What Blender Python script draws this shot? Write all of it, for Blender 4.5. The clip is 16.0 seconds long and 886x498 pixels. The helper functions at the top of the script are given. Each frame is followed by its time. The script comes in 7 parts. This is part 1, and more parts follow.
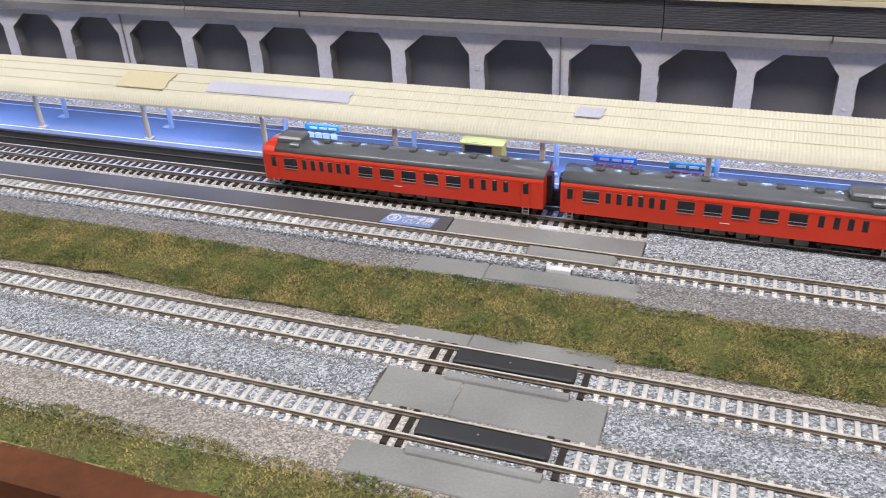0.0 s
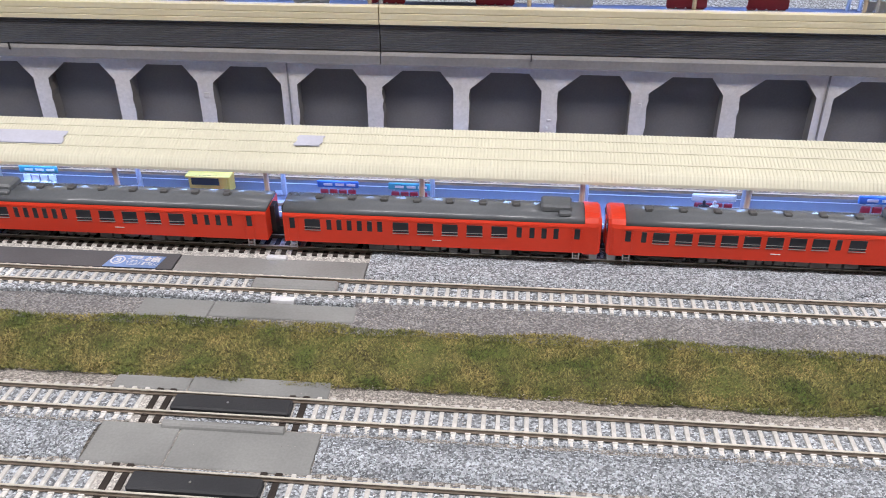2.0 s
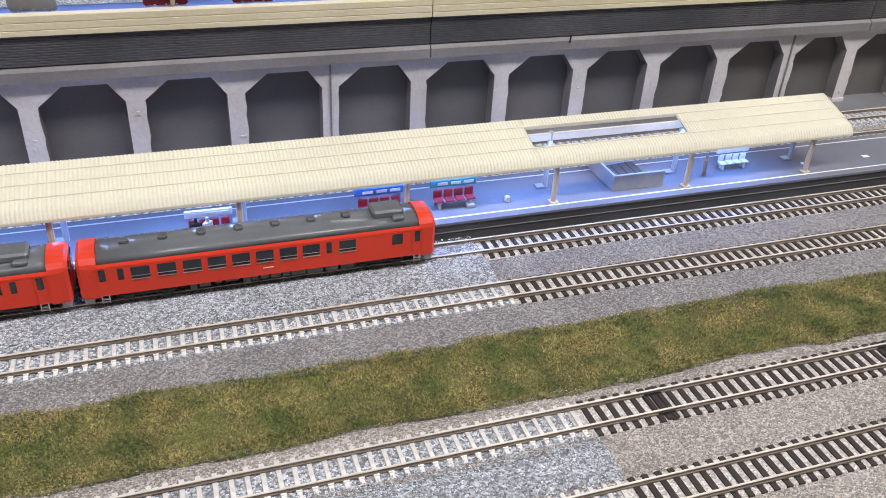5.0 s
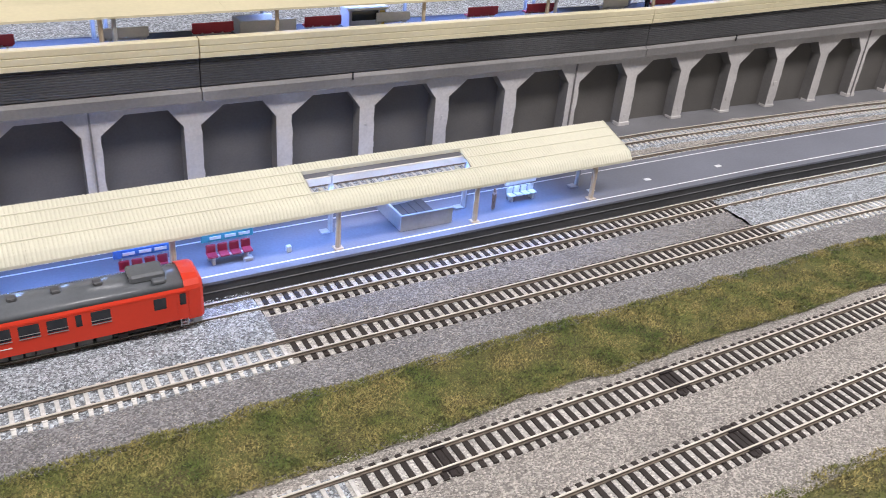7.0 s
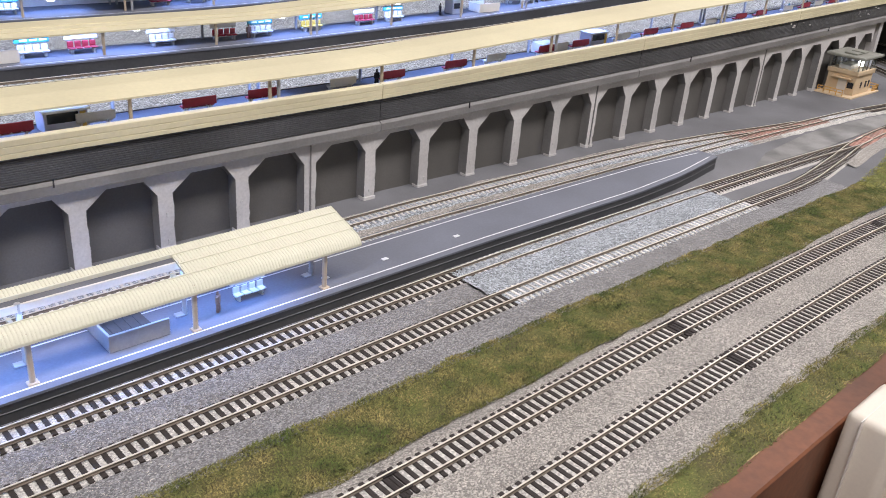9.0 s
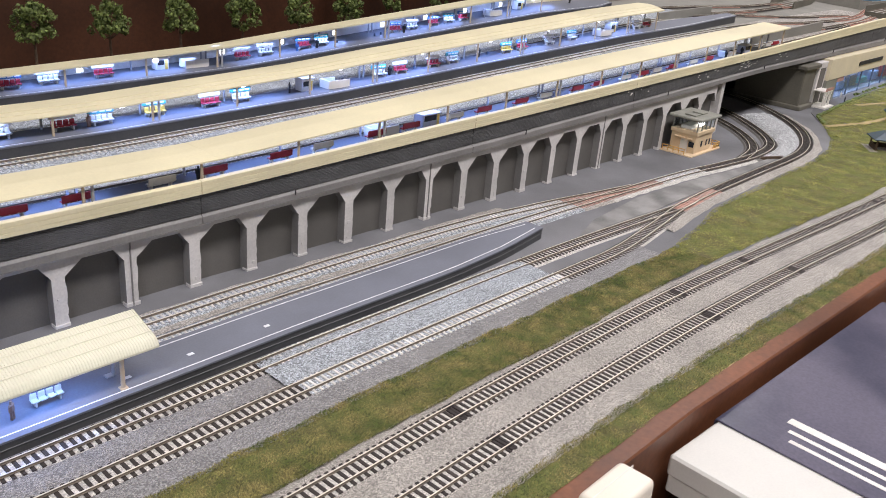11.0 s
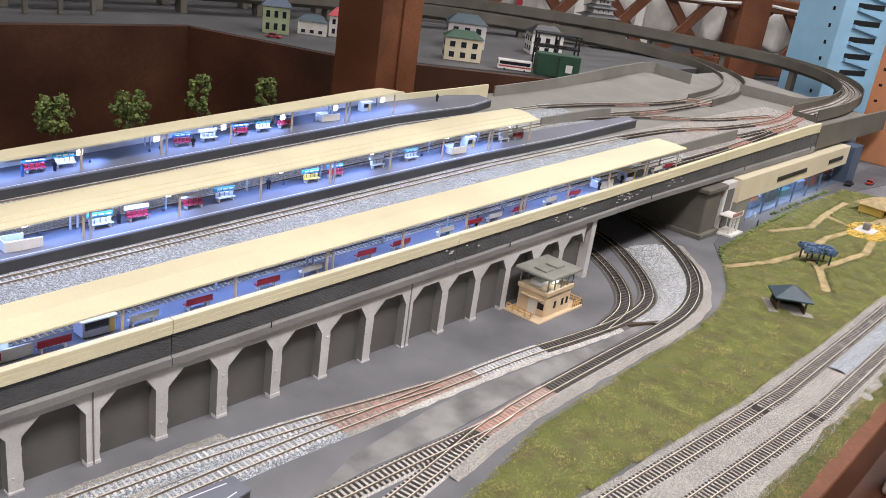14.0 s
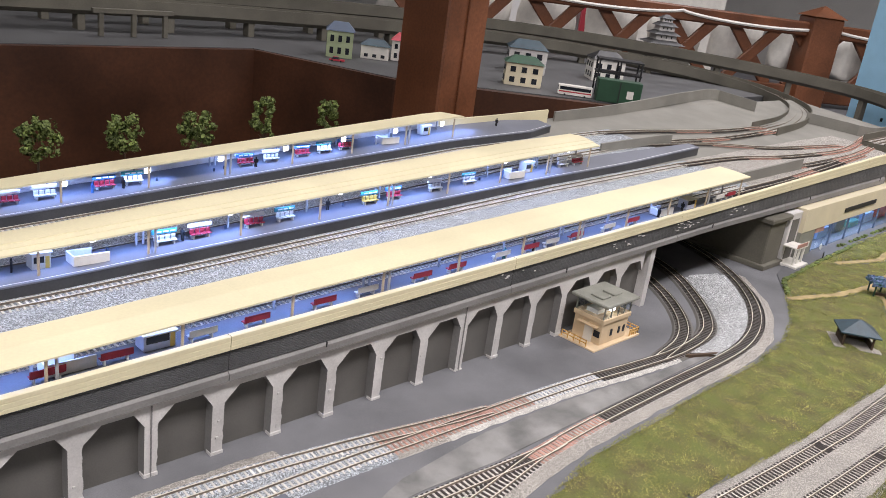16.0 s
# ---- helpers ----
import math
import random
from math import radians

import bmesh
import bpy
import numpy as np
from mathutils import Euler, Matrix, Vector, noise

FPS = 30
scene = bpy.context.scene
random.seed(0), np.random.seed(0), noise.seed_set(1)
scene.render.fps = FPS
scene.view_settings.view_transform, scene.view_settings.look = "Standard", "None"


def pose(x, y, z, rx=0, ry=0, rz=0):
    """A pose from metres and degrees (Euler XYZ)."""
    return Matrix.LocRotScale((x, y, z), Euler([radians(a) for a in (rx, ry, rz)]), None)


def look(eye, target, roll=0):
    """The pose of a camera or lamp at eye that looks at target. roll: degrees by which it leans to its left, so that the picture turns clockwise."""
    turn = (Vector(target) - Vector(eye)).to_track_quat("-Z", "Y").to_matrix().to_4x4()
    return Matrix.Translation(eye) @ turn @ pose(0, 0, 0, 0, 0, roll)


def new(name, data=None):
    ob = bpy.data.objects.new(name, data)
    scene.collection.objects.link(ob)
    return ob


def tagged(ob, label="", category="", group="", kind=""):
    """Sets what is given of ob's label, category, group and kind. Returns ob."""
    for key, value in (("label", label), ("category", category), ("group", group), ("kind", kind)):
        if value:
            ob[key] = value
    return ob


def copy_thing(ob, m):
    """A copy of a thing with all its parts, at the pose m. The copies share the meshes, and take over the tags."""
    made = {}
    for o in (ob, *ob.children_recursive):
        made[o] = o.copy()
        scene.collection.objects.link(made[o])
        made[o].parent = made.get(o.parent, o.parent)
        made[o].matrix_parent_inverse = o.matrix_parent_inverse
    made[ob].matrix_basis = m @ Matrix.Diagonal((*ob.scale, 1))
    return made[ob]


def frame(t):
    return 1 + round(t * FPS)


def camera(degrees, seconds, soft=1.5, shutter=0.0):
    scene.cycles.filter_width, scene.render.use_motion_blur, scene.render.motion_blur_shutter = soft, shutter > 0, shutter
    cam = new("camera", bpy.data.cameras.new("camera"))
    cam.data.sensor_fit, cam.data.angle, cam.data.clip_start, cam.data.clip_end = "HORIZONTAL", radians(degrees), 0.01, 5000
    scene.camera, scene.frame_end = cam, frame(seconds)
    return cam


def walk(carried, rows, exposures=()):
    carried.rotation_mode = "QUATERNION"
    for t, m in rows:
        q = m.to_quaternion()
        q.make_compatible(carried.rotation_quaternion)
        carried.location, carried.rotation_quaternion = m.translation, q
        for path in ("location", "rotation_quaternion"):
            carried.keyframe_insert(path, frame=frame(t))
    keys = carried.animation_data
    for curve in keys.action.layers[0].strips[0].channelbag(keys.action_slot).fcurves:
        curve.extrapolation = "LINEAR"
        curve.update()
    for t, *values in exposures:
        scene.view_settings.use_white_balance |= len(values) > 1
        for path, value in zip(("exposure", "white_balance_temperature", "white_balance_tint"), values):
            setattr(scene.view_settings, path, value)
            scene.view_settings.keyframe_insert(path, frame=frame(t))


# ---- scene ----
cam = camera(55.5, 16.0, soft=0.85, shutter=0.15)
# seconds, place in metres, turn in degrees
PATH = [
    (0, 0.0774, -0.4441, 0.1745, 60.35, 2.44, 19.37),
    (0.5, 0.0959, -0.4429, 0.1863, 60.16, 2.02, 15.43),
    (1, 0.1063, -0.4411, 0.1903, 60.15, 1.14, 11.81),
    (1.5, 0.1114, -0.4433, 0.1928, 60.00, 0.56, 8.64),
    (2, 0.1113, -0.4399, 0.1915, 59.61, 0.34, 5.36),
    (2.5, 0.1189, -0.4230, 0.1940, 59.08, -0.49, 0.21),
    (3, 0.1519, -0.4075, 0.1897, 58.51, -0.99, -4.99),
    (3.5, 0.1674, -0.4146, 0.1913, 57.51, -1.25, -9.33),
    (4, 0.1764, -0.4168, 0.1987, 57.41, -1.82, -13.12),
    (6.5, 0.2091, -0.4009, 0.1934, 59.75, -4.15, -25.69),
    (7, 0.2223, -0.4027, 0.1974, 60.57, -4.50, -29.41),
    (7.5, 0.2386, -0.4066, 0.2009, 61.54, -4.36, -32.89),
    (8, 0.2503, -0.4048, 0.2086, 62.62, -4.26, -36.33),
    (8.5, 0.2587, -0.4089, 0.2108, 63.55, -4.13, -39.42),
    (9, 0.2717, -0.4117, 0.2153, 64.79, -4.31, -42.91),
    (9.5, 0.2862, -0.4175, 0.2177, 65.59, -4.19, -45.22),
    (10, 0.2975, -0.4229, 0.2188, 66.51, -4.11, -47.55),
    (12.5, 0.4159, -0.5620, 0.3738, 66.59, -6.03, -46.85),
    (13, 0.5757, -0.4577, 0.3350, 66.27, -6.96, -47.18),
    (13.5, 0.6246, -0.4346, 0.3407, 67.06, -7.43, -47.81),
    (14, 0.6246, -0.4346, 0.3407, 69.30, -7.58, -48.68),
    (14.5, 0.6246, -0.4346, 0.3407, 71.15, -7.63, -48.18),
    (15, 0.6246, -0.4346, 0.3407, 71.44, -7.67, -47.74),
    (15.5, 0.6246, -0.4346, 0.3407, 70.78, -7.61, -46.27),
    (16, 0.6246, -0.4346, 0.3407, 70.37, -7.55, -44.59),
]
walk(cam, [(t, pose(x, y, z, rx, ry, rz)) for t, x, y, z, rx, ry, rz in PATH], [(0, 0.0), (10.2, 0.0), (12.5, 0.1), (14.5, 0.15), (16, 0.15)])

# ---------------------------------------------------------------- light
world = bpy.data.worlds.new("room_air")
scene.world = world
world.use_nodes = True
world.node_tree.nodes["Background"].inputs[0].default_value = (0.80, 0.87, 1.0, 1)
world.node_tree.nodes["Background"].inputs[1].default_value = 0.10


def area_lamp(name, at, target, sx, sy, watts, colour=(1, 1, 1)):
    lamp = bpy.data.lights.new(name, "AREA")
    lamp.shape, lamp.size, lamp.size_y, lamp.energy, lamp.color = "RECTANGLE", sx, sy, watts, colour
    ob = new(name, lamp)
    ob.matrix_world = look(at, target)
    return ob


# two rows of fluorescent panels on the hall's ceiling
CEILING = 1.65
for n, (lx, ly) in enumerate([(-0.6, -0.75), (1.0, -0.75), (2.6, -0.75), (-0.2, 1.3), (1.6, 1.3), (3.2, 0.75)]):
    area_lamp("ceiling_light", (lx, ly, CEILING - 0.03), (lx, ly, 0), 1.2, 0.3, (26.0 if lx < 0 else 27.0) if ly < 0 else (17.0 if lx > 3 else 9.0 if lx > 1 else 1.2), (1.0, 0.957, 0.992))

# ---------------------------------------------------------------- materials
MATS = {}


def material(name, colour, rough=0.6, metal=0.0, vary=0.25, coarse=60.0, fine=900.0, bump=0.25, depth=0.0004, second=None, spec=0.5, island=0.0, cells=0.0, stones=(0.35, 1.7)):
    """A surface with two scales of variation and fine relief. second: a colour that mixes in by the coarse noise."""
    if name in MATS:
        return MATS[name]
    m = bpy.data.materials.new(name)
    m.use_nodes = True
    nt = m.node_tree
    bsdf = nt.nodes["Principled BSDF"]
    co = nt.nodes.new("ShaderNodeTexCoord")
    src = co.outputs["Object"]
    n1 = nt.nodes.new("ShaderNodeTexNoise")
    n1.inputs["Scale"].default_value, n1.inputs["Detail"].default_value = coarse, 5
    n2 = nt.nodes.new("ShaderNodeTexNoise")
    n2.inputs["Scale"].default_value, n2.inputs["Detail"].default_value = fine, 3
    nt.links.new(src, n1.inputs["Vector"])
    nt.links.new(src, n2.inputs["Vector"])
    ramp = nt.nodes.new("ShaderNodeValToRGB")
    ramp.color_ramp.elements[0].position, ramp.color_ramp.elements[1].position = 0.35, 0.65
    dark = tuple(c * (1 - vary) for c in colour)
    light = second or tuple(min(1, c * (1 + vary * 0.6)) for c in colour)
    if cells:
        dark, light = tuple(c * (1 - vary * 0.4) for c in colour), second or tuple(c * (1 + vary * 0.3) for c in colour)
    ramp.color_ramp.elements[0].color, ramp.color_ramp.elements[1].color = (*dark, 1), (*light, 1)
    nt.links.new(n1.outputs["Fac"], ramp.inputs["Fac"])
    mul = nt.nodes.new("ShaderNodeMix")
    mul.data_type, mul.blend_type = "RGBA", "MULTIPLY"
    mul.inputs["Factor"].default_value = 1.0
    grain = nt.nodes.new("ShaderNodeMapRange")
    grain.inputs["From Min"].default_value, grain.inputs["From Max"].default_value = 0.3, 0.7
    grain.inputs["To Min"].default_value, grain.inputs["To Max"].default_value = 1 - vary * 0.6, 1 + vary * 0.25
    height = n2.outputs["Fac"]
    if cells:
        vor = nt.nodes.new("ShaderNodeTexVoronoi")
        vor.inputs["Scale"].default_value = cells
        nt.links.new(src, vor.inputs["Vector"])
        sep = nt.nodes.new("ShaderNodeSeparateColor")
        nt.links.new(vor.outputs["Color"], sep.inputs[0])
        grain.inputs["From Min"].default_value, grain.inputs["From Max"].default_value = 0.0, 1.0
        grain.inputs["To Min"].default_value, grain.inputs["To Max"].default_value = stones
        spread = nt.nodes.new("ShaderNodeMath")
        spread.operation = "POWER"
        spread.inputs[1].default_value = 1.6
        nt.links.new(sep.outputs[0], spread.inputs[0])
        nt.links.new(spread.outputs[0], grain.inputs["Value"])
        height = vor.outputs["Distance"]
    else:
        nt.links.new(n2.outputs["Fac"], grain.inputs["Value"])
    nt.links.new(ramp.outputs["Color"], mul.inputs["A"])
    nt.links.new(grain.outputs["Result"], mul.inputs["B"])
    out = mul.outputs["Result"]
    if island:
        geo = nt.nodes.new("ShaderNodeNewGeometry")
        isl = nt.nodes.new("ShaderNodeMapRange")
        isl.inputs["To Min"].default_value, isl.inputs["To Max"].default_value = 1 - island, 1 + island
        nt.links.new(geo.outputs["Random Per Island"], isl.inputs["Value"])
        mul2 = nt.nodes.new("ShaderNodeMix")
        mul2.data_type, mul2.blend_type = "RGBA", "MULTIPLY"
        mul2.inputs["Factor"].default_value = 1.0
        nt.links.new(out, mul2.inputs["A"])
        nt.links.new(isl.outputs["Result"], mul2.inputs["B"])
        out = mul2.outputs["Result"]
    nt.links.new(out, bsdf.inputs["Base Color"])
    bsdf.inputs["Metallic"].default_value = metal
    bsdf.inputs["Specular IOR Level"].default_value = spec
    rr = nt.nodes.new("ShaderNodeMapRange")
    rr.inputs["To Min"].default_value, rr.inputs["To Max"].default_value = max(0.03, rough - 0.12), min(1, rough + 0.12)
    nt.links.new(n1.outputs["Fac"], rr.inputs["Value"])
    nt.links.new(rr.outputs["Result"], bsdf.inputs["Roughness"])
    if bump:
        bp = nt.nodes.new("ShaderNodeBump")
        bp.inputs["Strength"].default_value, bp.inputs["Distance"].default_value = bump, depth
        if cells:
            bp.invert = True
        nt.links.new(height, bp.inputs["Height"])
        nt.links.new(bp.outputs["Normal"], bsdf.inputs["Normal"])
    MATS[name] = m
    return m


def glow(name, colour, strength):
    m = bpy.data.materials.new(name)
    m.use_nodes = True
    b = m.node_tree.nodes["Principled BSDF"]
    b.inputs["Base Color"].default_value = (*colour, 1)
    b.inputs["Emission Color"].default_value, b.inputs["Emission Strength"].default_value = (*colour, 1), strength
    MATS[name] = m
    return m


def glass(name, colour=(0.9, 0.95, 1.0), rough=0.05):
    m = bpy.data.materials.new(name)
    m.use_nodes = True
    b = m.node_tree.nodes["Principled BSDF"]
    b.inputs["Base Color"].default_value = (*colour, 1)
    b.inputs["Transmission Weight"].default_value, b.inputs["Roughness"].default_value, b.inputs["IOR"].default_value = 1.0, rough, 1.2
    MATS[name] = m
    return m


M_BASE = material("painted_base_board", (0.165, 0.165, 0.172), 0.75, vary=0.26, coarse=14, fine=1500, bump=0.3, depth=0.0003)
M_TAN = material("tan_grey_fine_gravel", (0.415, 0.385, 0.345), 0.9, vary=0.25, coarse=30, fine=1600, bump=0.9, depth=0.0006, cells=1700, stones=(0.50, 1.55))
M_STONE = material("tan_grey_loose_stone", (0.42, 0.385, 0.345), 0.9, vary=0.2, coarse=60, fine=1600, bump=0.0, island=0.65)
M_BALLAST = material("blue_grey_ballast", (0.44, 0.47, 0.50), 0.85, vary=0.25, coarse=40, fine=1200, bump=0.9, depth=0.0007, cells=1400, stones=(0.34, 1.65))
M_BSTONE = material("blue_grey_loose_stone", (0.46, 0.49, 0.52), 0.85, vary=0.2, coarse=60, fine=1600, bump=0.0, island=0.65)
M_EARTH = material("earth_under_grass", (0.20, 0.17, 0.07), 0.95, vary=0.4, coarse=45, fine=900, bump=0.8, depth=0.0008, second=(0.15, 0.17, 0.045))
M_GRASS = material("static_grass_fibres", (0.140, 0.190, 0.036), 0.8, vary=0.38, coarse=70, fine=700, bump=0.0, second=(0.290, 0.240, 0.085), island=0.75)
M_PARKGRASS = material("olive_park_grass_fibres", (0.25, 0.285, 0.050), 0.8, vary=0.35, coarse=60, fine=700, bump=0.0, second=(0.41, 0.38, 0.105), island=0.7)
M_PATH = material("sandy_footpath", (0.42, 0.32, 0.16), 0.9, vary=0.3, coarse=80, fine=1200, bump=0.5)
M_RAIL = material("nickel_silver_rail", (0.74, 0.70, 0.60), 0.35, 0.25, vary=0.12, coarse=70, fine=600, bump=0.0)
M_RAILSIDE = material("weathered_rail_web", (0.17, 0.135, 0.10), 0.65, 0.0, vary=0.3, coarse=120, fine=700, bump=0.1)
M_SLEEPER = material("pale_concrete_sleeper", (0.72, 0.70, 0.66), 0.8, vary=0.22, coarse=90, fine=1500, bump=0.3, island=0.15)
M_WOODSLP = material("dark_brown_sleeper_plastic", (0.038, 0.029, 0.024), 0.75, vary=0.35, coarse=120, fine=1200, bump=0.3, island=0.25)
M_BED = material("pale_cream_track_bed", (0.60, 0.575, 0.53), 0.85, vary=0.2, coarse=60, fine=1500, bump=0.6, depth=0.0006, cells=1500, stones=(0.6, 1.25))
M_JOINT = material("black_brown_joint_sleeper", (0.028, 0.020, 0.018), 0.7, vary=0.3, coarse=120, fine=1200, bump=0.3)
M_PATCH = material("bluish_clear_tape", (0.56, 0.57, 0.66), 0.35, vary=0.08, coarse=40, fine=600, bump=0.1)
M_FADED = material("faded_blue_sign_print", (0.22, 0.34, 0.62), 0.5, vary=0.15, coarse=60, fine=900, bump=0.05)
M_PINK = material("pink_grey_turnout_sleeper", (0.52, 0.29, 0.23), 0.8, vary=0.25, coarse=120, fine=1200, bump=0.3, island=0.2)
M_WALL = material("pale_grey_cast_concrete", (0.60, 0.575, 0.55), 0.8, vary=0.16, coarse=22, fine=700, bump=0.35, depth=0.0004)
M_PANEL = material("dark_grey_infill_and_jamb_shade", (0.142, 0.134, 0.121), 0.75, vary=0.14, coarse=30, fine=900, bump=0.2, depth=0.0003)
M_LEDGE = material("grey_ledge_and_jamb_shade", (0.215, 0.206, 0.196), 0.7, vary=0.18, coarse=20, fine=600, bump=0.25)
M_DARK = material("charcoal_girder_paint", (0.090, 0.090, 0.091), 0.55, vary=0.25, coarse=16, fine=500, bump=0.25)
M_CREAM = material("cream_plastic", (0.70, 0.63, 0.415), 0.5, vary=0.07, coarse=14, fine=500, bump=0.12)
M_PALECREAM = material("pale_cream_corrugated_plastic", (0.68, 0.66, 0.52), 0.5, vary=0.06, coarse=14, fine=500, bump=0.1)
# the fine gravel again, its colour darkened for the shade near the platform
M_SHADEGRAVEL = material("shade_darkened_fine_gravel", (0.275, 0.268, 0.268), 0.9, vary=0.25, coarse=30, fine=1600, bump=0.9, depth=0.0006, cells=1700, stones=(0.50, 1.55))
M_DECK = material("olive_grey_deck_paint", (0.235, 0.225, 0.195), 0.75, vary=0.15, coarse=18, fine=700, bump=0.2)
M_PLAT = material("blue_grey_platform_top", (0.155, 0.165, 0.20), 0.55, vary=0.14, coarse=20, fine=800, bump=0.15)
M_PLATSIDE = material("black_grey_platform_side", (0.06, 0.061, 0.064), 0.55, vary=0.2, coarse=30, fine=700, bump=0.2)
M_WHITE = material("white_paint_line", (0.75, 0.76, 0.78), 0.6, vary=0.12, coarse=90, fine=900, bump=0.1)
M_POST = material("grey_steel_post", (0.42, 0.42, 0.43), 0.5, 0.2, vary=0.12, coarse=80, fine=800, bump=0.1)
M_CPOST = material("beige_post", (0.52, 0.42, 0.30), 0.55, vary=0.12, coarse=80, fine=800, bump=0.1)
M_RED = material("vermilion_train_paint", (0.66, 0.045, 0.018), 0.33, vary=0.05, coarse=40, fine=600, bump=0.04)
M_ROOF = material("grey_train_roof", (0.135, 0.145, 0.155), 0.22, vary=0.1, coarse=50, fine=900, bump=0.12)
M_UNDER = material("dark_underframe", (0.045, 0.043, 0.042), 0.7, vary=0.3, coarse=100, fine=700, bump=0.2)
M_UNDERG = material("grey_underframe_boxes", (0.17, 0.165, 0.16), 0.7, vary=0.25, coarse=100, fine=700, bump=0.2)
M_WINDOW = material("dark_window_glass", (0.02, 0.023, 0.03), 0.12, vary=0.1, coarse=60, fine=400, bump=0.0)
M_SILVER = material("silver_frame", (0.6, 0.6, 0.6), 0.35, 0.8, vary=0.1, coarse=90, fine=500, bump=0.0)
M_PAD = material("grey_crossing_concrete", (0.27, 0.275, 0.265), 0.75, vary=0.16, coarse=28, fine=1100, bump=0.25)
M_RUBBER = material("black_crossing_panel", (0.038, 0.040, 0.044), 0.6, vary=0.2, coarse=50, fine=1300, bump=0.35, depth=0.0004)
M_BROWN = material("red_brown_stained_wood", (0.165, 0.060, 0.026), 0.45, vary=0.35, coarse=9, fine=260, bump=0.2)
M_BOXWOOD = material("dark_red_brown_box_side", (0.072, 0.026, 0.011), 0.5, vary=0.4, coarse=7, fine=200, bump=0.15)
M_STRUCT = material("structure_grey_viaduct", (0.135, 0.125, 0.098), 0.7, vary=0.2, coarse=18, fine=500, bump=0.25)
M_ROAD = material("dark_grey_road", (0.115, 0.115, 0.122), 0.8, vary=0.2, coarse=20, fine=1300, bump=0.3)
M_HUT = material("pale_cream_hut_wall", (0.68, 0.52, 0.33), 0.6, vary=0.1, coarse=50, fine=900, bump=0.15)
M_HUTROOF = material("greyish_green_hut_roof", (0.26, 0.26, 0.22), 0.6, vary=0.15, coarse=60, fine=900, bump=0.15)
M_FENCE = material("yellow_orange_fence", (0.72, 0.42, 0.12), 0.55, vary=0.1, coarse=80, fine=900, bump=0.1)
M_CRIMSON = material("crimson_bench_plastic", (0.42, 0.03, 0.05), 0.45, vary=0.1, coarse=90, fine=900, bump=0.05)
M_OFFWHITE = material("off_white_plastic", (0.74, 0.71, 0.65), 0.5, vary=0.08, coarse=60, fine=900, bump=0.05)
M_YELLOW = material("yellow_plastic", (0.75, 0.50, 0.10), 0.5, vary=0.1, coarse=60, fine=900, bump=0.05)
M_TEAL = material("teal_sign_board", (0.05, 0.30, 0.34), 0.4, vary=0.1, coarse=60, fine=900, bump=0.05)
M_BLUE = material("blue_sign_board", (0.05, 0.17, 0.46), 0.4, vary=0.1, coarse=60, fine=900, bump=0.05)
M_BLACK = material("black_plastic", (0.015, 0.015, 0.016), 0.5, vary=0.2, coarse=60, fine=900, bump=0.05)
M_SKIN = material("figure_paint", (0.32, 0.20, 0.14), 0.6, vary=0.2, coarse=300, fine=900, bump=0.0)
M_LEAF = material("foliage_clump", (0.135, 0.175, 0.045), 0.85, vary=0.4, coarse=120, fine=900, bump=0.4, island=0.45)
M_TRUNK = material("tree_bark", (0.10, 0.065, 0.04), 0.9, vary=0.3, coarse=200, fine=900, bump=0.4)
M_ORANGE = material("terracotta_orange_building", (0.62, 0.27, 0.13), 0.6, vary=0.07, coarse=18, fine=600, bump=0.1)
M_SKY = material("light_blue_building", (0.34, 0.60, 0.80), 0.6, vary=0.06, coarse=18, fine=600, bump=0.1)
M_SHOP = material("cream_shop_wall", (0.70, 0.62, 0.44), 0.6, vary=0.07, coarse=25, fine=600, bump=0.1)
M_DKBLUE = material("slate_blue_wall", (0.075, 0.105, 0.16), 0.6, vary=0.12, coarse=25, fine=600, bump=0.1)
M_GREENHOUSE = material("pale_green_house", (0.36, 0.42, 0.25), 0.6, vary=0.12, coarse=40, fine=600, bump=0.1)
M_DKGREEN = material("dark_green_paint", (0.02, 0.07, 0.035), 0.55, vary=0.2, coarse=40, fine=600, bump=0.1)
M_TILE = material("slate_blue_tile", (0.035, 0.065, 0.085), 0.5, vary=0.25, coarse=60, fine=900, bump=0.2)
M_PLASTER = material("white_hall_wall", (0.74, 0.73, 0.71), 0.8, vary=0.06, coarse=4, fine=120, bump=0.05)
M_FLOOR = material("hall_floor", (0.16, 0.145, 0.13), 0.6, vary=0.2, coarse=5, fine=90, bump=0.1)
M_BOX = material("white_cardboard", (0.60, 0.585, 0.54), 0.55, vary=0.06, coarse=14, fine=700, bump=0.08)
M_CASE = material("cream_controller_plastic", (0.76, 0.69, 0.58), 0.45, vary=0.05, coarse=20, fine=700, bump=0.05)
M_NAVY = material("navy_printed_card", (0.035, 0.042, 0.085), 0.3, vary=0.35, coarse=10, fine=500, bump=0.03, second=(0.12, 0.11, 0.15))
M_LED = glow("blue_white_led", (0.26, 0.46, 1.0), 36.0)
M_LAMPGLOW = glow("white_lamp_cover", (1.0, 0.98, 0.95), 4.0)
M_GLASS = glass("clear_window_pane")

# ---------------------------------------------------------------- helpers


def curve_at(x, xs, ys):
    return float(np.interp(x, xs, ys))


HX = (0.62, 0.95, 1.55, 2.1)
LEVELS = {0.0: (0.0, -0.006, -0.009, -0.009), 0.044: (0.044, 0.0455, 0.0525, 0.053), 0.0475: (0.0475, 0.052, 0.066, 0.066), 0.079: (0.079, 0.0865, 0.100, 0.118), 0.090: (0.090, 0.1035, 0.122, 0.138), 0.30: (0.30, 0.3135, 0.332, 0.348)}


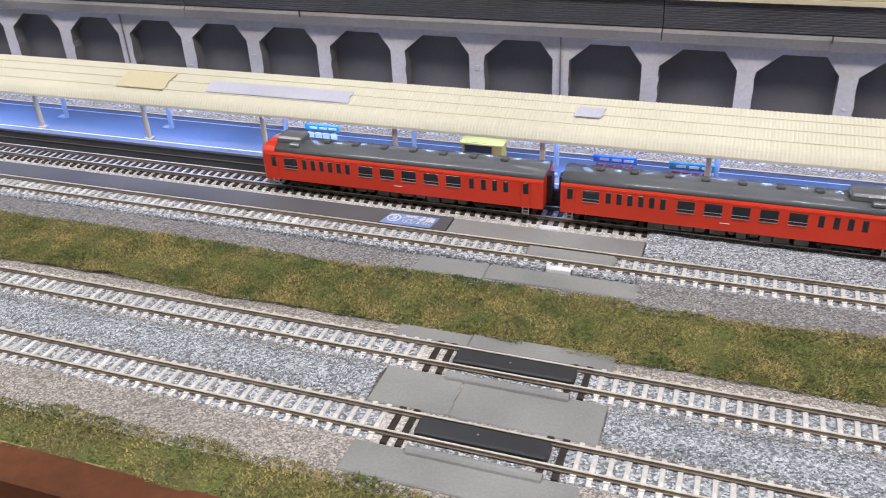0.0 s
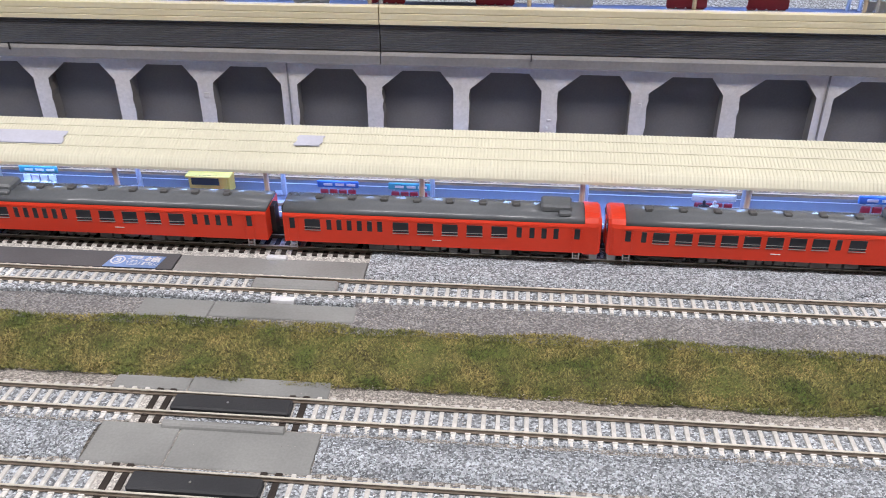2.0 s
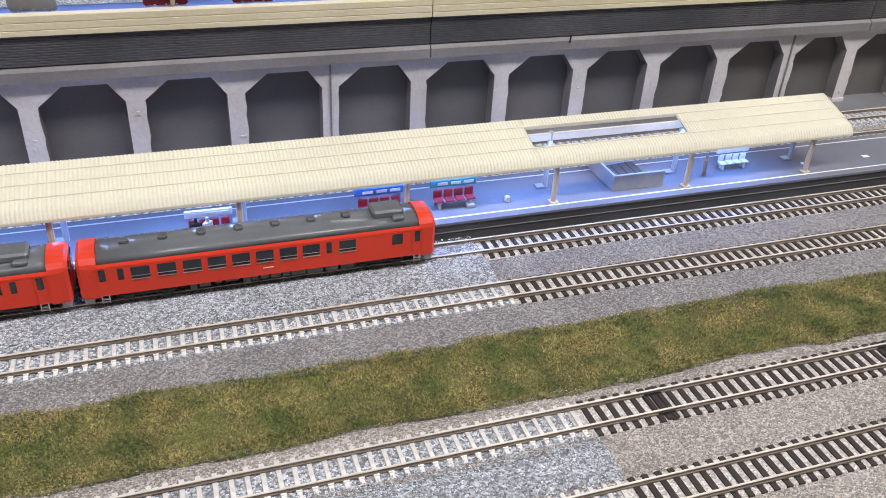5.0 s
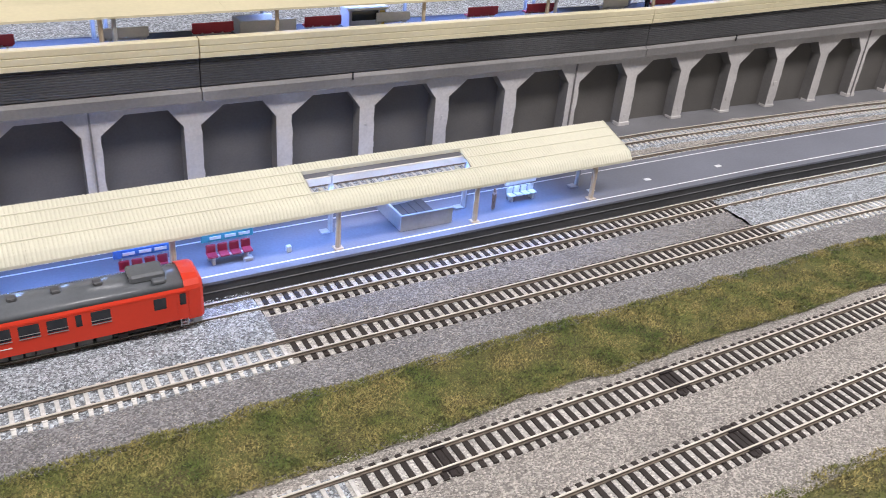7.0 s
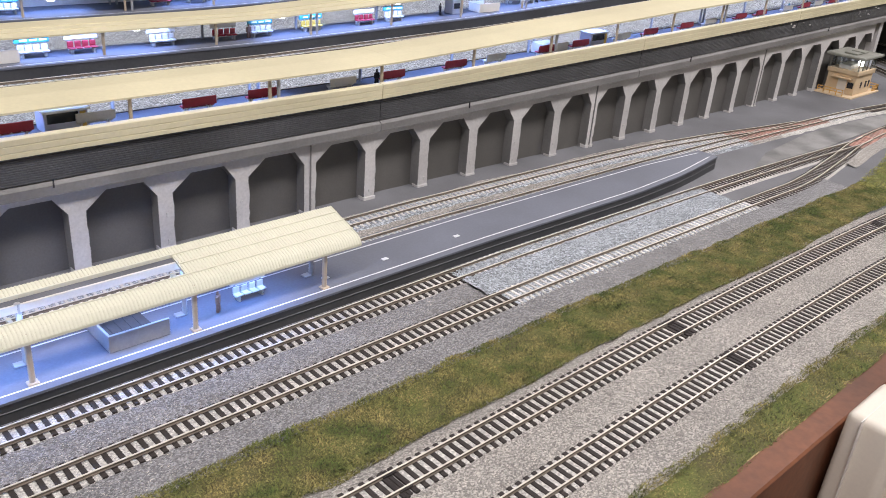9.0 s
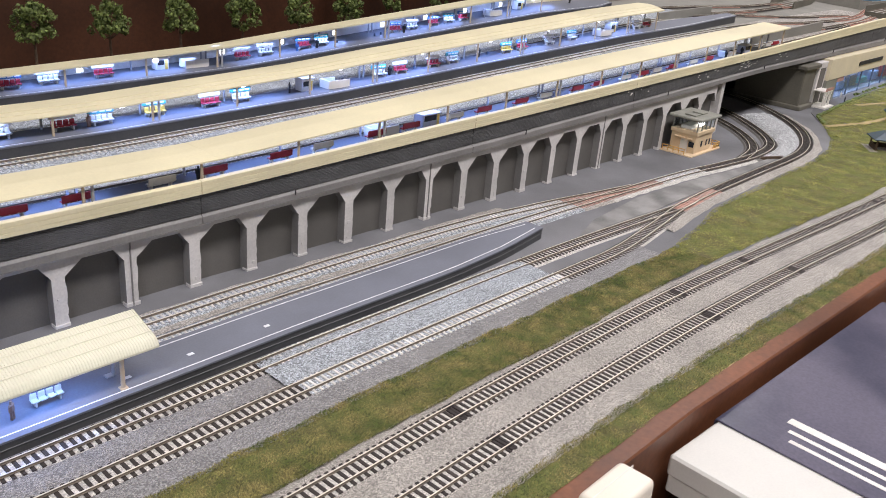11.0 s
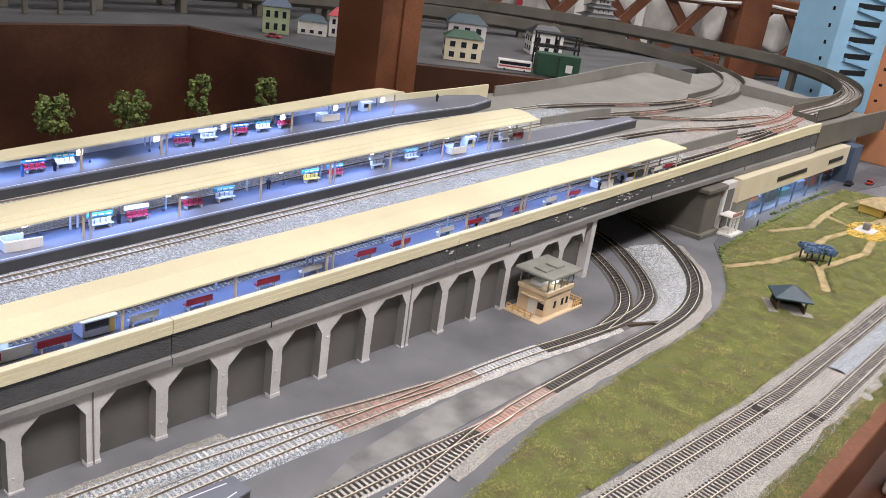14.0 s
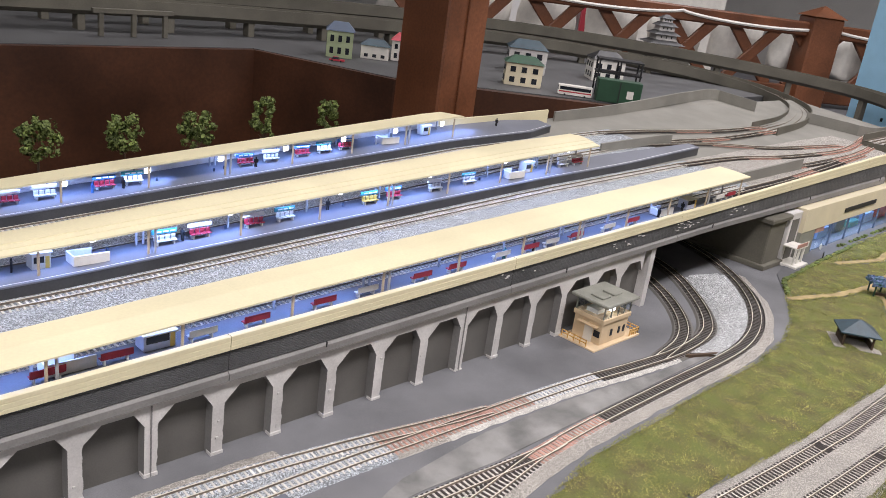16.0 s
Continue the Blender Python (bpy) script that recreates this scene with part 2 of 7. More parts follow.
def rise(x, z, y=0.0):
    """The layout climbs a little towards its far end, the rear of the upper deck most: the height at x, y of what is z high at the near end."""
    lift = 0.085 * max(0.0, y - 0.03) * curve_at(x, (0.85, 1.40), (0.0, 1.0)) if z > 0.05 else 0.0
    return lift + (curve_at(z, list(LEVELS), [curve_at(x, HX, v) for v in LEVELS.values()]) if z > 0 else z + curve_at(x, HX, LEVELS[0.0]))


def warp(bm):
    for v in bm.verts:
        v.co.z = rise(v.co.x, v.co.z, v.co.y)
    return bm


def part(name, bm, mat, parent=None, label="", smooth=False):
    me = bpy.data.meshes.new(name)
    bmesh.ops.recalc_face_normals(bm, faces=bm.faces)
    bm.to_mesh(me)
    bm.free()
    for m in mat if isinstance(mat, (list, tuple)) else [mat]:
        me.materials.append(m)
    if smooth:
        for p in me.polygons:
            p.use_smooth = True
    ob = new(name, me)
    if parent:
        ob.parent = parent
    if label:
        ob["label"] = label
    return ob


def box(bm, x0, x1, y0, y1, z0, z1, bevel=0.0, m=None, idx=0):
    vs = [bm.verts.new(p) for p in ((x0, y0, z0), (x1, y0, z0), (x1, y1, z0), (x0, y1, z0), (x0, y0, z1), (x1, y0, z1), (x1, y1, z1), (x0, y1, z1))]
    fs = [bm.faces.new([vs[i] for i in f]) for f in ((0, 3, 2, 1), (4, 5, 6, 7), (0, 1, 5, 4), (1, 2, 6, 5), (2, 3, 7, 6), (3, 0, 4, 7))]
    for f in fs:
        f.material_index = idx
    if bevel:
        es = list({e for f in fs for e in f.edges})
        r = bmesh.ops.bevel(bm, geom=es, offset=bevel, segments=1, affect="EDGES", profile=0.5)
        vs = list({v for f in r["faces"] for v in f.verts} | {v for v in vs if v.is_valid})
    if m is not None:
        bmesh.ops.transform(bm, matrix=m, verts=[v for v in vs if v.is_valid])
    return vs


def boxm(*a, **k):
    bm = bmesh.new()
    box(bm, *a, **k)
    return bm


def cyl(bm, x, y, z0, z1, r, seg=10, r2=None, axis="z"):
    r2 = r if r2 is None else r2
    lo, hi = [], []
    for i in range(seg):
        a = 2 * math.pi * i / seg
        c, s = math.cos(a), math.sin(a)
        if axis == "z":
            lo.append(bm.verts.new((x + r * c, y + r * s, z0)))
            hi.append(bm.verts.new((x + r2 * c, y + r2 * s, z1)))
        elif axis == "y":
            lo.append(bm.verts.new((x + r * c, z0, y + r * s)))
            hi.append(bm.verts.new((x + r2 * c, z1, y + r2 * s)))
        else:
            lo.append(bm.verts.new((z0, x + r * c, y + r * s)))
            hi.append(bm.verts.new((z1, x + r2 * c, y + r2 * s)))
    for i in range(seg):
        j = (i + 1) % seg
        bm.faces.new((lo[i], lo[j], hi[j], hi[i]))
    bm.faces.new(lo[::-1])
    bm.faces.new(hi)
    return lo + hi


def sweep(bm, prof, xs, close=True, shift=None, caps=True, idx=0):
    """A profile of (y, z) drawn along x through the stations xs."""
    rings = []
    for x in xs:
        dy = shift(x) if shift else 0.0
        rings.append([bm.verts.new((x, y + dy, z)) for y, z in prof])
    n = len(prof)
    for a, b in zip(rings, rings[1:]):
        for i in range(n if close else n - 1):
            j = (i + 1) % n
            bm.faces.new((a[i], a[j], b[j], b[i])).material_index = idx
    if close and caps:
        bm.faces.new(rings[0]).material_index = idx
        bm.faces.new(rings[-1][::-1]).material_index = idx
    return rings


def steps(a, b, d):
    n = max(1, int(math.ceil((b - a) / d)))
    return [a + (b - a) * i / n for i in range(n + 1)]


def poly(bm, pts, z0, z1, idx=0):
    """A prism over the outline pts of (x, y)."""
    lo = [bm.verts.new((x, y, z0)) for x, y in pts]
    hi = [bm.verts.new((x, y, z1)) for x, y in pts]
    n = len(pts)
    for i in range(n):
        j = (i + 1) % n
        bm.faces.new((lo[i], lo[j], hi[j], hi[i])).material_index = idx
    bm.faces.new(hi).material_index = idx
    bm.faces.new(lo[::-1]).material_index = idx
    return lo + hi

# ---------------------------------------------------------------- hall that closes the place
bm = boxm(-3.0, 6.5, -3.0, 5.0, -0.95, -0.93)
tagged(part("floor", bm, M_FLOOR), "brown-grey floor of the exhibition hall", "floor", kind="structure")
bm = boxm(-3.0, 6.5, -3.0, 5.0, CEILING, CEILING + 0.05)
tagged(part("ceiling", bm, M_PLASTER), "white ceiling of the exhibition hall", "ceiling", kind="structure")
for nm, b in (("wall_north", (-3.0, 6.5, 5.0, 5.1)), ("wall_south", (-3.0, 6.5, -3.1, -3.0)), ("wall_west", (-3.1, -3.0, -3.1, 5.1)), ("wall_east", (6.5, 6.6, -3.1, 5.1))):
    tagged(part(nm, boxm(*b, -0.95, CEILING + 0.05), M_PLASTER), "plain white wall of the exhibition hall", "wall", kind="structure")

# ---------------------------------------------------------------- lower level: ground
X0, X1 = -0.62, 2.60


def board_shift(x):
    return curve_at(x, (0.75, 1.2, 2.6), (0, -0.0215, -0.0315))


bm = bmesh.new()
sweep(bm, [(y, 0.0) for y in [-0.3070] + steps(-0.30, 0.60, 0.05)] + [(0.60, -0.012), (-0.3070, -0.012)], steps(X0, X1, 0.03))
for v in bm.verts:
    if v.co.y < -0.305:
        v.co.y += board_shift(v.co.x)
ground = tagged(part("ground", warp(bm), M_BASE), "dark grey painted baseboard under the tracks", "baseboard", kind="structure")


def wavy(x, seed, amp):
    return amp * (noise.noise((x * 22, seed, 0.3)) + 0.5 * noise.noise((x * 75, seed, 4.1)))


def ribbon(name, y0, y1, x0, x1, mat, label, z=0.0012, amp0=0.0015, amp1=0.0015, seed=0, shift=None, rough=0.0006, category="gravel", loose=0, reach=None):
    """A strip of loose material along the tracks, with uneven edges and a lumpy top."""
    bm = bmesh.new()
    n = max(3, int((y1 - y0) / 0.004))
    rows = []
    for x in steps(x0, x1, 0.004):
        a, b = y0 + wavy(x, seed, amp0), y1 + wavy(x, seed + 7, amp1)
        s = shift(x) if shift else 0.0
        row = []
        for i in range(n + 1):
            f = i / n
            y = a + (b - a) * f + s
            edge = min(1.0, min(f, 1 - f) * n * 0.8)
            row.append(bm.verts.new((x, y, 0.0002 + (z - 0.0002) * edge + rough * noise.noise((x * 160, y * 160, seed)))))
        rows.append(row)
    for a, b in zip(rows, rows[1:]):
        for i in range(n):
            bm.faces.new((a[i], b[i], b[i + 1], a[i + 1]))
    bed = tagged(part(name, warp(bm), mat, smooth=True), label, category, kind="stuff")
    if loose:
        rng = random.Random(seed + 100)
        lo, hi = reach or (x0, x1)
        verts, faces = [], []
        for _ in range(loose):
            x, y = rng.uniform(max(x0, lo), min(x1, hi)), rng.uniform(y0 + 0.0005, y1 - 0.0005)
            r = rng.uniform(0.00016, 0.00036) if mat is M_BALLAST else rng.uniform(0.00013, 0.00032)
            zc = rise(x, z + rough * noise.noise((x * 160, y * 160, seed))) + r * 0.25
            y += shift(x) if shift else 0.0
            b = len(verts)
            for dx, dy, dz in ((1, 0, 0), (0, 1, 0), (-1, 0, 0), (0, -1, 0), (0, 0, 1), (0, 0, -1)):
                j = r * rng.uniform(0.75, 1.35)
                verts.append((x + dx * j + 0.3 * r * rng.uniform(-1, 1), y + dy * j + 0.3 * r * rng.uniform(-1, 1), zc + dz * j * 0.8))
            faces += [(b, b + 1, b + 4), (b + 1, b + 2, b + 4), (b + 2, b + 3, b + 4), (b + 3, b, b + 4), (b + 1, b, b + 5), (b + 2, b + 1, b + 5), (b + 3, b + 2, b + 5), (b, b + 3, b + 5)]
        me = bpy.data.meshes.new("loose_stones")
        me.from_pydata(verts, [], faces)
        me.materials.append(M_BSTONE if mat is M_BALLAST else M_STONE)
        ob = new("loose_stones", me)
        ob.parent = bed
        ob["kind"] = "stuff"
    return bed


YL, YU, YT2, YT1, YBT, YWT = -0.2662, -0.2302, -0.1545, -0.1198, -0.0592, -0.0297


def fg_shift(x):
    return curve_at(x, (0.90, 1.3, 1.5, 2.6), (0.0, -0.028, -0.034, -0.048))


ribbon("gravel", -0.294, -0.2130, X0, X1, M_TAN, "tan-grey fine gravel round the front double track", 0.0014, 0.0022, 0.0022, 1, fg_shift, loose=60000, reach=(-0.2, 0.95))
ribbon("gravel", -0.1835, -0.1455, X0, 0.96, M_SHADEGRAVEL, "fine gravel beside the second track, greyed for shade", 0.0014, 0.0026, 0.0010, 2, loose=22000, reach=(-0.2, 0.8))
ribbon("gravel", -0.1475, -0.1110, 0.311, 0.574, M_SHADEGRAVEL, "fine gravel between the platform tracks, greyed for shade", 0.0012, 0.0004, 0.0004, 3, loose=8000)
# raised blue-grey ballast between the tracks, in sheets
ribbon("ballast", -0.259, -0.2375, X0, -0.022, M_BALLAST, "blue-grey ballast between the front tracks", 0.0030, 0.0003, 0.0003, 4, category="ballast", loose=6000, reach=(-0.2, 0))
ribbon("ballast", -0.259, -0.2375, 0.0525, 0.309, M_BALLAST, "blue-grey ballast between the front tracks", 0.0030, 0.0003, 0.0003, 5, category="ballast", loose=9000)
ribbon("ballast", -0.1475, -0.1095, 0.0495, 0.311, M_BALLAST, "blue-grey ballast between the platform tracks", 0.0028, 0.0003, 0.0006, 6, category="ballast", loose=12000)
ribbon("ballast", -0.1485, -0.1110, 0.574, 0.838, M_BALLAST, "blue-grey ballast sheet between the platform tracks", 0.0024, 0.0003, 0.0006, 7, category="ballast", loose=8000)
ribbon("ballast", -0.2595, -0.2375, 1.455, 1.80, M_BALLAST, "blue-grey ballast between the far front tracks", 0.0030, 0.0003, 0.0003, 8, fg_shift, category="ballast")
ribbon("gravel", -0.046, -0.016, X0, 0.93, M_TAN, "tan-grey ballast under the track at the arcade", 0.0010, 0.0012, 0.0030, 9)


def turf(name, label, inside, x0, x1, y0, y1, mat, count, blade, seed, shift=None, z=0.0016):
    """Static grass: an uneven earth sheet with many short fibres on it."""
    rng = random.Random(seed)
    d = 0.0045
    bm = bmesh.new()
    nx, ny = int((x1 - x0) / d), int((y1 - y0) / d)
    vs = {}
    for i in range(nx + 1):
        for j in range(ny + 1):
            x, y = x0 + i * d, y0 + j * d
            if inside(x, y):
                zz = z + 0.0011 * noise.noise((x * 60, y * 60, seed)) + 0.0002 * noise.noise((x * 240, y * 240, seed))
                vs[i, j] = bm.verts.new((x + wavy(y, seed + i % 3, 0.0008), y + (shift(x) if shift else 0), zz if all(inside(x + a * d, y + b * d) for a, b in ((1, 0), (-1, 0), (0, 1), (0, -1))) else 0.0001))
    for (i, j), v in vs.items():
        q = [vs.get(k) for k in ((i, j), (i + 1, j), (i + 1, j + 1), (i, j + 1))]
        if all(q):
            bm.faces.new(q)
    thing = tagged(part(name, warp(bm), M_EARTH, smooth=True), label, "grass", kind="stuff")
    verts, faces = [], []
    while len(verts) < count * 3:
        x, y = rng.uniform(x0, x1), rng.uniform(y0, y1)
        if not inside(x, y):
            continue
        s = shift(x) if shift else 0
        zz = rise(x, z + 0.0011 * noise.noise((x * 60, y * 60, seed)) - 0.0001)
        tall = blade * rng.uniform(0.45, 1.1) * (0.8 + 0.5 * noise.noise((x * 45, y * 45, 3)))
        a = rng.uniform(0, math.tau)
        lean = rng.uniform(0.6, 2.0) * tall
        w = 0.00024 * rng.uniform(0.7, 1.5)
        c, sn = math.cos(a), math.sin(a)
        n = len(verts)
        verts += [(x - w * sn, y + s + w * c, zz), (x + w * sn, y + s - w * c, zz), (x + lean * c, y + s + lean * sn, zz + tall)]
        faces.append((n, n + 1, n + 2))
    me = bpy.data.meshes.new("grass_fibres")
    me.from_pydata(verts, [], faces)
    me.materials.append(mat)
    ob = new("grass_fibres", me)
    ob.parent = thing
    ob["kind"] = "stuff"
    return thing


turf("grass", "patchy olive and tan static grass between the double tracks", lambda x, y: -0.2160 + wavy(x, 31, 0.0026) < y < -0.1795 + wavy(x, 37, 0.0026), -0.42, 0.985, -0.222, -0.173, M_GRASS, 320000, 0.0011, 11)
turf("grass", "green and tan static grass along the front board", lambda x, y: y < -0.2890 + wavy(x, 41, 0.003), -0.42, 2.2, -0.3090, -0.283, M_GRASS, 150000, 0.0012, 12, board_shift)
PARK = [(0.97, -0.2165), (0.97, -0.180), (1.05, -0.168), (1.12, -0.154), (1.25, -0.149), (1.42, -0.147), (1.50, -0.138), (1.57, -0.117), (1.63, -0.086), (1.70, -0.050), (1.85, -0.040), (2.05, -0.034), (2.28, -0.040), (2.30, -0.090), (2.30, -0.259), (1.5, -0.250), (1.3, -0.2435)]
PATHS = [((1.64, -0.086), (1.72, -0.115), (1.80, -0.128)), ((1.80, -0.128), (1.76, -0.165), (1.68, -0.20)), ((1.80, -0.128), (1.92, -0.125), (2.02, -0.140), (2.15, -0.150), (2.28, -0.146)), ((1.86, -0.060), (1.95, -0.090), (2.05, -0.080)), ((1.76, -0.165), (1.90, -0.185), (2.05, -0.165), (2.15, -0.150)), ((2.02, -0.140), (2.05, -0.080), (2.18, -0.075))]


def in_poly(x, y, pts):
    c = False
    for (ax, ay), (bx, by) in zip(pts, pts[1:] + pts[:1]):
        if (ay > y) != (by > y) and x < (bx - ax) * (y - ay) / (by - ay) + ax:
            c = not c
    return c


def near_path(x, y, w):
    for pts in PATHS:
        for a, b in zip(pts, pts[1:]):
            dx, dy = b[0] - a[0], b[1] - a[1]
            k = max(0, min(1, ((x - a[0]) * dx + (y - a[1]) * dy) / (dx * dx + dy * dy)))
            if (x - a[0] - k * dx) ** 2 + (y - a[1] - k * dy) ** 2 < (w * (1 + 0.5 * noise.noise((x * 50, y * 50, 2)))) ** 2:
                return True
    return False


def in_park(x, y):
    return in_poly(x, y + 0.8 * wavy(x, 53, 0.0015), PARK)


turf("grass", "olive static grass of the model park", lambda x, y: in_park(x, y) and not near_path(x, y, 0.0042), 0.96, 2.30, -0.262, -0.03, M_PARKGRASS, 280000, 0.0011, 13)
bm = bmesh.new()
for pts in PATHS:
    for a, b in zip(pts, pts[1:]):
        dx, dy = b[0] - a[0], b[1] - a[1]
        ln = math.hypot(dx, dy)
        n = max(2, int(ln / 0.012))
        rows = []
        for i in range(n + 1):
            k = i / n
            row = []
            for s in (-1, 1):
                x, y = a[0] + k * dx - s * dy / ln * 0.0055, a[1] + k * dy + s * dx / ln * 0.0055
                row.append(bm.verts.new((x, y, 0.0011 + 0.0002 * noise.noise((x * 80, y * 80, 1)))))
            rows.append(row)
        for r, q in zip(rows, rows[1:]):
            bm.faces.new((r[0], r[1], q[1], q[0]))
tagged(part("footpath", warp(bm), M_PATH), "sandy footpaths winding through the model park", "path", kind="structure")

# front board of the layout, and the shelf below it

bm = bmesh.new()
sweep(bm, [(-0.3071, -0.075), (-0.3071, 0.0012), (-0.3077, 0.0018), (-0.3192, 0.0018), (-0.3202, 0.0008), (-0.3202, -0.075)], steps(X0, X1, 0.1), shift=board_shift)
tagged(part("front_board", warp(bm), M_BROWN), "red-brown stained wooden front board of the layout", "board", kind="structure")
bm = bmesh.new()
sweep(bm, [(-0.3200, -0.079), (-0.3200, -0.061), (-0.75, -0.061), (-0.75, -0.079)], steps(X0, X1, 0.1), shift=board_shift)
tagged(part("shelf", bm, M_BOXWOOD), "dark brown wooden shelf below the front board", "shelf", kind="structure")

# ---------------------------------------------------------------- tracks


def along(pts, d):
    """Points every d along a smooth line through pts, with the heading."""
    fine = []
    P = [Vector((*p, 0)) if len(p) == 2 else Vector(p) for p in pts]
    ext = [2 * P[0] - P[1]] + P + [2 * P[-1] - P[-2]]
    for i in range(len(P) - 1):
        p0, p1, p2, p3 = ext[i:i + 4]
        n = max(2, int((p2 - p1).length / 0.004))
        for k in range(n):
            u = k / n
            fine.append(0.5 * (2 * p1 + (p2 - p0) * u + (2 * p0 - 5 * p1 + 4 * p2 - p3) * u * u + (3 * p1 - p0 - 3 * p2 + p3) * u ** 3))
    fine.append(P[-1])
    out, acc = [], 0.0
    for a, b in zip(fine, fine[1:]):
        ln = (b - a).length
        if ln < 1e-9:
            continue
        while acc <= ln:
            out.append((a + (b - a) * (acc / ln), (b - a).normalized()))
            acc += d
        acc -= ln
    return out


SLP_DATA = {}


def sleeper_mesh(mat, ln=0.0168):
    if (mat.name, ln) not in SLP_DATA:
        bm = bmesh.new()
        hw = 0.0012 if mat is M_WOODSLP else 0.0009
        sweep(bm, [(-hw, 0), (hw, 0), (hw - 0.0002, 0.0010), (0.0002 - hw, 0.0010)], [-ln / 2, -ln / 4, ln / 4, ln / 2])
        for s in (-1, 1):
            box(bm, s * 0.0053 - 0.0007, s * 0.0053 + 0.0007, -0.0009, 0.0009, 0.0009, 0.0014)
        bmesh.ops.rotate(bm, verts=bm.verts, matrix=Matrix.Rotation(math.pi / 2, 3, "Z"))
        me = bpy.data.meshes.new("sleeper")
        bm.to_mesh(me)
        bm.free()
        me.materials.append(mat)
        SLP_DATA[mat.name, ln] = me
    return SLP_DATA[mat.name, ln]


RAILPROF = [(-0.0005, 0), (0.0005, 0), (0.0005, 0.0003), (0.0002, 0.0005), (0.0002, 0.0012), (0.00032, 0.00145), (0.00032, 0.00175), (-0.00032, 0.00175), (-0.00032, 0.00145), (-0.0002, 0.0012), (-0.0002, 0.0005), (-0.0005, 0.0003)]


def bed_for(sleeper, p):
    """Pale bed under the near dark sleepers, dirty dark bed under those of the far curves."""
    if sleeper is M_WOODSLP:
        return M_BED if p.x < 1.12 or p.y < -0.2 else M_PANEL
    return M_TAN if sleeper is M_PINK else M_BALLAST


def track(label, pts, base, style, parts_in=None, z0=0.0014, up=None, pitch=0.0047, bed=0.0078, joints=()):
    """A length of model track: two rails on sleepers. style(x) names the sleepers' material. Sleepers in the stretch parts_in are single parts."""
    up = up or rise
    t = tagged(new("model_railway_track"), label, "track", "model railway tracks")
    line = along(pts, 0.012)
    for side in (-1, 1):
        bm = bmesh.new()
        rings = []
        for p, d in line:
            nrm = Vector((-d.y, d.x, 0))
            z = up(p.x, base, p.y) + z0 + 0.0009
            rings.append([bm.verts.new((p.x + nrm.x * (side * 0.0049 + y), p.y + nrm.y * (side * 0.0049 + y), z + h)) for y, h in RAILPROF])
        for a, b in zip(rings, rings[1:]):
            for i in range(12):
                f = bm.faces.new((a[i], a[(i + 1) % 12], b[(i + 1) % 12], b[i]))
                f.material_index = 0 if 5 <= i <= 7 else 1
        part("rail", bm, [M_RAIL, M_RAILSIDE], t)
    # ballast bed between the sleepers' ends, in runs by the kind of sleeper
    if bed:
        run = []
        line2 = along(pts, 0.006)
        for n, (p, d) in enumerate(line2):
            kind = bed_for(style(p.x), p)
            run.append((p, d, kind))
            if n == len(line2) - 1 or bed_for(style(line2[n + 1][0].x), line2[n + 1][0]) is not kind:
                if len(run) > 1:
                    bm = bmesh.new()
                    rows = []
                    for q, e, _ in run:
                        nrm = Vector((-e.y, e.x, 0))
                        z = up(q.x, base, q.y) + z0
                        rows.append([bm.verts.new((q.x + nrm.x * w, q.y + nrm.y * w, z + h + (0.00012 * noise.noise((q.x * 300, w * 900, 1)) if abs(w) < bed * 0.9 else 0))) for w, h in ((-bed - 0.0025, -0.0016), (-bed, 0.00035), (-0.0046, 0.0004), (-0.002, 0.0003), (0.002, 0.0003), (0.0046, 0.0004), (bed, 0.00035), (bed + 0.0025, -0.0016))])
                    for a, b in zip(rows, rows[1:]):
                        for i in range(7):
                            bm.faces.new((a[i], b[i], b[i + 1], a[i + 1]))
                    part("track_bed", bm, kind, t)
                run = [(p, d, kind)]
    for jx in joints:
        p, d = min(along(pts, 0.003), key=lambda q: abs(q[0].x - jx))
        for dx in (-0.0027, 0.0, 0.0027):
            o = part("joint_sleeper", boxm(dx - 0.0010, dx + 0.0010, -0.0080, 0.0080, 0.0, 0.0011, bevel=0.0002), M_JOINT, t)
            o.matrix_basis = pose(p.x, p.y, up(p.x, base, p.y) + z0, 0, 0, math.degrees(math.atan2(d.y, d.x)))
        for s in (-1, 1):
            o = part("rail_joiner", boxm(-0.0032, 0.0032, s * 0.0049 - 0.0008, s * 0.0049 + 0.0008, 0.0010, 0.0021, bevel=0.0002), M_JOINT, t)
            o.matrix_basis = pose(p.x, p.y, up(p.x, base, p.y) + z0, 0, 0, math.degrees(math.atan2(d.y, d.x)))
    joined = {}
    count = 0
    for k, (p, d) in enumerate(along(pts, pitch)):
        mat = style(p.x)
        if mat is None:
            continue
        m = pose(p.x, p.y, up(p.x, base, p.y) + z0 - 0.0002, 0, 0, math.degrees(math.atan2(d.y, d.x)) + 1.5 * noise.noise((k * 0.7, p.y * 90, 0)))
        if parts_in and parts_in[0] < p.x < parts_in[1] and count < 150:
            ob = new("sleeper", sleeper_mesh(mat))
            ob.parent = t
            ob.matrix_basis = m
            count += 1
        else:
            joined.setdefault(mat.name, (mat, []))[1].append(m)
    for mat, ms in joined.values():
        src = sleeper_mesh(mat)
        co = np.array([v.co for v in src.vertices])
        fc = [tuple(q.vertices) for q in src.polygons]
        V, Fc = [], []
        for m in ms:
            b = len(V)
            M3 = np.array(m.to_3x3())
            V += [tuple(v) for v in co @ M3.T + np.array(m.translation)]
            Fc += [tuple(i + b for i in f) for f in fc]
        me = bpy.data.meshes.new("sleeper_run")
        me.from_pydata(V, [], Fc)
        me.materials.append(mat)
        ob = new("sleeper_run", me)
        ob.parent = t
        ob["kind"] = "stuff"
    return t


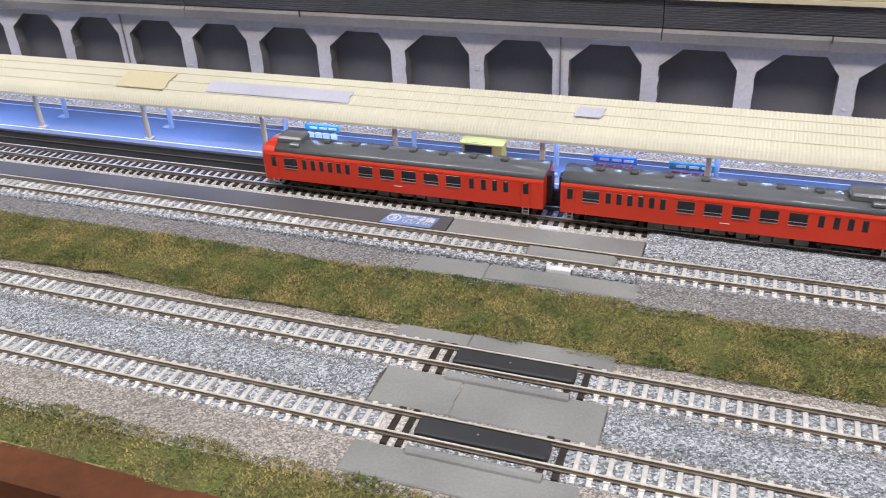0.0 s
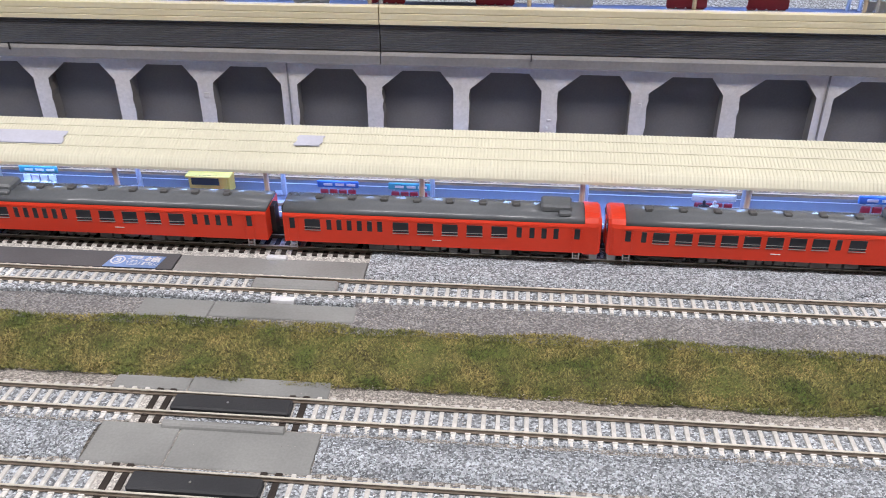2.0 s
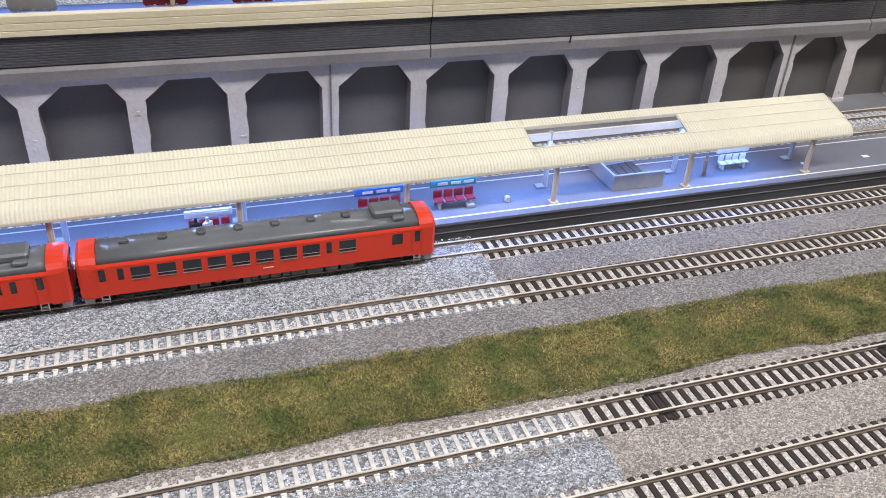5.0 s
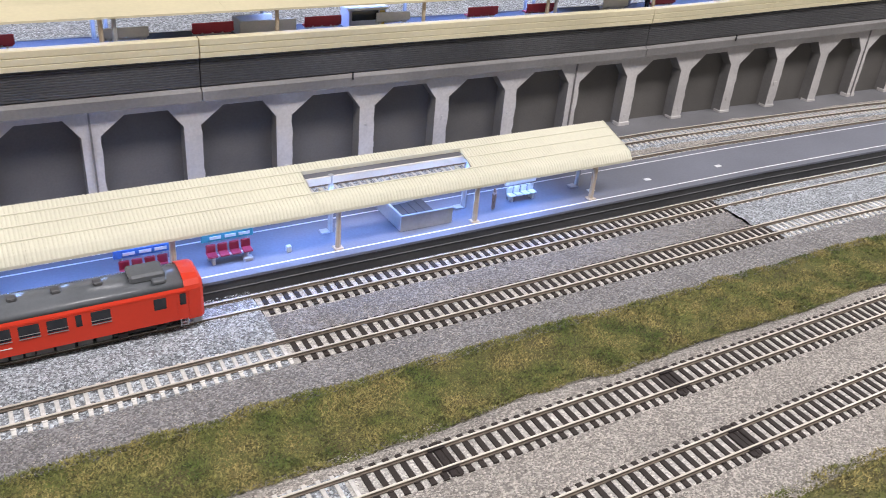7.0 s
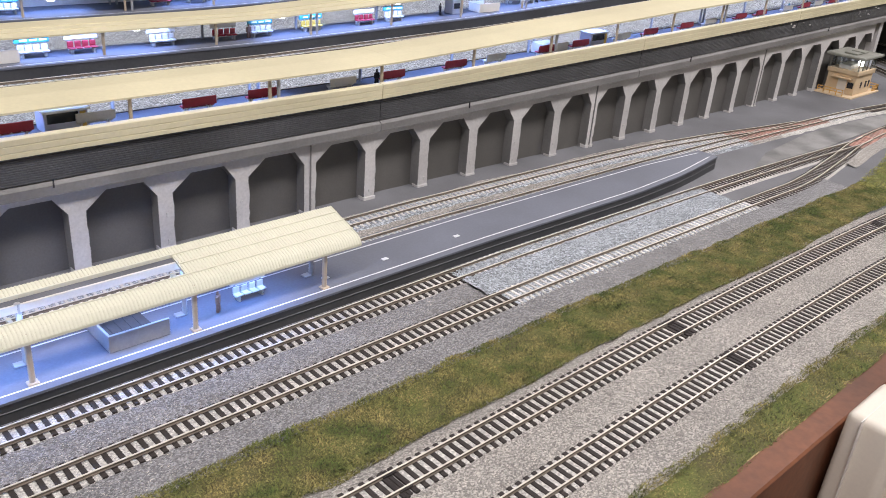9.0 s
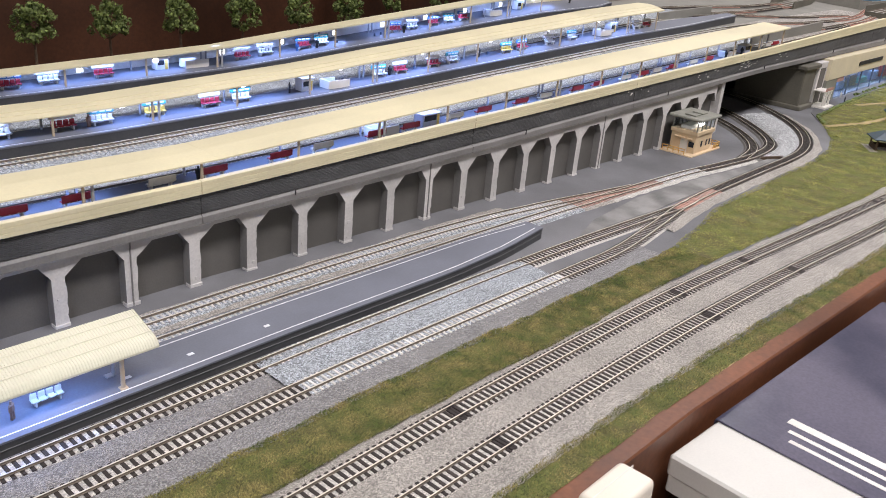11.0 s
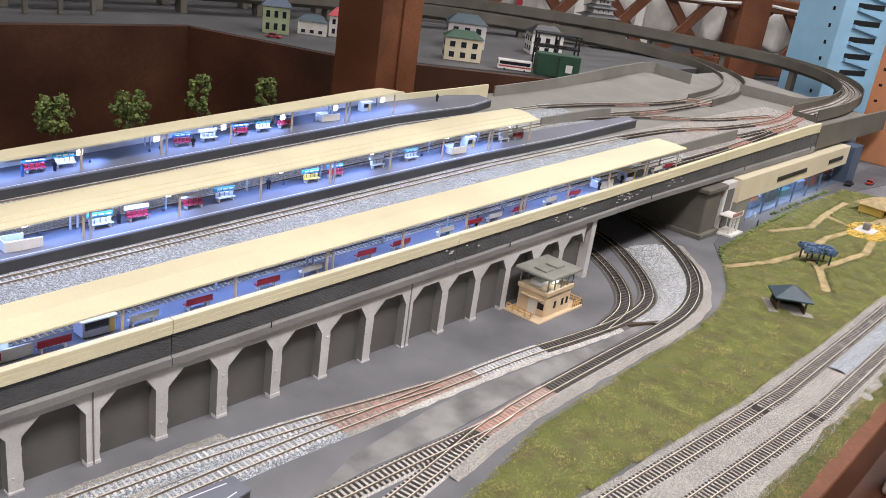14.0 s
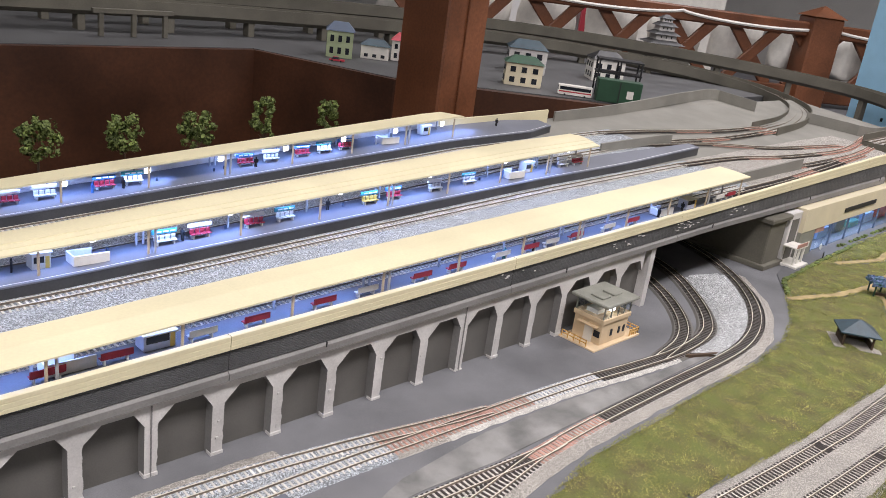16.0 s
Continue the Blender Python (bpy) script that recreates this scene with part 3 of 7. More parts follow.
def st_front(x):
    return M_WOODSLP if x > 0.309 or -0.012 < x < 0.045 and (x < 0.0 or x > 0.037) else (None if 0.0 <= x <= 0.037 else M_SLEEPER)


def st_mid(x):
    if 0.311 < x < 0.580 or x > 0.845:
        return M_WOODSLP
    return M_SLEEPER


def st_plat(x):
    if 0.06 < x < 0.308 or 0.585 < x < 0.83:
        return M_SLEEPER
    return M_WOODSLP


track("front track on pale sleepers turning to dark brown ones", [(X0, YL), (0.4, YL), (0.90, YL), (1.3, YL - 0.028), (1.5, YL - 0.034), (2.6, YL - 0.048)], 0.0, st_front, (-0.1, 0.56), joints=(0.440, 0.629, 0.881, 1.03, 1.34))
track("second front track on pale sleepers turning to dark brown ones", [(X0, YU), (0.4, YU), (0.90, YU), (1.3, YU - 0.028), (1.5, YU - 0.034), (2.6, YU - 0.048)], 0.0, st_front, (-0.14, 0.55), joints=(0.338, 0.4395, 0.631, 0.896, 1.01, 1.31))
OUTER = [(X0, YT2), (0.5, YT2), (0.85, YT2), (0.93, -0.1535), (1.02, -0.142), (1.09, -0.1315), (1.165, -0.127), (1.29, -0.126), (1.39, -0.126), (1.455, -0.120), (1.52, -0.100), (1.585, -0.062), (1.65, 0.0), (1.70, 0.08), (1.73, 0.20), (1.74, 0.45)]
track("track with pale and dark sleepers that curves away under the bridge", OUTER, 0.0, lambda x: M_PINK if 1.08 < x < 1.18 else (M_WOODSLP if x > 0.86 else st_mid(x)), (-0.1, 0.56))
track("platform track on dark brown and pale sleepers beside the platform", [(X0, YT1), (0.5, YT1), (0.85, YT1), (0.98, -0.1235), (1.09, -0.1305), (1.13, -0.1290)], 0.0, lambda x: M_PINK if x > 1.08 else st_plat(x), (-0.05, 0.56))
INNER = [(X0, YBT), (0.5, YBT), (0.90, YBT), (1.02, -0.0645), (1.14, -0.0715), (1.22, -0.0775), (1.29, -0.0865), (1.36, -0.0925), (1.425, -0.086), (1.47, -0.065), (1.52, -0.022), (1.57, 0.036), (1.60, 0.10), (1.62, 0.20), (1.63, 0.45)]
track("track behind the platform that curves away under the bridge", INNER, 0.0, lambda x: M_PINK if 1.0 < x < 1.15 else (M_WOODSLP if x > 1.24 else M_SLEEPER), (0.3, 0.9), bed=0.0098)
track("track on pale sleepers along the foot of the arcade", [(X0, YWT), (0.5, YWT), (0.75, YWT), (0.88, -0.0335), (0.97, -0.043), (1.05, -0.0575), (1.11, -0.0675)], 0.0, lambda x: M_PINK if x > 1.0 else M_SLEEPER, (0.3, 0.9), bed=0.0098)
track("inner curved track under the bridge on dark sleepers", [(1.33, -0.0905), (1.39, -0.0785), (1.44, -0.050), (1.49, 0.0), (1.53, 0.06), (1.555, 0.13), (1.57, 0.22), (1.575, 0.45)], 0.0, lambda x: M_WOODSLP, bed=0.0095)
# pale ballast that fills the space between the curved tracks
bm = bmesh.new()
oa = [p for p, d in along([(1.40, -0.1255)] + OUTER[9:13], 0.004)]
ia = [p for p, d in along([(1.36, -0.0925), (1.425, -0.086), (1.47, -0.065), (1.52, -0.022), (1.565, 0.03)], 0.004)]
rows = []
for k in range(61):
    a, b = oa[int(k / 60 * (len(oa) - 1))], ia[int(k / 60 * (len(ia) - 1))]
    row = []
    for f in (0.0, 0.2, 0.24, 0.4, 0.5, 0.6, 0.76, 0.8, 1.0):
        q = a.lerp(b, f)
        row.append(bm.verts.new((q.x, q.y, (0.0022 if 0.2 < f < 0.8 else 0.0004) + 0.0004 * noise.noise((q.x * 200, q.y * 200, 6)))))
    rows.append(row)
for r, q in zip(rows, rows[1:]):
    for i in range(8):
        bm.faces.new((r[i], q[i], q[i + 1], r[i + 1]))
tagged(part("ballast", warp(bm), material("white_grey_ballast", (0.56, 0.57, 0.57), 0.85, vary=0.25, coarse=40, fine=1200, bump=1.0, depth=0.001, cells=1000, stones=(0.40, 1.5)), smooth=True), "pale ballast between the curved tracks", "ballast", kind="stuff")

# ---------------------------------------------------------------- arcade wall
BAY, A_FIRST, A_LAST = 0.048, -6, 34
WX0, WX1 = (A_FIRST - 5) * BAY - 0.012, (A_LAST - 5) * BAY + 0.0405
TOP = 0.0490
arcade = tagged(new("arcade_wall"), "pale grey arcade retaining wall with dark infilled arches", "wall", kind="structure")
rngw = random.Random(5)
for k in range(A_FIRST, A_LAST + 1):
    ox = (k - 5) * BAY
    l, tl, tr, r = ox - 0.0122, ox - 0.0008, ox + 0.0197, ox + 0.0268
    nl = ox - BAY + 0.0268
    zt, zs = 0.0440, 0.0345
    # pier and spandrel: one slab round the opening
    bm = bmesh.new()
    rough_edge = [(l + rngw.uniform(-0.0007, 0.0003), zs * i / 9) for i in range(10)]
    shapes = [[(nl, 0.0)] + rough_edge + [(tl, zt), (tl, TOP), (nl, TOP)], [(tl, zt), (tr, zt), (tr, TOP), (tl, TOP)], [(tr, zt), (r, zs), (r, TOP), (tr, TOP)]]
    for sh in shapes:
        f = [bm.verts.new((x, -0.0008, z)) for x, z in sh]
        b = [bm.verts.new((x, 0.0100, z)) for x, z in sh]
        bm.faces.new(f)
        bm.faces.new(b[::-1])
        for i in range(len(sh)):
            j = (i + 1) % len(sh)
            # shade is put into the edge faces: mid grey facing left, dark grey elsewhere
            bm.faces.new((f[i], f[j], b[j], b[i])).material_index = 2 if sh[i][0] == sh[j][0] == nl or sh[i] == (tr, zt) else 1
    # chipped patch or joint on some piers
    for _ in range(rngw.randint(0, 2)):
        px, pz = rngw.uniform(nl + 0.002, l - 0.004), rngw.uniform(0.002, 0.030)
        box(bm, px, px + rngw.uniform(0.001, 0.0035), -0.0012, -0.0006, pz, pz + rngw.uniform(0.0008, 0.004), bevel=0.0002)
    box(bm, nl - 0.0004, l + 0.0004, -0.0014, 0.005, -0.001, rngw.uniform(0.001, 0.0028), bevel=0.0003)
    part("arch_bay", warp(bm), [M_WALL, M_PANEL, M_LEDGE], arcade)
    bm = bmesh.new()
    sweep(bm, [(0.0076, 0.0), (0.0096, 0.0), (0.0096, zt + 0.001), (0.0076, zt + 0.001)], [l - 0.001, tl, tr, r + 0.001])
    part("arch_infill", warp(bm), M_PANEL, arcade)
    if (k - 5) % 6 == 0:
        part("joint_strip", warp(boxm(nl + 0.0040, nl + 0.0048, -0.0016, 0.0, 0.0, TOP)), M_LEDGE, arcade)
bm = boxm(WX1 - 0.0005, WX1 + 0.0085, -0.0009, 0.30, 0.0, TOP)
part("end_pier", warp(bm), M_WALL, arcade)
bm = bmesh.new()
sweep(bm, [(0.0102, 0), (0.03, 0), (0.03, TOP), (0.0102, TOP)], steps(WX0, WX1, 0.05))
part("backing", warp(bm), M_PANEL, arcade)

# deck front: ledge, ribbed girder, cream parapet, in lengths
DX1 = 2.16
deck_front = tagged(new("deck_front"), "charcoal ribbed deck edge with a cream grooved parapet", "parapet", kind="structure")
ledge = [(-0.0045, 0.0480), (0.012, 0.0480), (0.012, 0.0550), (-0.0022, 0.0550), (-0.0045, 0.0530)]
prof = [(0.012, 0.0551)]
z = 0.0553
prof.append((-0.0024, z))
while z < 0.0688:
    prof += [(-0.0030, z + 0.0002), (-0.0030, z + 0.0009), (-0.0027, z + 0.0010), (-0.0027, z + 0.0011)]
    z += 0.0012
prof += [(0.012, z)]
pz = z + 0.0001
par = [(0.0005, pz), (-0.0046, pz), (-0.0046, pz + 0.0022), (-0.0043, pz + 0.0024), (-0.0043, pz + 0.0026), (-0.0046, pz + 0.0028), (-0.0046, pz + 0.0056), (-0.0043, pz + 0.0058), (-0.0043, pz + 0.0060), (-0.0046, pz + 0.0062), (-0.0046, 0.0788), (-0.0040, 0.0792), (0.0, 0.0792), (0.0005, 0.0789)]
x = WX0
n = 0
while x < DX1 - 0.01:
    nx = min(x + 0.288, DX1)
    for nm, pr, mt in (("ledge", ledge, M_LEDGE), ("girder", prof, M_DARK), ("parapet", par, M_CREAM)):
        bm = bmesh.new()
        gap = 0.0003
        sweep(bm, pr, steps(x + gap, nx - gap, 0.05))
        part(nm, warp(bm), mt, deck_front)
    # cable hook on the ledge
    part("hook", warp(boxm(x + 0.08, x + 0.0805, -0.0054, -0.0045, 0.0520, 0.0562)), M_BLACK, deck_front)
    x, n = nx, n + 1

# upper deck
bm = bmesh.new()
sweep(bm, [(y, 0.0640) for y in (0.012, 0.06, 0.12, 0.2, 0.28, 0.345, 0.36)] + [(0.36, 0.056), (0.012, 0.056)], steps(WX0, 2.60, 0.05))
tagged(part("deck", warp(bm), M_DECK), "olive-grey upper deck of the model station", "deck", kind="structure")


def upper_ribbon(y0, y1, x0, x1, mat, label, seed):
    bm = bmesh.new()
    rows = []
    for x in steps(x0, x1, 0.02):
        rows.append([bm.verts.new((x, y0 + (y1 - y0) * i / 6 + (wavy(x, seed, 0.001) if i in (0, 6) else 0), 0.0643 + (0.0010 if 0 < i < 6 else 0) + 0.0003 * noise.noise((x * 90, i, seed)))) for i in range(7)])
    for a, b in zip(rows, rows[1:]):
        for i in range(6):
            bm.faces.new((a[i], b[i], b[i + 1], a[i + 1]))
    return tagged(part("ballast", warp(bm), mat, smooth=True), label, "ballast", kind="stuff")


upper_ribbon(0.031, 0.150, WX0, 1.75, M_BALLAST, "blue-grey ballast between the upper platforms", 21)
upper_ribbon(0.187, 0.292, WX0, 1.75, M_BALLAST, "blue-grey ballast behind the middle platform", 22)
for y, nm in ((0.0455, "upper track beside the front platform"), (0.135, "upper track beside the middle platform"), (0.2005, "upper track behind the middle platform"), (0.278, "upper track before the rear platform")):
    track(nm + " on pale sleepers", [(WX0, y), (0.5, y), (1.2, y), (1.72, y + (0.02 if 0.2 < y < 0.21 else 0))], 0.0652, lambda x: M_SLEEPER, z0=0.0, bed=0)

M_WORN = material("worn_pale_grey_ground", (0.150, 0.148, 0.142), 0.85, vary=0.2, coarse=26, fine=1400, bump=0.3, second=(0.290, 0.283, 0.270))
bm = bmesh.new()
poly(bm, [(0.925, -0.1130), (0.985, -0.0940), (1.08, -0.0850), (1.16, -0.0880), (1.24, -0.0950), (1.30, -0.1040), (1.37, -0.1065), (1.385, -0.1140), (1.25, -0.1155), (1.13, -0.1160), (1.06, -0.1170), (0.99, -0.1120)], 0.0001, 0.0006)
tagged(part("concrete_patch", warp(bm), M_WORN), "worn pale grey patch of baseboard with dark stains between the tracks", "patch", kind="structure")


def shoulder(pts, side, label):
    """A crumbling pale shoulder of ballast that slopes down from a track's edge."""
    bm = bmesh.new()
    rows = []
    for p, d in along(pts, 0.0025):
        nr = Vector((-d.y, d.x, 0)) * side
        w = 0.0046 + 0.0016 * noise.noise((p.x * 70, side, 3.0)) + 0.0007 * noise.noise((p.x * 400, side, 9.0))
        rows.append([bm.verts.new((p.x + nr.x * (0.0082 + w * f), p.y + nr.y * (0.0082 + w * f), rise(p.x, 0.0001) + h + 0.00035 * noise.noise((p.x * 500, f * 7, 2.0)))) for f, h in ((0, 0.0019), (0.35, 0.0018), (0.7, 0.0012), (1, 0.0001))])
    for a, b in zip(rows, rows[1:]):
        for i in range(3):
            bm.faces.new((a[i], b[i], b[i + 1], a[i + 1]))
    tagged(part("ballast", bm, M_BED), label, "ballast", kind="stuff")


shoulder([(1.06, -0.1358), (1.09, -0.1315), (1.165, -0.127), (1.29, -0.126), (1.39, -0.126), (1.455, -0.120)], -1, "crumbling pale ballast shoulder of the curved track")
shoulder([(1.05, -0.0663), (1.14, -0.0715), (1.22, -0.0775), (1.29, -0.0865), (1.35, -0.0920)], -1, "pale ballast shoulder beside the worn ground")
bm = bmesh.new()
poly(bm, [(1.358, -0.1020), (1.362, -0.1005), (1.398, -0.1160), (1.394, -0.1175)], 0.0002, 0.0026)
tagged(part("ballast_strip", warp(bm), M_TRUNK), "dark brown strip that ends the pale ballast", "strip", kind="structure")

# ---------------------------------------------------------------- island platform on the lower level
PZ = 0.0098
PX0, PTIP = X0 + 0.02, 0.900


def plat_front(x):
    return curve_at(x, (0.765, 0.835, PTIP), (-0.1085, -0.1035, -0.0930))


def plat_back(x):
    return curve_at(x, (0.82, PTIP), (-0.0698, -0.0750))


platform = tagged(new("station_platform"), "long blue-grey island platform with dark sides and white edge lines", "platform")
bm = bmesh.new()
rings = []
for x in steps(PX0, PTIP, 0.025):
    f, b = plat_front(x), plat_back(x)
    rings.append([bm.verts.new(p) for p in ((x, f + 0.0006, 0.0), (x, f + 0.0006, PZ - 0.0012), (x, f, PZ - 0.0012), (x, f, PZ), (x, b, PZ), (x, b, PZ - 0.0012), (x, b - 0.0006, PZ - 0.0012), (x, b - 0.0006, 0.0))])
for a, b in zip(rings, rings[1:]):
    for i in range(8):
        bm.faces.new((a[i], a[(i + 1) % 8], b[(i + 1) % 8], b[i])).material_index = 0 if i in (2, 3, 4) else 1
bm.faces.new(rings[0]).material_index = 1
bm.faces.new(rings[-1][::-1]).material_index = 1
part("slab", warp(bm), [M_PLAT, M_PLATSIDE], platform)
for dz in (0.0045,):
    bm = bmesh.new()
    rows = [[bm.verts.new((x, plat_front(x) + a, h)) for a, h in ((0.0007, dz), (0.0002, dz + 0.0002), (0.0007, dz + 0.0006))] for x in steps(PX0, PTIP, 0.025)]
    for a, b in zip(rows, rows[1:]):
        for i in range(2):
            bm.faces.new((a[i], a[i + 1], b[i + 1], b[i]))
    part("side_rib", warp(bm), M_PLATSIDE, platform)
for fn, s in ((plat_front, 1), (plat_back, -1)):
    bm = bmesh.new()
    rows = [[bm.verts.new((x, fn(x) + s * d, PZ + 0.0002)) for d in (0.0040, 0.0050)] for x in steps(PX0, PTIP - 0.008, 0.02)]
    for a, b in zip(rows, rows[1:]):
        bm.faces.new((a[0], a[1], b[1], b[0]))
    part("edge_line", warp(bm), M_WHITE, platform, "thin white edge line")

# canopy over the platform: ribbed cream roof on paired posts
CX0, CX1 = PX0, 0.519
CF, CB = -0.1045, -0.0775
HOLE = (0.345, 0.426)


def roof_z(y):
    f = (y - CF) / (CB - CF)
    return 0.0306 + 0.0030 * math.sin(min(1, f / 0.12) * math.pi / 2) + 0.0084 * f


canopy = tagged(new("platform_canopy"), "cream corrugated platform canopy on beige and grey posts", "canopy")


def roof_part(name, x0, x1, y0, y1, mat=M_PALECREAM, label=""):
    bm = bmesh.new()
    ny = max(4, int((y1 - y0) / 0.0010))
    ys = [y0 + (y1 - y0) * i / ny for i in range(ny + 1)]
    xs = []
    x = x0
    while x < x1 - 1e-6:
        xs += [(x, 0), (x + 0.0005, 0), (x + 0.0007, 1), (x + 0.0014, 1)]
        x += 0.0016
    xs.append((x1, 0))
    up, dn = [], []
    for x, b in xs:
        x = min(x, x1)
        up.append([bm.verts.new((x, y, roof_z(y) + 0.00026 * b)) for y in ys])
        dn.append([bm.verts.new((x, y, roof_z(y) - 0.0011)) for y in (y0, (y0 + y1) / 2, y1)])
    for a, b in zip(up, up[1:]):
        for i in range(ny):
            bm.faces.new((a[i], b[i], b[i + 1], a[i + 1]))
    for a, b in zip(dn, dn[1:]):
        for i in range(2):
            bm.faces.new((a[i], a[i + 1], b[i + 1], b[i]))
    for a, b, c, d in zip(up, up[1:], dn, dn[1:]):
        bm.faces.new((a[0], c[0], d[0], b[0]))
        bm.faces.new((a[-1], b[-1], d[-1], c[-1]))
    bm.faces.new(up[0] + dn[0][::-1])
    bm.faces.new(dn[-1] + up[-1][::-1])
    return part(name, warp(bm), mat, canopy, label)


x = CX0
while x < HOLE[0] - 0.01:
    nx = min(x + 0.1385, HOLE[0])
    roof_part("roof_sheet", x + 0.00003, nx - 0.00003, CF, CB)
    x = nx
roof_part("roof_sheet", *HOLE, CF, CF + 0.0080)
roof_part("roof_sheet", *HOLE, CB - 0.0055, CB)
roof_part("roof_sheet", HOLE[1], CX1, CF, CB)
for yy in (-0.0990,):
    bm = boxm(CX0, CX1 - 0.004, yy - 0.0005, yy + 0.0005, roof_z(yy) - 0.0026, roof_z(yy) - 0.0011)
    part("purlin", bm, M_CREAM, canopy)
for px in [0.498 - i * 0.0715 for i in range(16)]:
    if px < CX0 + 0.01:
        break
    for yy, mt in ((-0.1015, M_CPOST), (-0.0855, M_POST)):
        bm = bmesh.new()
        cyl(bm, px + (0.003 if mt is M_POST else 0), yy, PZ, roof_z(yy) - 0.001, 0.0013, 8)
        box(bm, px - 0.0022, px + 0.0022, yy - 0.002, yy + 0.002, PZ, PZ + 0.001, bevel=0.0003)
        part("post", warp(bm), mt, canopy)
    part("cross_beam", boxm(px - 0.0009, px + 0.0009, CF + 0.002, CB - 0.003, 0.0285, 0.0303), M_CREAM, canopy)
# ridges along the roof
for f, spans in ((0.30, ((CX0, CX1),)), (0.57, ((CX0, HOLE[0] - 0.001), (HOLE[1] + 0.001, CX1))), (0.81, ((CX0, CX1),))):
    yy = CF + (CB - CF) * f
    for a, b in spans:
        part("roof_ridge", boxm(a, b, yy - 0.00035, yy + 0.00035, roof_z(yy) - 0.0004, roof_z(yy) + 0.0006, bevel=0.0001), M_PALECREAM, canopy)
# lamp strips with small round diodes under the canopy
for yy in (-0.0860, -0.0990):
    part("lamp_strip", boxm(CX0, CX1 - 0.02, yy - 0.0006, yy + 0.0006, roof_z(yy) - 0.0046, roof_z(yy) - 0.0012), M_OFFWHITE, canopy)
bm = bmesh.new()
cyl(bm, 0, 0, -0.0009, 0, 0.0017, 10)
first = None
for i in range(int((CX1 - 0.02 - CX0) / 0.0167)):
    xx = CX0 + 0.008 + i * 0.0167
    at = pose(xx, -0.0990, roof_z(-0.0990) - 0.0046)
    if first is None:
        first = part("diode", bm, M_LED, canopy, "bright blue-white diode")
        first.matrix_basis = at
    else:
        o = new("diode", first.data)
        o.parent = canopy
        o.matrix_basis = at
for xa in steps(CX0 + 0.06, 0.43, 0.11):
    area_lamp("platform_light", (xa, -0.0915, 0.0340), (xa, -0.0905, 0), 0.10, 0.008, 0.052, (0.20, 0.37, 1.0))

# bluish tape and a dull repair strip on the older end of the roof
for x0, x1, f0, f1, mt, lb in ((-0.180, -0.100, 0.30, 0.62, M_PATCH, "bluish clear tape patch"), (-0.235, -0.205, 0.25, 0.75, M_CREAM, "dull cream repair strip"), (0.010, 0.022, 0.45, 0.7, M_PATCH, "bluish clear tape patch")):
    bm = bmesh.new()
    ys = [CF + (CB - CF) * (f0 + (f1 - f0) * i / 8) for i in range(9)]
    rows = [[bm.verts.new((x + 0.002 * noise.noise((y * 300, x, 2)), y, roof_z(y) + 0.0011)) for y in ys] for x in (x0, x1)]
    low = [[bm.verts.new((v.co.x, v.co.y, v.co.z - 0.0004)) for v in r] for r in rows]
    for i in range(8):
        bm.faces.new((rows[0][i], rows[1][i], rows[1][i + 1], rows[0][i + 1]))
        bm.faces.new((low[0][i], low[0][i + 1], low[1][i + 1], low[1][i]))
    for k in (0, 1):
        for i in range(8):
            bm.faces.new((rows[k][i], rows[k][i + 1], low[k][i + 1], low[k][i]))
    part("tape_patch", bm, mt, canopy, lb)

# ---------------------------------------------------------------- train of three railcars
GAUGE_Z = 0.0044


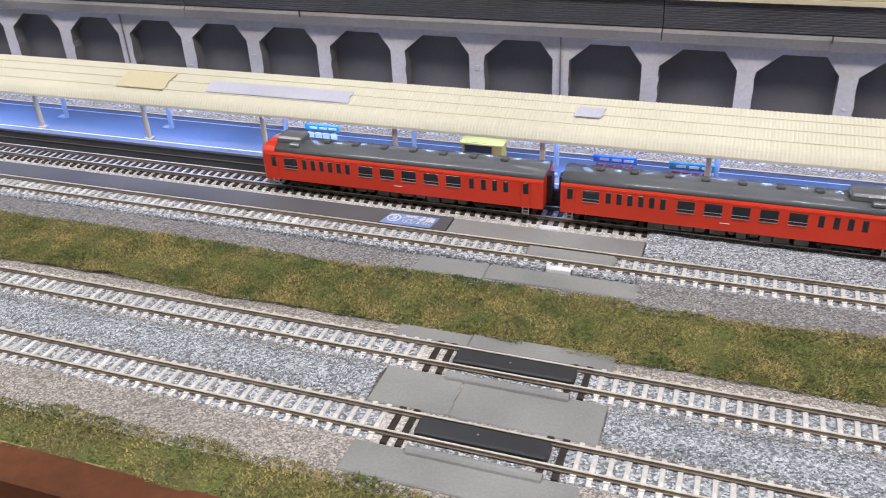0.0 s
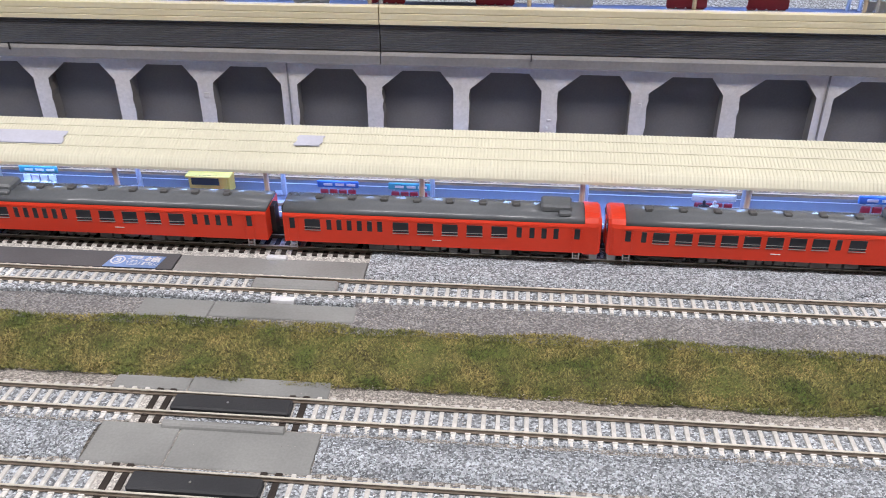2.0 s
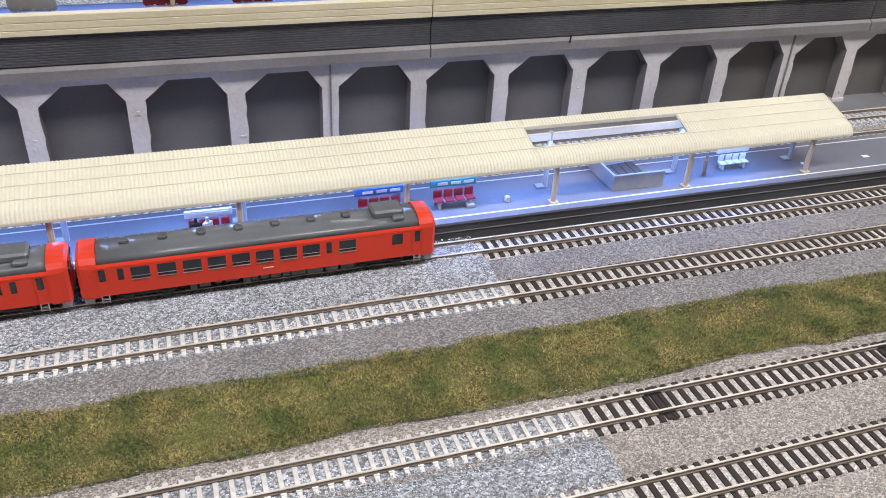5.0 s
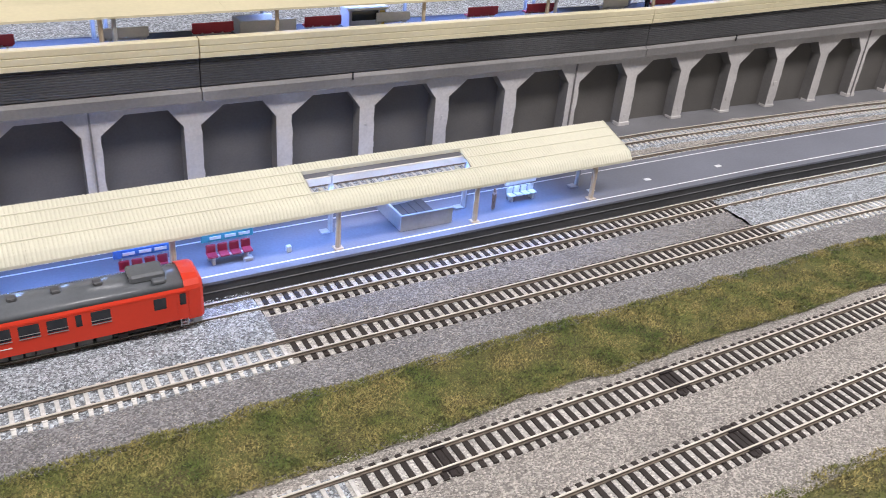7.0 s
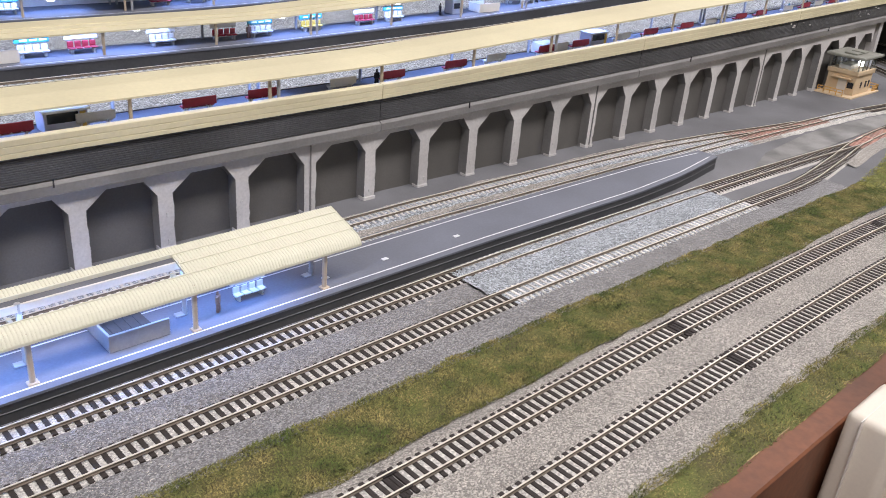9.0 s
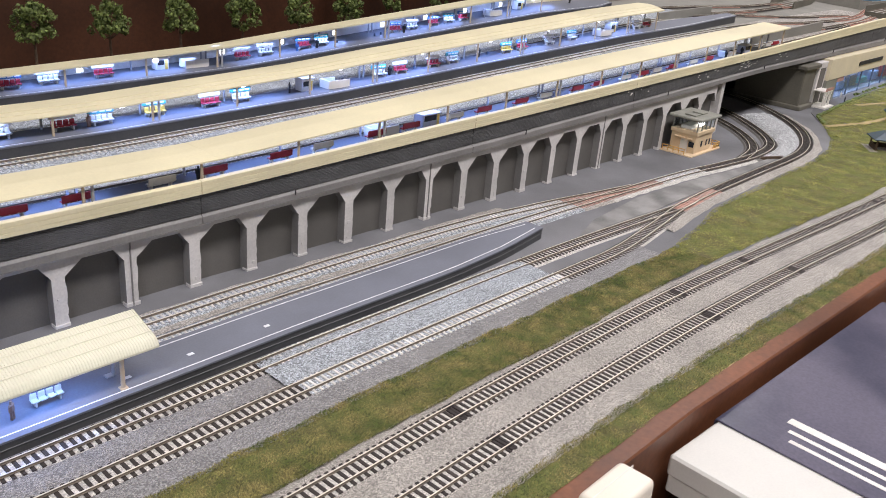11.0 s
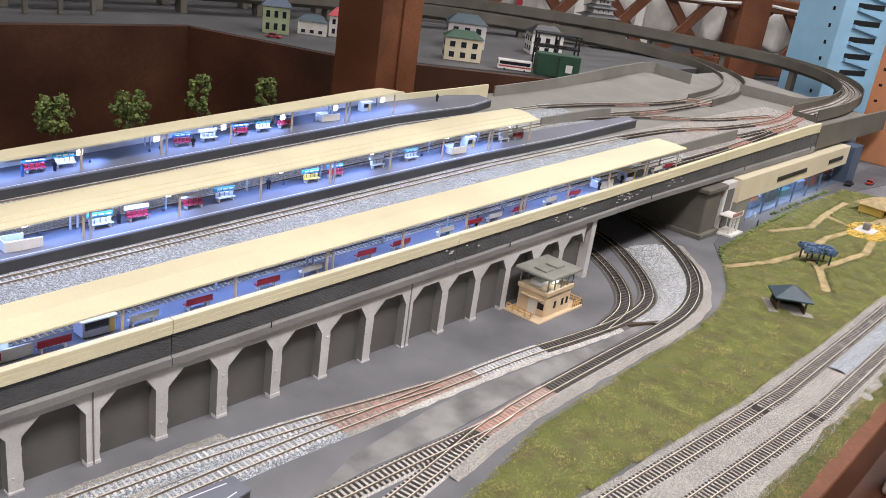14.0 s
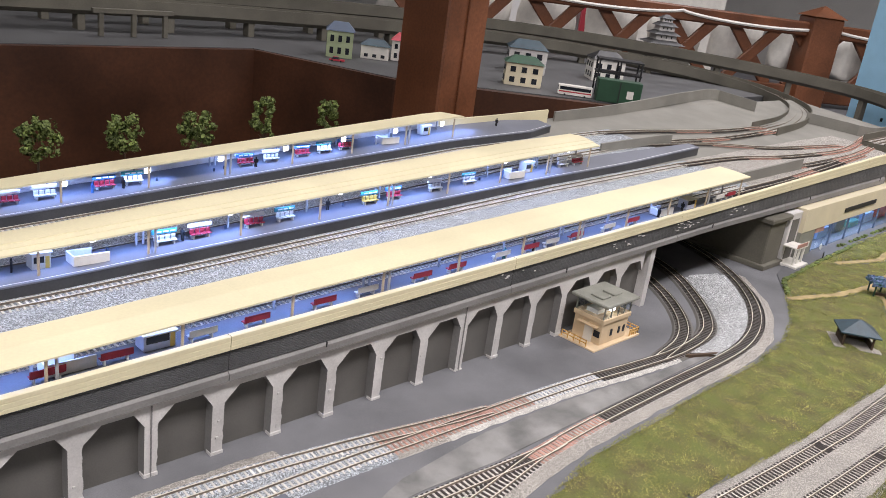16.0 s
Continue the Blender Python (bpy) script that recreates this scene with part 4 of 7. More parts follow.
def railcar(label, nose_front, nose_back, seed):
    """A two-cab railcar body with its windows, doors, roof fittings and bogies; x runs along it."""
    car = tagged(new("railcar"), label, "train", "railcars of the train")
    LN, HW = 0.0665, 0.0096
    z0, zw, zr = 0.0050, 0.0190, 0.0226
    side = [(-HW, z0), (-HW, 0.0175), (-HW + 0.0006, 0.0186)]
    prof = side + [(-y, z) for y, z in side[::-1]]
    bm = bmesh.new()
    sweep(bm, prof, [-LN, -LN + 0.002, -0.02, 0.02, LN - 0.002, LN])
    part("body", bm, M_RED, car)
    rp = [(-HW + 0.0006, 0.0186), (-HW + 0.0022, 0.0204), (-0.0042, 0.0217), (0, 0.0221), (0.0042, 0.0217), (HW - 0.0022, 0.0204), (HW - 0.0006, 0.0186)]
    bm = bmesh.new()
    a, b = -LN + (0.0045 if nose_back else 0.0), LN - (0.0045 if nose_front else 0.0)
    sweep(bm, rp, [a, -0.02, 0.02, b])
    part("roof", bm, M_ROOF, car, smooth=True)
    for s, on in ((1, nose_front), (-1, nose_back)):
        bm = bmesh.new()
        if on:
            pr = [(-HW, z0 - 0.0006), (-HW, 0.0178)] + [(y * 1.02, z + 0.0005) for y, z in rp] + [(HW, 0.0178), (HW, z0 - 0.0006)]
            r1 = [bm.verts.new((s * (LN - 0.0046), y, z)) for y, z in pr]
            r2 = [bm.verts.new((s * (LN + 0.0012), y * 0.97, min(z, 0.0214))) for y, z in pr]
            r3 = [bm.verts.new((s * (LN + 0.0024), y * 0.86, 0.0125 + (min(z, 0.0208) - 0.0125) * 0.94)) for y, z in pr]
            for q, w in ((r1, r2), (r2, r3)):
                for i in range(len(pr)):
                    j = (i + 1) % len(pr)
                    bm.faces.new((q[i], q[j], w[j], w[i]))
            bm.faces.new(r3)
            bm.faces.new(r1)
            cab = part("cab_front", bm, M_RED, car)
            for y0, y1 in ((-0.0078, -0.0026), (0.0026, 0.0078)):
                part("windscreen", boxm(s * (LN + 0.0018), s * (LN + 0.0027), y0, y1, 0.0146, 0.0182, bevel=0.0003), M_WINDOW, cab)
            part("gangway_door", boxm(s * (LN + 0.0020), s * (LN + 0.0029), -0.0021, 0.0021, 0.0058, 0.0182, bevel=0.0003), M_RED, cab)
            part("door_window", boxm(s * (LN + 0.0027), s * (LN + 0.00305), -0.0011, 0.0011, 0.0140, 0.0175), M_WINDOW, cab)
            for y in (-0.0042, 0.0042):
                bm2 = bmesh.new()
                for dy in (-0.0007, 0.0007):
                    cyl(bm2, y + dy, 0.0194, s * (LN + 0.0010), s * (LN + 0.0024), 0.00055, 8, axis="x")
                part("headlamp", bm2, M_SILVER, cab)
            part("skirt", boxm(s * (LN - 0.002), s * (LN + 0.0016), -0.0082, 0.0082, 0.0012, 0.0046, bevel=0.0004), M_POST, car, "pale grey skirt")
            part("coupler", boxm(s * (LN + 0.001), s * (LN + 0.0042), -0.0011, 0.0011, 0.0028, 0.0044), M_BLACK, car)
        else:
            part("gangway", boxm(s * LN, s * (LN + 0.0022), -0.0026, 0.0026, 0.0056, 0.0180), M_BLACK, car)
    rng = random.Random(seed)
    layout = [("d", -0.0625), ("w", -0.0537)] + [("s", -0.0465 + 0.0044 * i) for i in range(6)] + [("w", -0.0155 + 0.0105 * i) for i in range(5)] + [("s", 0.0348), ("s", 0.0402), ("s", 0.0452), ("s", 0.0502), ("d", 0.0590)]
    if nose_front and seed % 2:
        layout = [("D", -0.0605), ("s", -0.0540), ("w", -0.0470), ("w", -0.0376)] + [("w", -0.0283 + 0.0091 * i) for i in range(6)] + [("s", 0.0243), ("w", 0.0318), ("W", 0.0526), ("D", 0.0610)]
    for s in (-1, 1):
        for kd, x in layout:
            w, h0, h1 = {"w": (0.0035, 0.0112, 0.0164), "s": (0.0012, 0.0112, 0.0164), "d": (0.0013, 0.0114, 0.0166), "D": (0.0013, 0.0114, 0.0166), "W": (0.0024, 0.0112, 0.0163)}[kd]
            y = s * (HW + 0.00012)
            win = part("window", boxm(x - w, x + w, min(y, y - s * 0.0009), max(y, y - s * 0.0009), h0, h1, bevel=0.00025), M_WINDOW, car)
            if kd == "w":
                part("window_rail", boxm(x - w, x + w, min(y, y + s * 0.0002), max(y, y + s * 0.0002), h0 + 0.0012, h0 + 0.0014), M_SILVER, win)
                part("window_frame", boxm(x - w, x + w, min(y, y + s * 0.0002), max(y, y + s * 0.0002), h0 - 0.0003, h0), M_SILVER, win)
            if kd in "dD":
                bm = bmesh.new()
                for dx in (-0.0021, 0.0021):
                    box(bm, x + dx - 0.00012, x + dx + 0.00012, min(y, y + s * 0.00015), max(y, y + s * 0.00015), 0.0056, 0.0172)
                box(bm, x - 0.0021, x + 0.0021, min(y, y + s * 0.00015), max(y, y + s * 0.00015), 0.0171, 0.0173)
                part("door_frame", bm, M_RED, car)
                bm = bmesh.new()
                for dx in (-0.0013, 0.0013):
                    box(bm, x + dx - 0.0002, x + dx + 0.0002, y - 0.0003, y + 0.0003, 0.0020, 0.0052)
                for dz in (0.0024, 0.0036):
                    box(bm, x - 0.0013, x + 0.0013, y - 0.0003, y + 0.0003, dz, dz + 0.0003)
                part("step", bm, M_SILVER, car)
        part("number_bar", boxm(-0.0020, 0.0020, *sorted((s * HW, s * (HW + 0.0002))), 0.0082, 0.0085), M_OFFWHITE, car)
        part("waist_line", boxm(-LN + 0.003, LN - 0.003, *sorted((s * HW, s * (HW + 0.00015))), 0.0170, 0.0171), M_RED, car)
    for i in range(8):
        x = -0.052 + i * 0.0142
        if nose_front and i == 7 or not nose_front and i == 0 and seed % 2 == 0:
            continue
        bm = boxm(x - 0.0017, x + 0.0017, -0.0016, 0.0016, 0.0218, 0.0232, bevel=0.0004)
        box(bm, x - 0.0013, x + 0.0013, -0.0019, 0.0019, 0.0218, 0.0226)
        part("ventilator", bm, M_DARK, car)
    ux = 0.050 if nose_front else -0.056
    part("roof_unit", boxm(ux - 0.0065, ux + 0.0065, -0.0048, 0.0048, 0.0210, 0.0246, bevel=0.0009), M_ROOF, car)
    part("roof_hatch", boxm(ux + 0.001, ux + 0.0062, -0.0072, -0.0044, 0.0206, 0.0226, bevel=0.0005), M_ROOF, car)
    x = -0.030
    while x < 0.032:
        w = rng.uniform(0.002, 0.0062)
        for s in (-1, 1):
            part("underfloor_box", boxm(x, x + w, s * 0.0058 - 0.0022, s * 0.0058 + 0.0022, 0.0050 - rng.uniform(0.0020, 0.0036), 0.0052), M_UNDERG, car)
        x += w + rng.uniform(0.0006, 0.0022)
    part("underframe", boxm(-LN + 0.004, LN - 0.004, -0.0070, 0.0070, 0.0036, 0.0052), M_UNDER, car)
    for bx in (-0.0455, 0.0455):
        bm = bmesh.new()
        for s in (-1, 1):
            box(bm, bx - 0.0105, bx + 0.0105, s * 0.0066 - 0.0007, s * 0.0066 + 0.0007, 0.0018, 0.0036, bevel=0.0004)
            for dx in (-0.007, 0.007):
                box(bm, bx + dx - 0.0017, bx + dx + 0.0017, s * 0.0069 - 0.0009, s * 0.0069 + 0.0009, 0.0012, 0.0030)
        box(bm, bx - 0.003, bx + 0.003, -0.006, 0.006, 0.0022, 0.0045)
        bogie = part("bogie", bm, M_UNDER, car)
        for dx in (-0.007, 0.007):
            for s in (-1, 1):
                bm = bmesh.new()
                cyl(bm, bx + dx, 0.0019, s * 0.0049 - 0.0008, s * 0.0049 + 0.0008, 0.0019, 16, axis="y")
                part("wheel", bm, M_SILVER, bogie)
    return car


TRAIN_X = 0.288
for i, (nf, nb, sd) in enumerate(((True, True, 1), (True, False, 2), (False, True, 4))):
    c = railcar(("vermilion two-cab diesel railcar with a grey roof" if i == 0 else "vermilion one-cab diesel railcar with a grey roof"), nf, nb, sd)
    c.matrix_basis = pose(TRAIN_X - 0.0690 - i * 0.1405, YT1, GAUGE_Z - 0.0000)

# ---------------------------------------------------------------- crossings
crossing = tagged(new("road_crossing"), "grey concrete road crossing with black rubber panels in the front tracks", "crossing")
part("road_slab", boxm(-0.0220, 0.0050, -0.2575, -0.2390, 0.0, 0.0019, bevel=0.0004), M_PAD, crossing)
part("road_slab", boxm(0.0054, 0.0520, -0.2575, -0.2390, 0.0, 0.0019, bevel=0.0004), M_PAD, crossing)
part("road_slab", boxm(-0.027, 0.0, -0.2220, -0.2150, 0.0, 0.0019, bevel=0.0004), M_PAD, crossing)
part("road_slab", boxm(0.0004, 0.050, -0.2220, -0.2135, 0.0, 0.0019, bevel=0.0004), M_PAD, crossing)
part("road_slab", boxm(-0.018, 0.050, -0.2880, -0.2750, 0.0, 0.0020, bevel=0.0004), M_PAD, crossing)
for y in (YL, YU):
    part("rubber_panel", boxm(-0.001, 0.0395, y - 0.0036, y + 0.0036, 0.0012, 0.0047, bevel=0.0006), M_RUBBER, crossing, "black diamond-plate panel between the rails")
    bm = bmesh.new()
    cyl(bm, 0.018, y, 0.0047, 0.0049, 0.0004, 8)
    part("screw", bm, M_SILVER, crossing)
for y in (YU - 0.0093, YL - 0.0093):
    bm = bmesh.new()
    cyl(bm, y, 0.0020, -0.001, 0.0395, 0.0017, 12, axis="x")
    part("kerb_bar", bm, M_PAD, crossing)
crossing2 = tagged(new("road_crossing"), "weathered grey crossing slabs beside the second track", "crossing")
part("road_slab", boxm(-0.034, 0.0490, -0.1460, -0.1335, 0.0, 0.0024, bevel=0.0004), M_PAD, crossing2)
part("rubber_panel", boxm(0.004, 0.0400, YT2 - 0.0034, YT2 + 0.0034, 0.0012, 0.0044, bevel=0.0010), M_PAD, crossing2)
part("road_slab", boxm(-0.037, -0.008, -0.1785, -0.1667, 0.0, 0.0020, bevel=0.0004), M_PAD, crossing2)
part("road_slab", boxm(-0.0076, 0.0505, -0.1770, -0.1667, 0.0, 0.0020, bevel=0.0004), M_PAD, crossing2)
for k in range(5):
    part("ballast_edge", boxm(-0.0372 - 0.062 * (k + 1), -0.0374 - 0.062 * k, -0.1664, -0.1630, 0.0, 0.0034 - 0.0003 * k, bevel=0.0004), M_BALLAST, crossing2)
part("ballast_edge", boxm(-0.037, 0.014, -0.1664, -0.1630, 0.0, 0.0036, bevel=0.0004), M_BALLAST, crossing2)
part("ballast_edge", boxm(0.025, 0.0490, -0.1664, -0.1630, 0.0, 0.0036, bevel=0.0004), M_BALLAST, crossing2)
part("white_block", boxm(0.0145, 0.0245, -0.1661, -0.1632, 0.0, 0.0034, bevel=0.0005), M_WHITE, crossing2)
part("white_block", boxm(0.004, 0.0130, -0.1345, -0.1315, 0.0, 0.0036, bevel=0.0005), M_WHITE, crossing2)
road = tagged(part("road", boxm(X0, -0.0345, -0.1458, -0.1330, 0.0, 0.0024), M_ROAD), "dark road strip between the platform tracks", "road", kind="structure")
sign = tagged(new("track_sign"), "faded blue track number sign with white writing on the road strip", "sign")
bm = bmesh.new()
poly(bm, [(-0.0650, -0.1458), (-0.0415, -0.1458), (-0.0400, -0.1362), (-0.0630, -0.1362)], 0.0020, 0.0027)
part("board", bm, M_FADED, sign)
words = bpy.data.curves.new("lettering", "FONT")
words.body, words.size, words.extrude, words.offset = "\u2462\u756a\u7dda", 0.0076, 0.00005, 0.00016
words.align_x, words.align_y = "CENTER", "CENTER"
words.materials.append(M_WHITE)
letters = new("lettering", words)
letters.parent = sign
letters.matrix_basis = pose(-0.0525, -0.1410, 0.00275)

# ---------------------------------------------------------------- platform furniture, built once and copied
BENCHES = {}


def bench(seat, board, label):
    """A row of four shell seats on a frame with a sign board over the backs."""
    b = tagged(new("platform_bench"), label, "bench", "platform benches")
    for i in range(4):
        x = -0.0057 + i * 0.0038
        bm = bmesh.new()
        box(bm, x - 0.0016, x + 0.0016, -0.0019, 0.0014, 0.0026, 0.0034, bevel=0.0003)
        box(bm, x - 0.0016, x + 0.0016, 0.0011, 0.0018, 0.0028, 0.0062, bevel=0.0003)
        part("seat", bm, seat, b)
    for x in (-0.0055, 0.0055):
        part("leg", boxm(x - 0.0004, x + 0.0004, -0.0014, 0.0014, 0, 0.0027), M_OFFWHITE, b)
    part("stretcher", boxm(-0.0072, 0.0072, -0.0005, 0.0005, 0.0021, 0.0027), M_OFFWHITE, b)
    if not board:
        part("backrest", boxm(-0.0078, 0.0078, 0.0019, 0.0025, 0.0034, 0.0070, bevel=0.0002), seat, b)
    if board:
        for x in (-0.0062, 0.0062):
            part("upright", boxm(x - 0.0003, x + 0.0003, 0.0017, 0.0022, 0.0, 0.0088), M_POST, b)
        bd = part("sign_board", boxm(-0.0085, 0.0085, 0.0015, 0.0024, 0.0068, 0.0098, bevel=0.0003), board, b)
        for x in (-0.0058, -0.0010, 0.0036):
            part("lettering_bar", boxm(x, x + 0.0036, 0.0013, 0.0015, 0.0078, 0.0088), M_OFFWHITE, bd)
    return b


def put_bench(key, x, y, z, turn=0.0):
    if key not in BENCHES:
        seat, board, label = {"rb": (M_CRIMSON, M_BLUE, "crimson platform bench under a blue sign board"), "rw": (M_CRIMSON, M_OFFWHITE, "crimson platform bench under a white sign board"), "wb": (M_OFFWHITE, M_TEAL, "off-white platform bench under a teal sign board"), "ww": (M_OFFWHITE, M_OFFWHITE, "off-white platform bench under a white sign board"), "r0": (M_CRIMSON, None, "crimson platform bench with moulded seats"), "w0": (M_OFFWHITE, None, "off-white platform bench with moulded seats"), "rt": (M_CRIMSON, M_TEAL, "crimson platform bench under a teal sign board"), "yb": (M_YELLOW, M_TEAL, "yellow platform bench under a teal sign board")}[key]
        BENCHES[key] = bench(seat, board, label)
        BENCHES[key].matrix_basis = pose(x, y, rise(x, z, y), 0, 0, turn) @ Matrix.Scale(1.15, 4)
        return BENCHES[key]
    return copy_thing(BENCHES[key], pose(x, y, rise(x, z, y), 0, 0, turn) @ Matrix.Scale(1.15, 4))


FIGS = {}


def figure(mat, x, y, z, turn=0.0):
    """A tiny standing doll, one plain mesh."""
    if mat.name not in FIGS:
        bm = bmesh.new()
        for s in (-1, 1):
            box(bm, s * 0.0008 - 0.0006, s * 0.0008 + 0.0006, -0.0007, 0.0007, 0, 0.0050, bevel=0.0002)
            box(bm, s * 0.0019 - 0.0004, s * 0.0019 + 0.0004, -0.0005, 0.0005, 0.0050, 0.0088, bevel=0.0002)
        box(bm, -0.0016, 0.0016, -0.0009, 0.0009, 0.0048, 0.0090, bevel=0.0004)
        cyl(bm, 0, 0, 0.0092, 0.0110, 0.0008, 8, 0.0006)
        f = tagged(part("platform_figure", bm, mat), "tiny painted doll standing on the platform", "figurine", "platform figures")
        f.matrix_basis = pose(x, y, rise(x, z, y), 0, 0, turn)
        FIGS[mat.name] = f
        return f
    return copy_thing(FIGS[mat.name], pose(x, y, rise(x, z, y), 0, 0, turn))


def stairwell(x, y, z, ln=0.030, w=0.016, mat=None):
    """A stairwell with low walls round an open flight."""
    s = tagged(new("stairwell_wall"), "grey low wall round a platform stairwell", "stairwell")
    mat = mat or M_OFFWHITE
    for nm, b in (("side_wall", (-ln / 2, ln / 2, -w / 2, -w / 2 + 0.0012)), ("side_wall", (-ln / 2, ln * 0.2, w / 2 - 0.0012, w / 2)), ("end_wall", (-ln / 2, -ln / 2 + 0.0012, -w / 2 + 0.0012, w / 2 - 0.0012))):
        part(nm, boxm(*b, 0, 0.0082, bevel=0.0002), mat, s)
    for i in range(5):
        a = ln * (0.36 - 0.15 * i)
        part("step", boxm(a - ln * 0.148, a, -w / 2 + 0.0013, w / 2 - 0.0013, 0.0001, 0.0018 - 0.0003 * i), M_PLATSIDE if mat is M_POST else M_PLAT, s)
    s.matrix_basis = pose(x, y, rise(x, z, y))
    return s


def kiosk(x, y, z, wall, label, ln=0.012, w=0.010, h=0.012):
    k = tagged(new("platform_kiosk"), label, "kiosk")
    part("body", boxm(-ln / 2, ln / 2, -w / 2, w / 2, 0, h, bevel=0.0003), wall, k)
    part("flat_roof", boxm(-ln / 2 - 0.001, ln / 2 + 0.001, -w / 2 - 0.0012, w / 2 + 0.001, h, h + 0.0010, bevel=0.0002), M_YELLOW if wall is M_YELLOW else M_OFFWHITE, k)
    part("counter_window", boxm(-ln / 2 + 0.0015, ln / 2 - 0.005, -w / 2 - 0.0003, -w / 2, 0.0050, 0.0100), M_WINDOW, k)
    part("door", boxm(ln / 2 - 0.0042, ln / 2 - 0.0012, -w / 2 - 0.0003, -w / 2, 0, 0.0098), M_YELLOW if wall is not M_TEAL else M_BLUE, k)
    k.matrix_basis = pose(x, y, rise(x, z, y))
    return k


put_bench("rw", 0.2000, -0.0945, PZ)
put_bench("rb", 0.0285, -0.0945, PZ)
put_bench("rt", 0.0620, -0.0945, PZ)
put_bench("rb", 0.2735, -0.0945, PZ)
put_bench("rt", 0.3085, -0.0940, PZ)
put_bench("wb", -0.12, -0.0900, PZ)
put_bench("ww", 0.4625, -0.0885, PZ)
figure(M_BLACK, 0.1945, -0.0985, PZ)
figure(M_OFFWHITE, 0.1990, -0.0985, PZ, 30)
figure(M_SKIN, 0.4430, -0.0925, PZ, 40)
stairwell(0.402, -0.0850, PZ, 0.028, 0.0260, M_POST)
kiosk(-0.0350, -0.0850, PZ, M_YELLOW, "yellow platform kiosk under the canopy", 0.020, 0.008, 0.009)
for x in (0.2375, 0.020, 0.334):
    bm = boxm(-0.0011, 0.0011, -0.0011, 0.0011, 0, 0.0030, bevel=0.0003)
    o = tagged(part("litter_bin", bm, M_OFFWHITE), "small pale litter bin on the platform", "bin", "litter bins")
    o.matrix_basis = pose(x, -0.0960, PZ)
    o = tagged(part("waste_box", boxm(-0.002, 0.002, -0.0014, 0.0014, 0, 0.0018, bevel=0.0003), M_POST), "low grey box on the platform", "box", "platform boxes")
    o.matrix_basis = pose(x - 0.0185, -0.0965, PZ)
# thin white plates stand in for pools of lamp light on the platform
for x in (0.505, 0.545, 0.60):
    o = tagged(part("lamp_puddle_plate", boxm(-0.002, 0.002, -0.0012, 0.0012, 0, 0.0003), M_WHITE), "thin white plate standing in for a pool of lamp light", "plate", "platform plates")
    o.matrix_basis = pose(x, -0.0930, PZ)
# square lamps under the canopy
for x in (0.360, 0.415, 0.470):
    o = tagged(part("canopy_lamp", boxm(x - 0.0022, x + 0.0022, -0.1020, -0.0995, 0.0305, 0.0318, bevel=0.0004), M_LAMPGLOW), "glowing white lamp under the canopy edge", "lamp", "canopy lamps")

# ---------------------------------------------------------------- upper station: three platforms with canopies
UP = 0.0735
UX0 = WX0 + 0.01


def upper_platform(label, y0, y1, x1, tip):
    p = tagged(new("station_platform"), label, "platform")
    bm = bmesh.new()
    rings = []
    for x in steps(UX0, x1, 0.03):
        k = curve_at(x, (x1 - tip, x1), (0, 1))
        a, b = y0 + k * (y1 - y0) * 0.25, y1 - k * (y1 - y0) * 0.25
        rings.append([bm.verts.new(q) for q in ((x, a + 0.0006, 0.0640), (x, a + 0.0006, UP - 0.0012), (x, a, UP - 0.0012), (x, a, UP), (x, b, UP), (x, b, 0.0640))])
    for a, b in zip(rings, rings[1:]):
        for i in range(6):
            bm.faces.new((a[i], a[(i + 1) % 6], b[(i + 1) % 6], b[i])).material_index = 0 if i in (2, 3) else 1
    bm.faces.new(rings[0]).material_index = 1
    bm.faces.new(rings[-1][::-1]).material_index = 1
    part("slab", warp(bm), [M_PLAT, M_PLATSIDE], p)
    bm = bmesh.new()
    rows = [[bm.verts.new((x, y0 + curve_at(x, (x1 - tip, x1), (0, 1)) * (y1 - y0) * 0.25 + d, UP + 0.0002)) for d in (0.0026, 0.0036)] for x in steps(UX0, x1 - 0.01, 0.03)]
    for a, b in zip(rows, rows[1:]):
        bm.faces.new((a[0], a[1], b[1], b[0]))
    part("edge_line", warp(bm), M_WHITE, p, "thin white edge line")
    return p


upper_platform("front upper platform behind the cream parapet", 0.0010, 0.0300, 1.63, 0.05)
upper_platform("middle upper island platform with dark sides", 0.1500, 0.1860, 1.80, 0.20)
upper_platform("rear upper platform against a pale wall", 0.2920, 0.3440, 1.62, 0.06)
bm = bmesh.new()
sweep(bm, [(0.3441, 0.0640), (0.3441, 0.0845), (0.3470, 0.0845), (0.3470, 0.0640)], steps(UX0, 1.42, 0.05))
tagged(part("platform_wall", warp(bm), M_OFFWHITE), "pale grey wall along the back of the rear platform", "wall", kind="structure")
bm = bmesh.new()
sweep(bm, [(0.3441, 0.0640), (0.3441, 0.0800), (0.3470, 0.0800), (0.3470, 0.0640)], steps(1.4205, 1.66, 0.04))
tagged(part("platform_wall", warp(bm), M_CREAM), "cream low wall past the end of the rear platform", "wall", kind="structure")


